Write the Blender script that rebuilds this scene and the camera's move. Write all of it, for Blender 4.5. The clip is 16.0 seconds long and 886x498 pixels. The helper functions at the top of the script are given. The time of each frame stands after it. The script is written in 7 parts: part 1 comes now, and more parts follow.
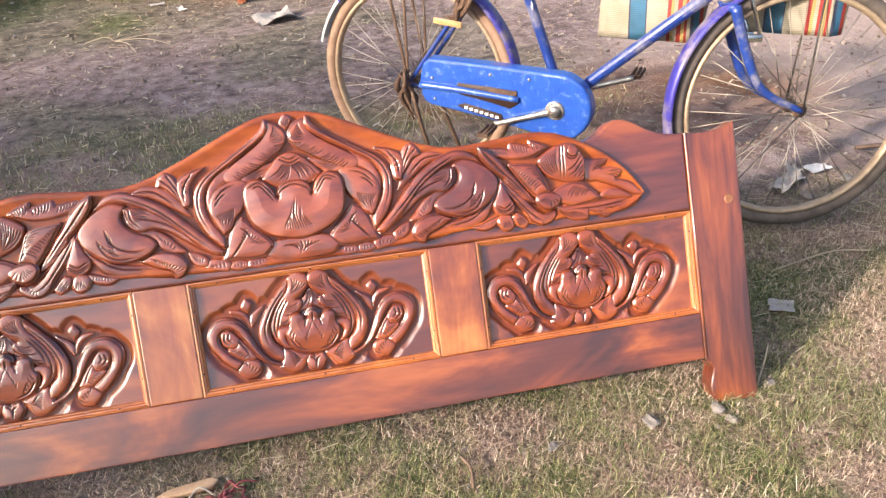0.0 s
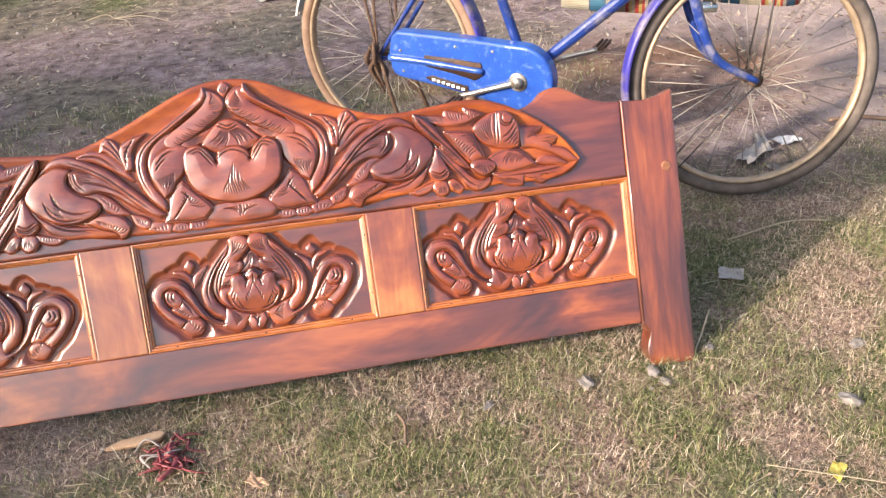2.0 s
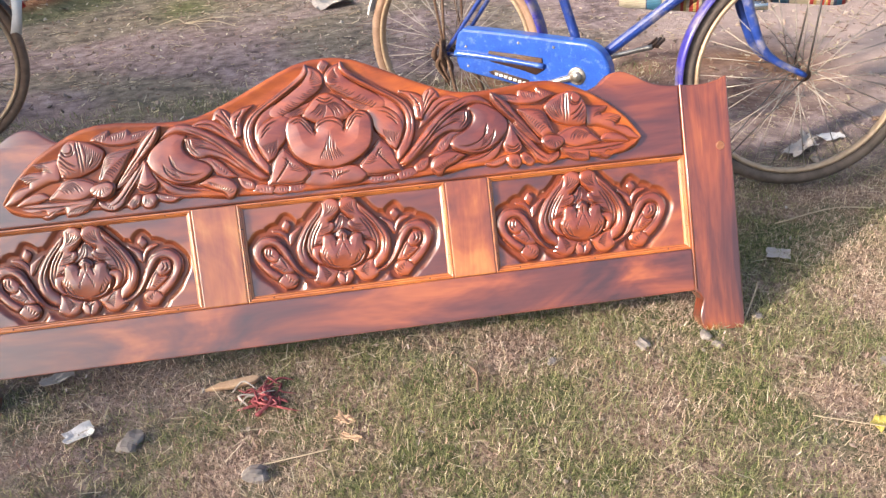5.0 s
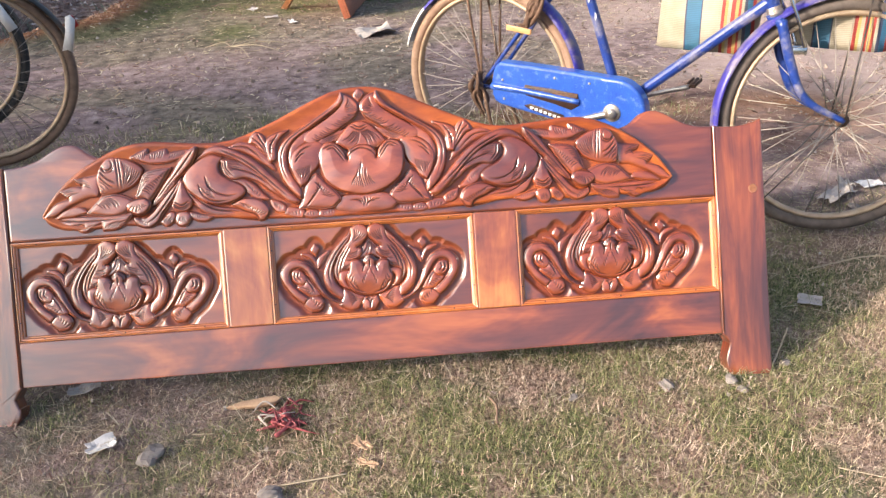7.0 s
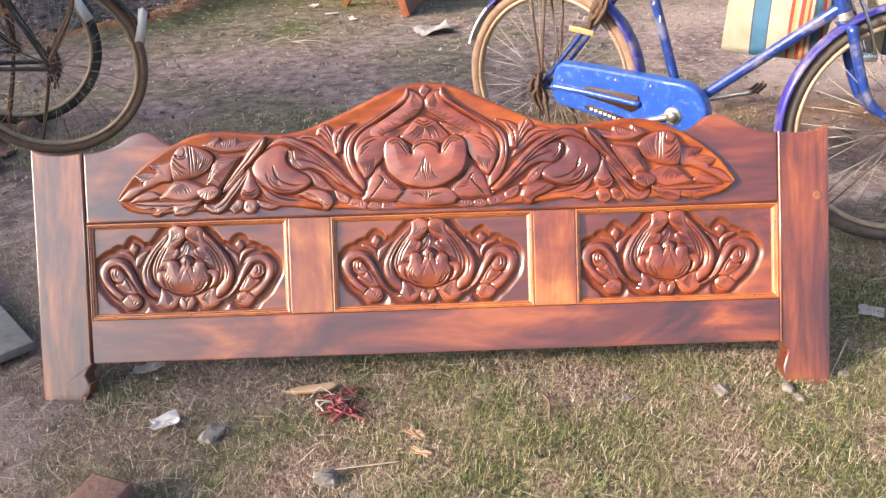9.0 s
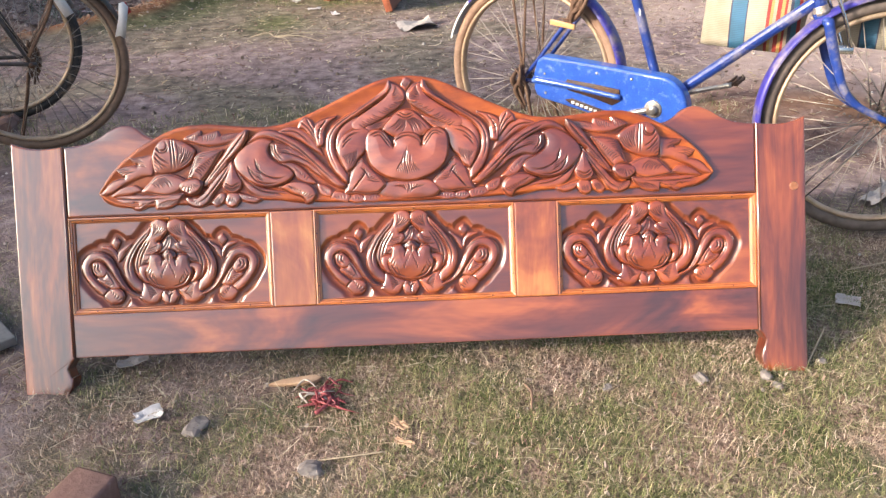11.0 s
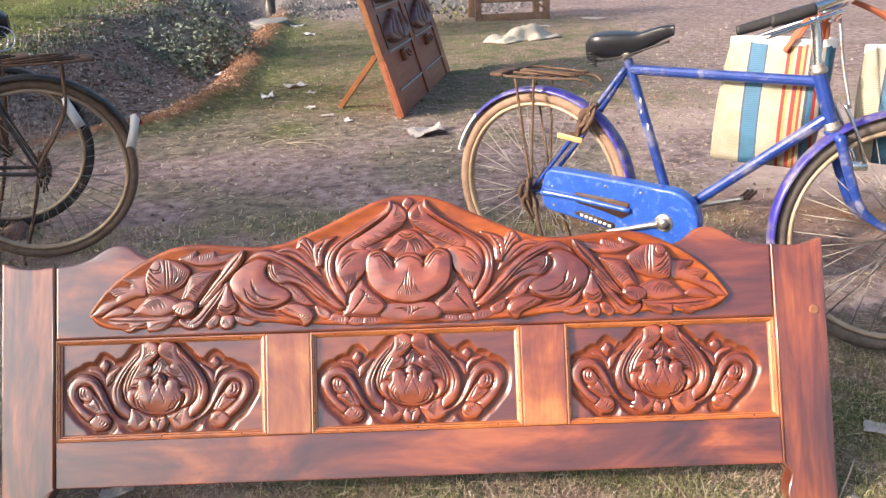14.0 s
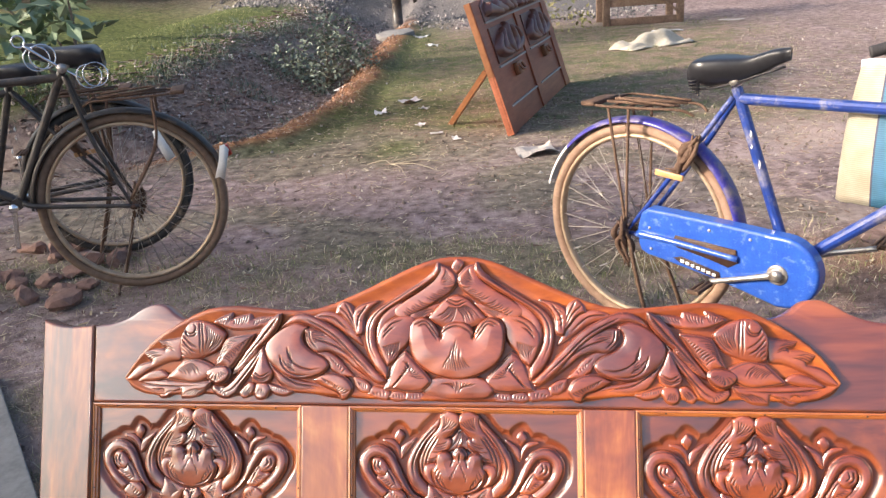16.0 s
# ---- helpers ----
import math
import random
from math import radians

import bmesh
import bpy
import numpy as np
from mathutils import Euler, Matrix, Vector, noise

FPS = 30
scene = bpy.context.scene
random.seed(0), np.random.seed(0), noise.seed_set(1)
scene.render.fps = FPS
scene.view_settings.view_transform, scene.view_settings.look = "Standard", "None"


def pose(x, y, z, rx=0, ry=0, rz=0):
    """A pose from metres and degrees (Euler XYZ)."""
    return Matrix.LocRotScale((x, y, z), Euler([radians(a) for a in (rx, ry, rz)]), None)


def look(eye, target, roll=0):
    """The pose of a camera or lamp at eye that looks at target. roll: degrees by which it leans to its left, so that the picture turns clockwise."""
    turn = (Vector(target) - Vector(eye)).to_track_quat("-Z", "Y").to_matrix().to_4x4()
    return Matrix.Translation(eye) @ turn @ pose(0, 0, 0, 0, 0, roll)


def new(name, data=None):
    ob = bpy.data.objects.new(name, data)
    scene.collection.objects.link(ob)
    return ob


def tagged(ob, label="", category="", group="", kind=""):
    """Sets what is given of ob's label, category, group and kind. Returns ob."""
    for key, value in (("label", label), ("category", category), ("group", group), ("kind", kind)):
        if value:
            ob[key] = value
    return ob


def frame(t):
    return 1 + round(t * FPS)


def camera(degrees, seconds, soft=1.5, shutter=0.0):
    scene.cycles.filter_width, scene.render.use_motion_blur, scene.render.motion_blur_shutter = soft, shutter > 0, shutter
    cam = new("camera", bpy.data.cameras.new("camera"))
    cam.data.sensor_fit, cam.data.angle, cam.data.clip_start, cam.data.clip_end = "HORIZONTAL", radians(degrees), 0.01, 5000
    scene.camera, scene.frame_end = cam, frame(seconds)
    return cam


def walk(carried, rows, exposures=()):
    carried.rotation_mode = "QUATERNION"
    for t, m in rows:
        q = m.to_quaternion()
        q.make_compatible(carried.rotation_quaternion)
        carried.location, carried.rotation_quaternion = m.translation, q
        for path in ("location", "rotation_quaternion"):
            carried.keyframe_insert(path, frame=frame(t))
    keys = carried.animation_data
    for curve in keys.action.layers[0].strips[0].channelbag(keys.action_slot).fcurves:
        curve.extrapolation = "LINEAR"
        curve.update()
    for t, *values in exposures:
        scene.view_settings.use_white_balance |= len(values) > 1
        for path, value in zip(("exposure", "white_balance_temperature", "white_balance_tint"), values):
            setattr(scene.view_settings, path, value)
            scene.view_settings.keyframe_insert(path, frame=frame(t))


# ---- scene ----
cam = camera(58.28, 16.0, soft=1.4)
PATH = [
    (0.0, pose(1.0832, -1.1430, 1.1933, 59.025, 1.879, -13.016)),
    (0.5, pose(1.1055, -1.1436, 1.1898, 58.542, 2.218, -12.115)),
    (1.0, pose(1.1534, -1.1539, 1.1819, 58.029, 2.147, -10.377)),
    (1.5, pose(1.2004, -1.1992, 1.1823, 57.499, 2.593, -9.077)),
    (2.0, pose(1.2516, -1.2414, 1.1835, 57.713, 2.723, -11.200)),
    (2.5, pose(1.2753, -1.2501, 1.1787, 57.171, 3.596, -15.738)),
    (3.0, pose(1.2683, -1.2560, 1.1766, 57.040, 4.184, -15.259)),
    (3.5, pose(1.2392, -1.2868, 1.1708, 57.992, 4.192, -15.752)),
    (4.0, pose(1.1879, -1.3391, 1.1644, 58.954, 4.629, -15.664)),
    (4.5, pose(1.1378, -1.3943, 1.1693, 59.331, 3.183, -12.910)),
    (5.0, pose(1.1249, -1.4235, 1.1721, 59.227, 2.843, -8.603)),
    (7.5, pose(1.1408, -1.4361, 1.1807, 61.704, 1.800, -5.149)),
    (8.0, pose(1.1162, -1.4519, 1.1817, 61.724, 2.188, -4.824)),
    (8.5, pose(1.1063, -1.4591, 1.1812, 61.864, 1.638, -1.822)),
    (9.0, pose(1.1054, -1.4570, 1.1816, 61.521, 1.392, -1.381)),
    (11.5, pose(1.1132, -1.4737, 1.1743, 61.055, 0.971, -3.088)),
    (12.0, pose(1.1137, -1.4710, 1.1689, 60.042, 0.659, -3.687)),
    (12.5, pose(1.1175, -1.4628, 1.1679, 58.778, 0.570, -3.828)),
    (13.0, pose(1.1141, -1.4464, 1.1786, 60.413, 0.786, -3.842)),
    (13.5, pose(1.1205, -1.4302, 1.1942, 64.703, 0.607, -2.623)),
    (14.0, pose(1.1418, -1.3806, 1.2027, 68.074, 1.432, -1.461)),
    (14.5, pose(1.1894, -1.3084, 1.2162, 69.992, 2.822, 0.482)),
    (15.0, pose(1.2486, -1.2403, 1.2432, 71.947, 2.786, 2.772)),
    (15.5, pose(1.2941, -1.1867, 1.2431, 71.783, 2.727, 5.721)),
    (16.0, pose(1.3045, -1.1398, 1.2421, 68.718, 4.109, 7.847)),
]
walk(cam, PATH)

# ---- world and sun ----
SUN_AZ = (-0.93, -0.37)          # towards the sun, on the ground
SUN_EL = 21.0
world = bpy.data.worlds.new("sky")
scene.world = world
world.use_nodes = True
wn = world.node_tree.nodes
sky = wn.new("ShaderNodeTexSky")
sky.sky_type = "NISHITA"
sky.sun_disc = False
sky.sun_elevation = radians(SUN_EL)
sky.sun_rotation = math.atan2(SUN_AZ[0], SUN_AZ[1])
sky.air_density, sky.dust_density, sky.ozone_density = 1.0, 7.5, 3.0
bg = wn["Background"]
bg.inputs["Strength"].default_value = 0.15
world.node_tree.links.new(sky.outputs[0], bg.inputs["Color"])
sun_data = bpy.data.lights.new("sun", "SUN")
sun_data.energy, sun_data.angle, sun_data.color = 3.1, radians(2.4), (1.0, 0.86, 0.74)
sun = new("sun", sun_data)
sun.matrix_world = look((SUN_AZ[0] * 20, SUN_AZ[1] * 20, 20 * math.tan(radians(SUN_EL))), (0, 0, 0))
scene.view_settings.exposure = 1.31

# ---- materials ----


def material(name):
    m = bpy.data.materials.new(name)
    m.use_nodes = True
    return m, m.node_tree.nodes, m.node_tree.links, m.node_tree.nodes["Principled BSDF"]


def ramp(nodes, stops, mode="LINEAR"):
    r = nodes.new("ShaderNodeValToRGB")
    r.color_ramp.interpolation = mode
    e = r.color_ramp.elements
    while len(e) < len(stops):
        e.new(0.5)
    for el, (p, c) in zip(e, stops):
        el.position, el.color = p, (*c, 1)
    return r


def noise_tex(nodes, links, vector, scale, detail=4, rough=0.55, distort=0.0):
    n = nodes.new("ShaderNodeTexNoise")
    n.inputs["Scale"].default_value = scale
    n.inputs["Detail"].default_value = detail
    n.inputs["Roughness"].default_value = rough
    n.inputs["Distortion"].default_value = distort
    if vector is not None:
        links.new(vector, n.inputs["Vector"])
    return n


def mapped(nodes, links, scale=(1, 1, 1), rot=(0, 0, 0), loc=(0, 0, 0)):
    tc = nodes.new("ShaderNodeTexCoord")
    mp = nodes.new("ShaderNodeMapping")
    mp.inputs["Scale"].default_value = scale
    mp.inputs["Rotation"].default_value = rot
    mp.inputs["Location"].default_value = loc
    links.new(tc.outputs["Object"], mp.inputs["Vector"])
    return mp.outputs[0]


def mix(nodes, links, fac, a, b, mode="MIX"):
    m = nodes.new("ShaderNodeMix")
    m.data_type, m.blend_type = "RGBA", mode
    for key, v in (("Factor", fac), ("A", a), ("B", b)):
        s = [i for i in m.inputs if i.name == key and i.enabled and (key == "Factor" and i.type == "VALUE" or i.type == "RGBA")][0]
        if isinstance(v, (int, float)):
            s.default_value = v
        elif isinstance(v, tuple):
            s.default_value = (*v, 1)
        else:
            links.new(v, s)
    return [o for o in m.outputs if o.type == "RGBA"][0]


def bump(nodes, links, bsdf, height, strength=0.3, dist=0.002):
    b = nodes.new("ShaderNodeBump")
    b.inputs["Strength"].default_value = strength
    b.inputs["Distance"].default_value = dist
    links.new(height, b.inputs["Height"])
    links.new(b.outputs[0], bsdf.inputs["Normal"])


def lacquered_wood(name, scale, rot=(0, 0, 0), stops=None, blotch=(1.6, 6.0, 6.0), gloss=1.0, loc=(0, 0, 0), figure=0.42, carved=None):
    """Stained timber under a coat of glossy lacquer; the grain runs along the axis of the small scale.
    figure: how much the fine grain counts against the cloudy stain; carved: a colour mixed in, with less coat, where
    the attribute "cut" is high."""
    m, n, l, b = material(name)
    v = mapped(n, l, scale, rot, loc)
    grain = noise_tex(n, l, v, 1.0, 6, 0.6, 1.6)
    fine = noise_tex(n, l, v, 4.0, 3, 0.6, 0.2)
    big = noise_tex(n, l, mapped(n, l, blotch, rot, (3.1 + loc[0], 1.7, 0.4)), 1.0, 4, 0.55, 1.4)
    r = ramp(n, stops or [(0.36, (0.075, 0.018, 0.011)), (0.45, (0.16, 0.030, 0.012)), (0.53, (0.29, 0.058, 0.014)), (0.60, (0.46, 0.115, 0.022)), (0.68, (0.55, 0.17, 0.03))])
    a = n.new("ShaderNodeMath")
    a.operation = "MULTIPLY_ADD"
    a.inputs[1].default_value = figure
    l.new(grain.outputs[0], a.inputs[0])
    c = n.new("ShaderNodeMath")
    c.operation = "MULTIPLY"
    c.inputs[1].default_value = 1 - figure
    l.new(big.outputs[0], c.inputs[0])
    l.new(c.outputs[0], a.inputs[2])
    l.new(a.outputs[0], r.inputs[0])
    f = ramp(n, [(0.35, (0.82, 0.77, 0.74)), (0.6, (1, 1, 1))])
    l.new(fine.outputs[0], f.inputs[0])
    col = mix(n, l, 0.8, r.outputs[0], f.outputs[0], "MULTIPLY")
    b.inputs["Coat Weight"].default_value = gloss
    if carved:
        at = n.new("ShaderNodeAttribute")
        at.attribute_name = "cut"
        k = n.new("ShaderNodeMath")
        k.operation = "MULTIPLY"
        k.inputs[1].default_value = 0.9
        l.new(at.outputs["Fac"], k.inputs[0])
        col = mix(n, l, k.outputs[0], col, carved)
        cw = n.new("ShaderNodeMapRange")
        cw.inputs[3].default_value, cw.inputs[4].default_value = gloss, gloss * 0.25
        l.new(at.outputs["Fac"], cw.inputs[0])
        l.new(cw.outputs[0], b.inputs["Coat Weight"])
    l.new(col, b.inputs["Base Color"])
    b.inputs["Roughness"].default_value = 0.42
    b.inputs["Specular IOR Level"].default_value = 0.4
    b.inputs["Coat Roughness"].default_value = 0.20
    b.inputs["Coat IOR"].default_value = 2.1
    bump(n, l, b, fine.outputs[0], 0.06, 0.001)
    return m


def rough_surface(name, stops, scale=6.0, rough=0.8, metal=0.0, bump_s=0.3, bump_d=0.003, fine=5.0, dirt=None, dirt_at=(0.55, 0.7), spec=0.3, coat=0.0):
    """A surface with colour at two scales, relief, and where given a layer of dirt or wear in patches."""
    m, n, l, b = material(name)
    v = mapped(n, l)
    big = noise_tex(n, l, v, scale, 5, 0.6)
    small = noise_tex(n, l, v, scale * fine, 4, 0.6)
    r = ramp(n, stops)
    a = n.new("ShaderNodeMath")
    a.operation = "MULTIPLY_ADD"
    a.inputs[1].default_value = 0.5
    l.new(small.outputs[0], a.inputs[0])
    c = n.new("ShaderNodeMath")
    c.operation = "MULTIPLY"
    c.inputs[1].default_value = 0.5
    l.new(big.outputs[0], c.inputs[0])
    l.new(c.outputs[0], a.inputs[2])
    l.new(a.outputs[0], r.inputs[0])
    col = r.outputs[0]
    b.inputs["Roughness"].default_value = rough
    if dirt:
        w = noise_tex(n, l, v, scale * 1.7, 6, 0.7)
        k = ramp(n, [(dirt_at[0], (0, 0, 0)), (dirt_at[1], (1, 1, 1))])
        l.new(w.outputs[0], k.inputs[0])
        col = mix(n, l, k.outputs[0], col, dirt)
        rr = n.new("ShaderNodeMapRange")
        rr.inputs[3].default_value, rr.inputs[4].default_value = rough, 0.85
        l.new(k.outputs[0], rr.inputs[0])
        l.new(rr.outputs[0], b.inputs["Roughness"])
    l.new(col, b.inputs["Base Color"])
    b.inputs["Metallic"].default_value = metal
    b.inputs["Specular IOR Level"].default_value = spec
    b.inputs["Coat Weight"].default_value = coat
    b.inputs["Coat Roughness"].default_value = 0.1
    bump(n, l, b, a.outputs[0], bump_s, bump_d)
    return m


def per_piece(name, stops, rough=0.7, spec=0.25, trans=0.0):
    """Colour picked at random for every loose piece of a joined mesh."""
    m, n, l, b = material(name)
    g = n.new("ShaderNodeNewGeometry")
    r = ramp(n, stops)
    l.new(g.outputs["Random Per Island"], r.inputs[0])
    l.new(r.outputs[0], b.inputs["Base Color"])
    b.inputs["Roughness"].default_value = rough
    b.inputs["Specular IOR Level"].default_value = spec
    return m


wood_rail = lacquered_wood("wood_rail", (1.3, 12, 12), figure=0.20, blotch=(2.6, 6.0, 6.0), stops=[(0.36, (0.075, 0.022, 0.018)), (0.46, (0.15, 0.035, 0.020)), (0.54, (0.25, 0.056, 0.020)), (0.62, (0.42, 0.11, 0.026))])
wood_stile = lacquered_wood("wood_stile", (24, 2.2, 24), blotch=(7.0, 1.6, 5.0), figure=0.34, loc=(1.9, 0.4, 0), stops=[(0.38, (0.070, 0.019, 0.014)), (0.46, (0.15, 0.035, 0.016)), (0.53, (0.28, 0.064, 0.018)), (0.61, (0.48, 0.14, 0.031))])
wood_mullion = lacquered_wood("wood_mullion", (20, 2.6, 20), blotch=(7.0, 3.0, 5.0), figure=0.26, loc=(0.3, 0.9, 0), stops=[(0.32, (0.15, 0.034, 0.014)), (0.42, (0.28, 0.064, 0.017)), (0.50, (0.43, 0.120, 0.024)), (0.60, (0.60, 0.23, 0.050))])
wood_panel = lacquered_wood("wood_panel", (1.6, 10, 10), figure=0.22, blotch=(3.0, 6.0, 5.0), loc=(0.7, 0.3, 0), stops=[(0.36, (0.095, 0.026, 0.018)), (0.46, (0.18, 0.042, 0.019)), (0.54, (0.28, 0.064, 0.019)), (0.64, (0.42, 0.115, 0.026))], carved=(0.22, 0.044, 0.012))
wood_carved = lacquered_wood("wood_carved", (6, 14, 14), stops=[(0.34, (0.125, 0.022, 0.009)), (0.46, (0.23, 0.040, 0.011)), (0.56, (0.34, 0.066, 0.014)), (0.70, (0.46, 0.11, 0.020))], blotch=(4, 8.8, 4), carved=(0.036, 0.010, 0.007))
wood_bead = lacquered_wood("wood_bead", (9, 9, 9), stops=[(0.3, (0.32, 0.075, 0.016)), (0.55, (0.56, 0.17, 0.03)), (0.75, (0.66, 0.25, 0.05))], blotch=(3, 6.6, 3))
dowel_wood = rough_surface("dowel_wood", [(0.3, (0.22, 0.09, 0.05)), (0.7, (0.34, 0.15, 0.08))], 30, 0.5)
wood_ground = lacquered_wood("wood_ground", (6, 14, 14), stops=[(0.34, (0.15, 0.028, 0.008)), (0.48, (0.30, 0.060, 0.010)), (0.62, (0.48, 0.115, 0.016)), (0.75, (0.56, 0.16, 0.022))], blotch=(4, 8.8, 4), gloss=0.3)
nail_dark = rough_surface("nail_dark", [(0.3, (0.03, 0.015, 0.01)), (0.7, (0.06, 0.03, 0.02))], 60, 0.5)

blue_paint = rough_surface("blue_paint", [(0.3, (0.008, 0.026, 0.145)), (0.7, (0.018, 0.052, 0.27))], 9, 0.32, 0.0, 0.10, 0.001, 6, dirt=(0.20, 0.19, 0.23), dirt_at=(0.50, 0.66), spec=0.5, coat=0.4)
blue_guard = rough_surface("blue_guard", [(0.3, (0.014, 0.060, 0.34)), (0.7, (0.032, 0.115, 0.48))], 24, 0.32, 0.0, 0.15, 0.001, 7, dirt=(0.15, 0.25, 0.50), dirt_at=(0.55, 0.72), spec=0.5, coat=0.6)
violet_paint = rough_surface("violet_paint", [(0.3, (0.022, 0.018, 0.17)), (0.7, (0.05, 0.04, 0.30))], 8, 0.35, 0.0, 0.08, 0.001, 6, dirt=(0.24, 0.20, 0.20), dirt_at=(0.48, 0.68), spec=0.5, coat=0.2)
white_paint = rough_surface("white_paint", [(0.3, (0.62, 0.61, 0.58)), (0.7, (0.78, 0.77, 0.74))], 20, 0.45)
chrome = rough_surface("chrome", [(0.3, (0.62, 0.62, 0.63)), (0.7, (0.78, 0.78, 0.78))], 12, 0.16, 1.0, 0.04, 0.0005)
steel_dull = rough_surface("steel_dull", [(0.3, (0.30, 0.28, 0.26)), (0.7, (0.50, 0.48, 0.45))], 14, 0.4, 0.8, dirt=(0.20, 0.12, 0.07), dirt_at=(0.5, 0.7))
rusty = rough_surface("rusty", [(0.3, (0.065, 0.036, 0.024)), (0.55, (0.13, 0.078, 0.052)), (0.7, (0.22, 0.15, 0.105))], 22, 0.8, 0.15)
spoke_metal = rough_surface("spoke_metal", [(0.3, (0.26, 0.22, 0.18)), (0.7, (0.46, 0.41, 0.36))], 9, 0.55, 0.4)
rubber = rough_surface("rubber", [(0.3, (0.022, 0.021, 0.02)), (0.7, (0.05, 0.047, 0.044))], 9, 0.75, dirt=(0.27, 0.20, 0.14), dirt_at=(0.50, 0.66))
tan_tyre = rough_surface("tan_tyre", [(0.3, (0.20, 0.12, 0.08)), (0.6, (0.33, 0.215, 0.15)), (0.75, (0.42, 0.30, 0.22))], 7, 0.8, dirt=(0.20, 0.13, 0.085), dirt_at=(0.55, 0.72))
rim_dust = rough_surface("rim_dust", [(0.3, (0.33, 0.23, 0.15)), (0.7, (0.52, 0.40, 0.28))], 11, 0.5, 0.45)
seat_black = rough_surface("seat_black", [(0.3, (0.012, 0.012, 0.014)), (0.7, (0.028, 0.028, 0.032))], 14, 0.32, spec=0.5, bump_s=0.15)
grip_black = rough_surface("grip_black", [(0.3, (0.02, 0.02, 0.022)), (0.7, (0.05, 0.045, 0.045))], 40, 0.6)
bike_black = rough_surface("bike_black", [(0.3, (0.018, 0.016, 0.015)), (0.7, (0.05, 0.042, 0.038))], 9, 0.4, 0.0, 0.1, 0.001, dirt=(0.13, 0.095, 0.07), dirt_at=(0.48, 0.70), spec=0.5)
amber = rough_surface("amber", [(0.3, (0.48, 0.24, 0.09)), (0.7, (0.58, 0.33, 0.15))], 30, 0.3, spec=0.5)
red_plastic = rough_surface("red_plastic", [(0.3, (0.30, 0.02, 0.015)), (0.7, (0.42, 0.035, 0.02))], 30, 0.35)
old_wood = rough_surface("old_wood", [(0.3, (0.10, 0.065, 0.045)), (0.55, (0.19, 0.125, 0.09)), (0.7, (0.28, 0.20, 0.15))], 9, 0.85)
bark = rough_surface("bark", [(0.3, (0.09, 0.075, 0.06)), (0.7, (0.22, 0.19, 0.16))], 8, 0.9, bump_s=0.8, bump_d=0.02)
yellow_paint = rough_surface("yellow_paint", [(0.3, (0.52, 0.30, 0.04)), (0.7, (0.70, 0.45, 0.10))], 7, 0.5)
concrete = rough_surface("concrete", [(0.3, (0.16, 0.15, 0.14)), (0.7, (0.30, 0.285, 0.265))], 10, 0.9)
pale_wood = rough_surface("pale_wood", [(0.3, (0.36, 0.22, 0.13)), (0.7, (0.54, 0.38, 0.25))], 40, 0.8)
stone_grey = rough_surface("stone_grey", [(0.3, (0.14, 0.12, 0.108)), (0.7, (0.31, 0.275, 0.25))], 18, 0.85)
brick_dusty = rough_surface("brick_dusty", [(0.3, (0.15, 0.085, 0.065)), (0.6, (0.25, 0.15, 0.12)), (0.75, (0.34, 0.25, 0.21))], 16, 0.95, bump_s=0.7, bump_d=0.006)
brick_red = rough_surface("brick_red", [(0.3, (0.16, 0.09, 0.07)), (0.6, (0.27, 0.165, 0.13)), (0.75, (0.36, 0.26, 0.22))], 16, 0.9, bump_s=0.5, bump_d=0.004)
paper = rough_surface("paper", [(0.3, (0.50, 0.48, 0.46)), (0.7, (0.68, 0.66, 0.64))], 20, 0.8)
brown_paper = rough_surface("brown_paper", [(0.3, (0.36, 0.31, 0.27)), (0.7, (0.50, 0.45, 0.40))], 20, 0.85)
sack_cloth = rough_surface("sack_cloth", [(0.3, (0.36, 0.32, 0.25)), (0.7, (0.52, 0.47, 0.38))], 12, 0.9, bump_s=0.4, bump_d=0.01)
crimson = rough_surface("crimson", [(0.3, (0.17, 0.035, 0.04)), (0.55, (0.33, 0.09, 0.095)), (0.75, (0.48, 0.25, 0.24))], 60, 0.8)
straw_mat = per_piece("straw", [(0.0, (0.40, 0.31, 0.17)), (0.5, (0.55, 0.46, 0.30)), (1.0, (0.62, 0.55, 0.40))])
grass_green = per_piece("grass_green", [(0.0, (0.060, 0.080, 0.022)), (0.35, (0.135, 0.160, 0.050)), (0.7, (0.25, 0.265, 0.10)), (1.0, (0.46, 0.41, 0.21))], 0.55)
grass_dry = per_piece("grass_dry", [(0.0, (0.14, 0.085, 0.060)), (0.4, (0.34, 0.24, 0.165)), (0.75, (0.56, 0.43, 0.31)), (1.0, (0.74, 0.63, 0.50))])
grass_mat = per_piece("grass", [(0.0, (0.10, 0.125, 0.04)), (0.3, (0.18, 0.20, 0.075)), (0.55, (0.29, 0.28, 0.13)), (0.78, (0.44, 0.37, 0.23)), (1.0, (0.58, 0.50, 0.36))])
leaf_green = per_piece("leaf_green", [(0.0, (0.03, 0.06, 0.018)), (0.6, (0.07, 0.12, 0.035)), (1.0, (0.14, 0.19, 0.06))], 0.5)
leaf_grey = per_piece("leaf_grey", [(0.0, (0.10, 0.12, 0.09)), (0.6, (0.19, 0.22, 0.17)), (1.0, (0.30, 0.33, 0.26))], 0.9, 0.1)
leaf_sunny = per_piece("leaf_sunny", [(0.0, (0.10, 0.105, 0.035)), (0.5, (0.24, 0.23, 0.085)), (1.0, (0.42, 0.36, 0.17))], 0.6)
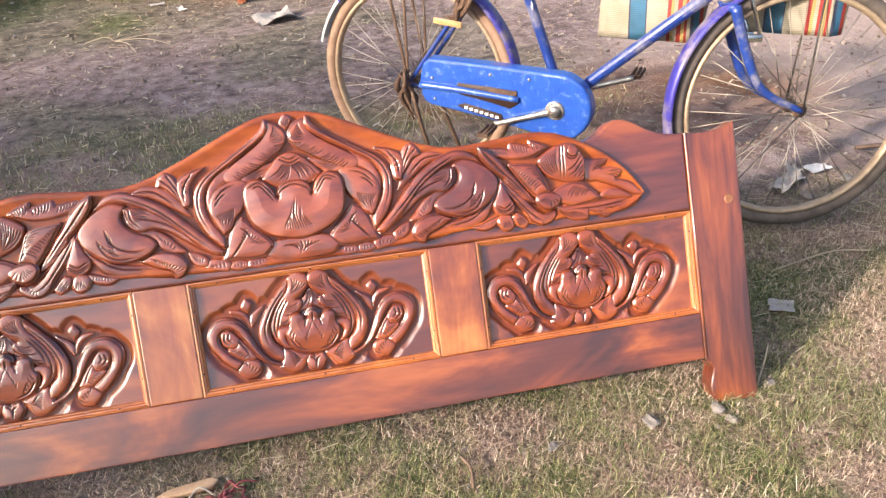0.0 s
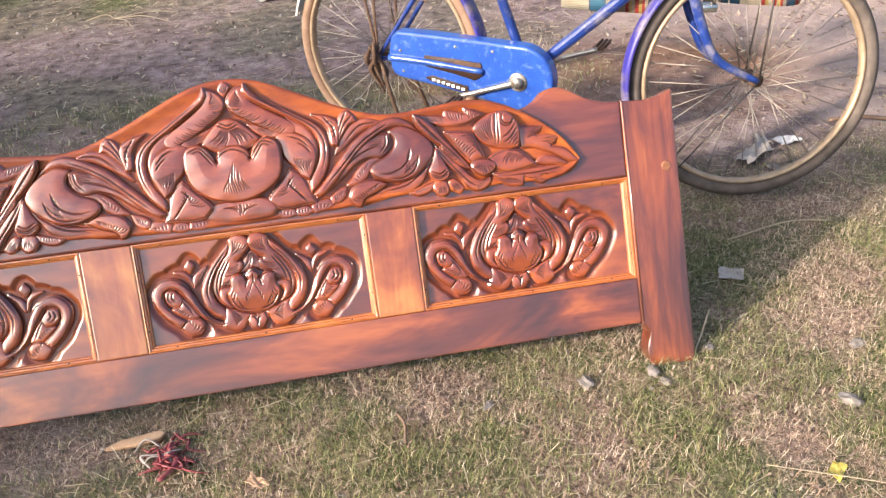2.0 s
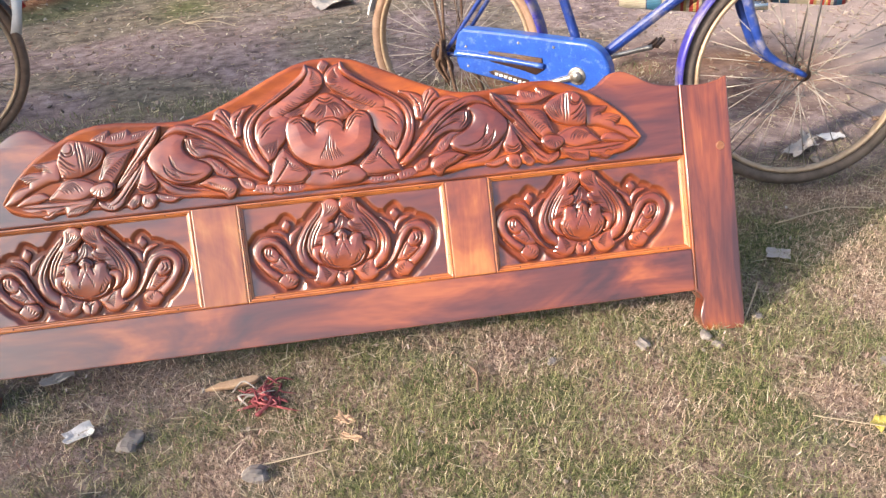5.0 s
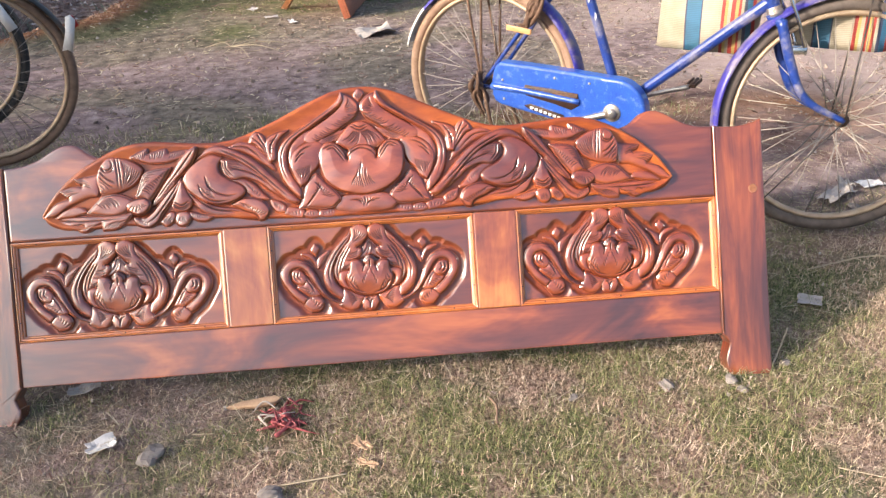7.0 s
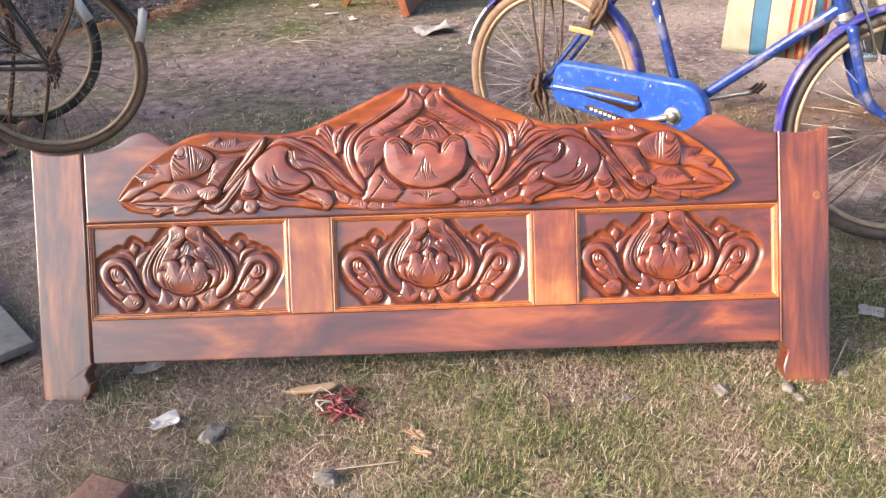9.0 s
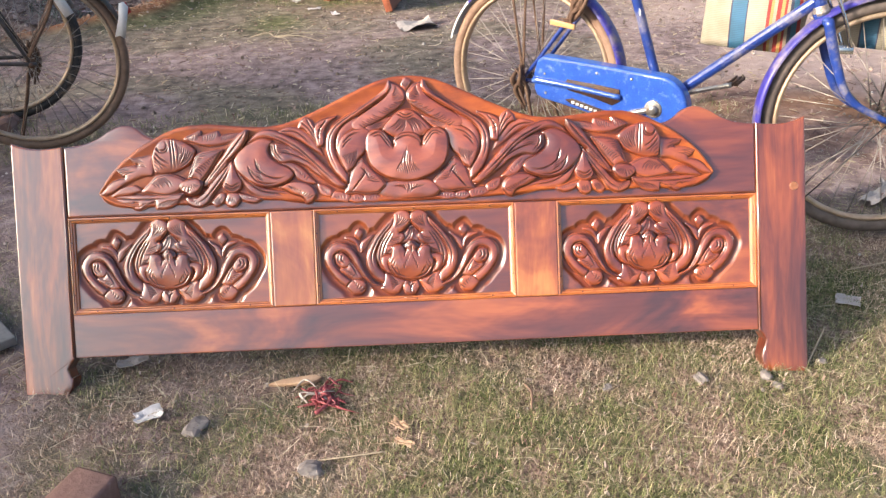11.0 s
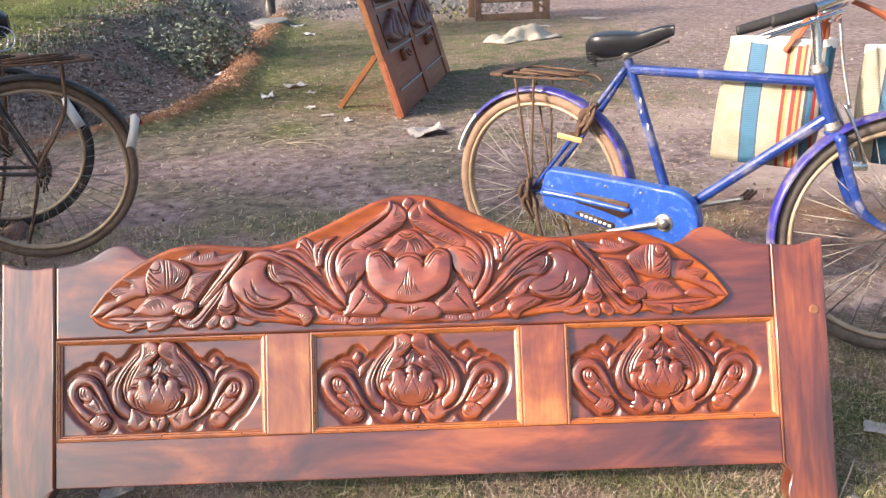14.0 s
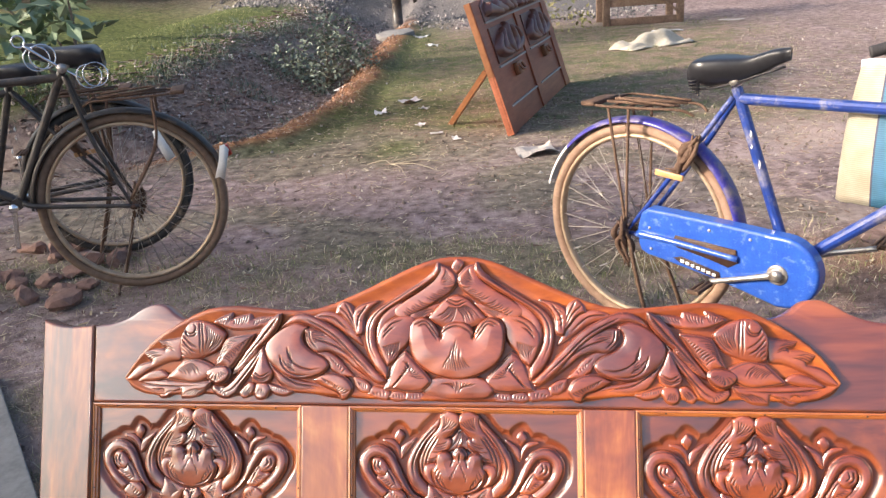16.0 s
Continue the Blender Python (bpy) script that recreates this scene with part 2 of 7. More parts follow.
leaf_pale = per_piece("leaf_pale", [(0.0, (0.11, 0.16, 0.09)), (0.6, (0.20, 0.27, 0.16)), (1.0, (0.32, 0.38, 0.26))], 0.55)
ditch_leaf = per_piece("ditch_leaf", [(0.0, (0.15, 0.10, 0.085)), (0.5, (0.30, 0.215, 0.18)), (0.9, (0.42, 0.35, 0.31)), (1.0, (0.62, 0.57, 0.53))], 0.9)
red_chip = per_piece("red_chip", [(0.0, (0.11, 0.06, 0.045)), (0.5, (0.27, 0.165, 0.125)), (0.95, (0.42, 0.30, 0.24)), (1.0, (0.58, 0.50, 0.44))], 0.9)
leaf_dry = per_piece("leaf_dry", [(0.0, (0.05, 0.03, 0.03)), (0.5, (0.12, 0.07, 0.055)), (1.0, (0.22, 0.15, 0.09))], 0.6)
leaf_yellow = rough_surface("leaf_yellow", [(0.3, (0.46, 0.36, 0.06)), (0.7, (0.62, 0.52, 0.14))], 30, 0.6)
gravel_mat = per_piece("gravel", [(0.0, (0.08, 0.076, 0.076)), (0.5, (0.18, 0.165, 0.16)), (1.0, (0.34, 0.31, 0.29))], 0.85)
crumb_mat = per_piece("crumbs", [(0.0, (0.15, 0.115, 0.09)), (0.5, (0.25, 0.195, 0.155)), (0.9, (0.36, 0.30, 0.26)), (1.0, (0.46, 0.42, 0.38))], 0.9)
red_soil_bits = per_piece("red_soil_bits", [(0.0, (0.18, 0.095, 0.06)), (0.6, (0.32, 0.18, 0.115)), (1.0, (0.45, 0.30, 0.21))], 0.9)

# ---- mesh helpers ----


def mesh_data(name, verts, faces, mat, smooth=True):
    me = bpy.data.meshes.new(name)
    me.from_pydata([tuple(v) for v in verts], [], faces)
    me.materials.append(mat)
    if smooth:
        me.polygons.foreach_set("use_smooth", [True] * len(me.polygons))
    me.update()
    return me


def part(name, geo, mat, parent=None, label="", smooth=True, at=None):
    """One mesh object from (verts, faces), under its thing or part."""
    ob = new(name, mesh_data(name, geo[0], geo[1], mat, smooth))
    ob.parent = parent
    if at is not None:
        ob.matrix_basis = at
    if label:
        ob["label"] = label
    return ob


def shared(name, me, parent, at):
    ob = new(name, me)
    ob.parent = parent
    ob.matrix_basis = at
    return ob


def thing(name, label, category, at=None, group="", kind=""):
    ob = new(name)
    if at is not None:
        ob.matrix_basis = at
    return tagged(ob, label, category, group, kind)


def spline(pts, n):
    """n points evenly along a smooth curve through pts."""
    p = [np.array(q, float) for q in pts]
    if len(p) == 2:
        return [p[0] + (p[1] - p[0]) * i / (n - 1) for i in range(n)]
    e = [2 * p[0] - p[1]] + p + [2 * p[-1] - p[-2]]
    out = []
    for i in range(n):
        u = i / (n - 1) * (len(p) - 1)
        k = min(int(u), len(p) - 2)
        f = u - k
        a, b, c, d = e[k:k + 4]
        out.append(0.5 * (2 * b + (c - a) * f + (2 * a - 5 * b + 4 * c - d) * f * f + (3 * b - a - 3 * c + d) * f ** 3))
    return out


def grid_faces(n, m, close_m=False, close_n=False):
    f = []
    for i in range(n if close_n else n - 1):
        for j in range(m if close_m else m - 1):
            a, b = i % n, (i + 1) % n
            c, d = j % m, (j + 1) % m
            f.append((a * m + c, a * m + d, b * m + d, b * m + c))
    return f


def tube(pts, radius, sides=8, n=None, cap=True, flat=1.0):
    """A round bar through pts; radius is a number or one for every point."""
    r = [radius] * len(pts) if isinstance(radius, (int, float)) else list(radius)
    if n is None:
        n = len(pts) if len(pts) == 2 else 6 * len(pts)
    c = spline(pts, n)
    rr = [float(v) for v in np.interp(np.linspace(0, len(r) - 1, n), range(len(r)), r)]
    verts, faces = [], grid_faces(n, sides, True)
    ref = None
    for i in range(n):
        t = Vector(c[min(i + 1, n - 1)] - c[max(i - 1, 0)]).normalized()
        if ref is None:
            ref = t.orthogonal().normalized()
        ref = (ref - t * ref.dot(t)).normalized()
        side = t.cross(ref)
        for j in range(sides):
            a = 2 * math.pi * j / sides
            verts.append(tuple(Vector(c[i]) + ref * rr[i] * math.cos(a) + side * rr[i] * flat * math.sin(a)))
    if cap:
        faces += [tuple(range(sides))[::-1], tuple((n - 1) * sides + j for j in range(sides))]
    return verts, faces


def box(x0, x1, y0, y1, z0, z1, bev=0.002):
    """A block with bevelled edges."""
    bm = bmesh.new()
    bmesh.ops.create_cube(bm, size=1, matrix=Matrix.Translation(((x0 + x1) / 2, (y0 + y1) / 2, (z0 + z1) / 2)) @ Matrix.Diagonal((x1 - x0, y1 - y0, z1 - z0, 1)))
    if bev:
        bmesh.ops.bevel(bm, geom=bm.edges[:], offset=bev, segments=2, affect="EDGES", profile=0.6)
    return from_bm(bm)


def from_bm(bm):
    bm.verts.index_update()
    g = [tuple(v.co) for v in bm.verts], [tuple(v.index for v in f.verts) for f in bm.faces]
    bm.free()
    return g


def slab(outline, z0, z1, bev=0.004, seg=3):
    """A board cut to an outline in its own plane, its front edge rounded."""
    bm = bmesh.new()
    vs = [bm.verts.new((p[0], p[1], z0)) for p in outline]
    f = bm.faces.new(vs)
    bm.normal_update()
    if f.normal.z < 0:
        f.normal_flip()
    top = bmesh.ops.extrude_face_region(bm, geom=[f])
    tv = [v for v in top["geom"] if isinstance(v, bmesh.types.BMVert)]
    bmesh.ops.translate(bm, verts=tv, vec=(0, 0, z1 - z0))
    bm.normal_update()
    edges = [e for e in bm.edges if all(abs(v.co.z - z1) < 1e-6 for v in e.verts)]
    if bev:
        bmesh.ops.bevel(bm, geom=edges, offset=bev, segments=seg, affect="EDGES", profile=0.5)
    ng = [q for q in bm.faces if len(q.verts) > 4]
    bmesh.ops.triangulate(bm, faces=ng)
    bmesh.ops.recalc_face_normals(bm, faces=bm.faces[:])
    return from_bm(bm)


def join(*geos):
    verts, faces = [], []
    for v, f in geos:
        o = len(verts)
        verts += list(v)
        faces += [tuple(i + o for i in q) for q in f]
    return verts, faces


def moved(geo, m):
    return [tuple(m @ Vector(v)) for v in geo[0]], geo[1]


def lathe(profile, n=24, axis="Z"):
    """Turned shape: profile of (radius, height)."""
    verts = []
    for r, h in profile:
        for j in range(n):
            a = 2 * math.pi * j / n
            p = (r * math.cos(a), r * math.sin(a), h)
            verts.append({"Z": p, "Y": (p[0], h, p[1]), "X": (h, p[0], p[1])}[axis])
    return verts, grid_faces(len(profile), n, True)


def shade_flat_by_angle(ob, deg=35):
    me = ob.data
    me.set_sharp_from_angle(angle=radians(deg))
    for p in me.polygons:
        if p.area > 0.0003:
            p.use_smooth = False
    return ob


# ---- ground ----


def step(a, b, x):
    u = min(1.0, max(0.0, (x - a) / (b - a)))
    return u * u * (3 - 2 * u)



def rim(y):
    return float(np.interp(y, [3.2, 3.6, 3.9, 4.4, 5.0, 6.0, 8.0, 10.7, 13.0], [-1.75, -1.10, -0.80, -0.62, -0.54, -0.56, -0.76, -1.0, -1.1])) + 0.04 * math.sin(y * 5.1)


def ditch_at(x, y):
    """How far a place lies beyond the lip of the ditch, in metres, and how much the ditch is there."""
    return rim(y) - x, step(3.2, 3.8, y) * (1 - step(11.5, 15.0, y))


def gz(x, y):
    z = 0.02 * step(0.65, 0.25, x) * step(1.6, 0.6, y) + 0.015 * step(0.3, 1.0, y)
    z += 0.035 * step(2.05, 2.5, x) * step(-0.25, 0.4, y) * step(4.0, 2.0, y)
    d, k = ditch_at(x, y)
    if k > 0:
        prof = 0.07 * step(-0.30, -0.05, d) - 0.17 * step(0.0, 0.28, d) + 0.52 * step(0.35, 1.75, d) + 0.06 * step(1.7, 2.5, d) - 0.34 * step(2.7, 3.6, d) + 0.30 * step(3.9, 6.0, d)
        z += k * prof
    if y > 11.0:
        bank = 0.17 * (y - 11.0) * step(11.0, 14.0, y)
        z += min(bank, 3.2) * step(3.2, 0.4, x - 0.12 * (y - 11))
    z += step(-6.0, -18.0, x) * 2.0 * step(4.0, 10.0, y)
    if -8 < x < 12 and y < 25:
        far = 1 + 0.25 * max(0, y - 2)
        z += (noise.noise(Vector((x * 1.7, y * 1.7, 0.3))) * 0.010 + noise.noise(Vector((x * 6, y * 6, 1.3))) * 0.006) * far ** 0.5
        z += noise.noise(Vector((x * 23, y * 23, 2.3))) * 0.0035
    return z


def spread(lo, hi, d, lo_end, hi_end, grow=1.16):
    a = list(np.arange(lo, hi + d / 2, d))
    s, x = d, hi
    while x < hi_end:
        s *= grow
        x += s
        a.append(x)
    s, x = d, lo
    while x > lo_end:
        s *= grow
        x -= s
        a.insert(0, x)
    return a


def turf(x, y):
    """How much grass grows at a place, 0 to 1."""
    n1 = noise.noise(Vector((x * 1.1 + 7, y * 1.1, 5)))
    n2 = noise.noise(Vector((x * 3.7, y * 3.7, 9)))
    near = step(0.95, 0.40, y - 0.10 * max(0, min(x - 2.2, 1.5)) + 0.25 * n1) * (0.35 + 0.65 * step(0.2, 1.2, x + (1.6 * n1 - 0.5) * step(-0.7, -2.2, y)))
    back = step(3.7, 4.4, y + 0.5 * n1) * step(11.5, 9, y)
    strip = 0.45 * step(0.55, 0.15, abs(y - 1.70 - 0.3 * n1)) * step(2.7, 2.1, x)
    road = step(2.2, 3.6, x - 0.10 * (y - 4) + 0.6 * n1) * step(2.5, 5, y)
    v = max(near, 0.85 * back, strip) * (1 - 0.85 * road)
    d, k = ditch_at(x, y)
    if k > 0:
        v *= 1 - k * step(-0.12, 0.05, d) * step(1.9, 1.3, d)
        if 1.5 < d:
            v = max(v, k * 0.9)
    return min(1, max(0, v + 0.35 * n2 * (v > 0.03) + 0.1 * n1))


def ground():
    xs = spread(-1.6, 4.2, 0.035, -90, 90)
    ys = spread(-1.3, 4.6, 0.035, -70, 160)
    verts = [(x, y, gz(x, y)) for y in ys for x in xs]
    me = bpy.data.meshes.new("ground")
    me.from_pydata(verts, [], grid_faces(len(ys), len(xs)))
    me.polygons.foreach_set("use_smooth", [True] * len(me.polygons))
    grass = me.attributes.new("grass", "FLOAT", "POINT")
    grass.data.foreach_set("value", [turf(v[0], v[1]) for v in verts])
    soil = me.attributes.new("red_soil", "FLOAT", "POINT")
    vals = []
    for x, y, _ in verts:
        d, k = ditch_at(x, y)
        a = k * max(step(-0.20, -0.04, d) * step(0.40, 0.20, d), 0.10 * step(0.2, 0.4, d) * step(1.5, 1.1, d)) if k > 0 else 0
        a = max(a, 0.75 * step(0.55, 0.1, math.hypot(x - 1.9, (y - 1.9) * 1.6)), 0.6 * step(0.8, 0.2, math.hypot(x - 2.7, (y - 1.6) * 1.2)))
        vals.append(a)
    soil.data.foreach_set("value", vals)
    moss = me.attributes.new("moss", "FLOAT", "POINT")
    vals = []
    for x, y, _ in verts:
        d, k = ditch_at(x, y)
        a = k * max(step(1.15, 1.6, d) * step(9.0, 6.0, d), 0.75 * step(0.0, -0.10, d) * step(-0.9, -0.3, d))
        a = max(a, 0.38 * step(-0.05, 0.35, noise.noise(Vector((x * 1.3, y * 1.9, 8)))) * step(1.2, 1.8, y) * step(3.0, 2.0, x) * step(5.0, 4.0, y))
        a = max(a, (0.48 + 0.5 * noise.noise(Vector((x * 2.1, y * 2.1, 3)))) * step(3.0, 3.7, y) * step(1.3, 0.5, x) * step(9.5, 8.0, y) * (1 - k * step(-0.15, 0.0, d) * step(1.6, 1.2, d)))
        vals.append(max(a, 0.22 * step(3.4, 4.2, y) * step(11.5, 9.5, y) * step(3.0, 1.6, x)))
    moss.data.foreach_set("value", vals)
    pale = me.attributes.new("pale_soil", "FLOAT", "POINT")
    pale.data.foreach_set("value", [0.7 * step(2.4, 3.1, x + 0.9 * noise.noise(Vector((x * 1.4, y * 1.4, 6)))) * step(0.80, 1.25, y + 0.5 * noise.noise(Vector((x * 3, y * 3, 2)))) * step(6.0, 3.0, y) * step(7.0, 5.0, x) for x, y, _ in verts])
    grav = me.attributes.new("gravel", "FLOAT", "POINT")
    grav.data.foreach_set("value", [step(10.6, 12.0, y) * step(3.2, 1.6, x - 0.12 * (y - 11)) * step(-5.5, -3.0, x) for x, y, _ in verts])
    m, n, l, b = material("earth")
    v = mapped(n, l)
    n1 = noise_tex(n, l, v, 1.6, 6, 0.65)
    n2 = noise_tex(n, l, v, 14, 6, 0.7)
    n3 = noise_tex(n, l, v, 90, 4, 0.7)

    def attr(name):
        a = n.new("ShaderNodeAttribute")
        a.attribute_name = name
        return a.outputs["Fac"]

    dirt = ramp(n, [(0.32, (0.120, 0.090, 0.087)), (0.5, (0.305, 0.238, 0.230)), (0.66, (0.47, 0.385, 0.375))])
    l.new(n2.outputs[0], dirt.inputs[0])
    tint = ramp(n, [(0.35, (0.75, 0.70, 0.68)), (0.65, (1.0, 0.96, 0.93))])
    l.new(n1.outputs[0], tint.inputs[0])
    d2 = mix(n, l, 1.0, dirt.outputs[0], tint.outputs[0], "MULTIPLY")
    d2 = mix(n, l, attr("pale_soil"), d2, (0.50, 0.385, 0.33))
    turf_c = ramp(n, [(0.34, (0.10, 0.066, 0.048)), (0.46, (0.22, 0.152, 0.115)), (0.58, (0.38, 0.27, 0.205)), (0.70, (0.56, 0.43, 0.34))])
    l.new(n3.outputs[0], turf_c.inputs[0])
    patch = noise_tex(n, l, v, 4.5, 5, 0.65)
    pk = ramp(n, [(0.44, (0, 0, 0)), (0.58, (1, 1, 1))])
    l.new(patch.outputs[0], pk.inputs[0])
    sward = ramp(n, [(0.34, (0.055, 0.062, 0.028)), (0.5, (0.13, 0.135, 0.06)), (0.68, (0.27, 0.25, 0.14))])
    l.new(n3.outputs[0], sward.inputs[0])
    col = mix(n, l, attr("grass"), d2, mix(n, l, pk.outputs[0], turf_c.outputs[0], sward.outputs[0]))
    green = ramp(n, [(0.34, (0.038, 0.052, 0.016)), (0.5, (0.10, 0.118, 0.036)), (0.66, (0.20, 0.21, 0.075))])
    l.new(n2.outputs[0], green.inputs[0])
    col = mix(n, l, attr("moss"), col, green.outputs[0])
    red = ramp(n, [(0.3, (0.17, 0.075, 0.04)), (0.7, (0.42, 0.22, 0.11))])
    l.new(n2.outputs[0], red.inputs[0])
    sm = n.new("ShaderNodeMath")
    sm.operation = "MULTIPLY"
    l.new(attr("red_soil"), sm.inputs[0])
    k = ramp(n, [(0.35, (0, 0, 0)), (0.6, (1, 1, 1))])
    l.new(n1.outputs[0], k.inputs[0])
    l.new(k.outputs[0], sm.inputs[1])
    sa = n.new("ShaderNodeMath")
    sa.operation = "MULTIPLY_ADD"
    sa.inputs[1].default_value = 0.6
    sa.use_clamp = True
    l.new(attr("red_soil"), sa.inputs[0])
    l.new(sm.outputs[0], sa.inputs[2])
    col = mix(n, l, sa.outputs[0], col, red.outputs[0])
    gr = ramp(n, [(0.35, (0.085, 0.08, 0.078)), (0.5, (0.17, 0.155, 0.15)), (0.66, (0.29, 0.26, 0.245))])
    l.new(n3.outputs[0], gr.inputs[0])
    col = mix(n, l, attr("gravel"), col, gr.outputs[0])
    l.new(col, b.inputs["Base Color"])
    b.inputs["Roughness"].default_value = 0.95
    b.inputs["Specular IOR Level"].default_value = 0.15
    h = n.new("ShaderNodeMath")
    h.operation = "ADD"
    l.new(n2.outputs[0], h.inputs[0])
    l.new(n3.outputs[0], h.inputs[1])
    bump(n, l, b, h.outputs[0], 0.9, 0.012)
    me.materials.append(m)
    return tagged(new("ground", me), "trodden brown earth with short grass, a ditch and a gravel bank", "ground", kind="structure")


ground()

# ---- carved headboard ----
LEAN = 25.8
headboard = thing("headboard", "carved reddish lacquered wooden bed headboard leaning back on the grass", "headboard", pose(1.104, 0.0, 0.0, 90 - LEAN))


def stile(side, foot):
    s = side
    top = [(0.913, 0.602), (0.895, 0.594), (0.870, 0.588), (0.845, 0.586), (0.820, 0.587), (0.7972, 0.590)]
    pts = [(x, y) for x, y in top]
    pts += [(0.7972, 0.104), (0.806, 0.094), (0.814, 0.080), (0.808, 0.060), (0.803, 0.042 + foot), (0.806, 0.020 + foot), (0.814, 0.006 + foot), (0.828, foot), (0.905, foot), (0.913, 0.008 + foot)]
    if s < 0:
        pts = [(-x, y) for x, y in pts]
    ob = part("stile", slab(pts, -0.042, 0.0, 0.004), wood_stile, headboard, "upright with dark wavy grain")
    shade_flat_by_angle(ob)
    part("bead", tube([(s * 0.8005, 0.588, -0.0008), (s * 0.8005, 0.108, -0.0008)], 0.0022, 6), wood_stile, ob)


stile(-1, 0.018)
stile(1, 0.0)
shade_flat_by_angle(part("dowel", lathe([(0.0, 0.002), (0.009, 0.002), (0.0105, 0.0), (0.0105, -0.01)], 16), dowel_wood, headboard, "pale round dowel end", at=pose(0.885, 0.44, 0.0005)))
shade_flat_by_angle(part("bottom_rail", box(-0.797, 0.797, 0.105, 0.205, -0.038, -0.003, 0.003), wood_rail, headboard))
for a, b in ((-0.336, -0.238), (0.228, 0.326)):
    shade_flat_by_angle(part("mullion", box(a, b, 0.2055, 0.4265, -0.038, -0.003, 0.003), wood_mullion, headboard))


STEP = 0.0013
CARVED = {}
OUTLINES = {}


def loop_through(pts):
    """A closed outline through pts, smooth but for the corners that carry a third number."""
    k = len(pts)
    first = next((i for i in range(k) if len(pts[i]) > 2), None)
    if first is None:
        runs = [[pts[i % k] for i in range(-2, k + 3)]]
    else:
        p = list(pts[first:]) + list(pts[:first + 1])
        runs, run = [], [p[0]]
        for q in p[1:]:
            run.append(q)
            if len(q) > 2:
                runs.append(run)
                run = [q]
    out = []
    for run in runs:
        r = [q[:2] for q in run]
        n = 6 * (len(r) - 1) + 1
        c = spline(r, n)
        out += c[12:-13] if first is None else c[:-1]
    return np.array(out)


def to_lines(P, L, closed):
    """Distance from points to a line through L, the nearest place on it, and how far along it lies (0 to 1)."""
    A = L
    B = np.roll(L, -1, 0) if closed else L[1:]
    A = A[:len(B)]
    best = np.full(len(P), 1e9)
    near = np.zeros_like(P)
    along = np.zeros(len(P))
    for i in range(len(A)):
        d = B[i] - A[i]
        t = np.clip(((P - A[i]) @ d) / (d @ d + 1e-12), 0, 1)
        q = A[i] + t[:, None] * d
        e = np.hypot(P[:, 0] - q[:, 0], P[:, 1] - q[:, 1])
        m = e < best
        best[m], near[m], along[m] = e[m], q[m], (i + t[m]) / len(A)
    return best, near, along


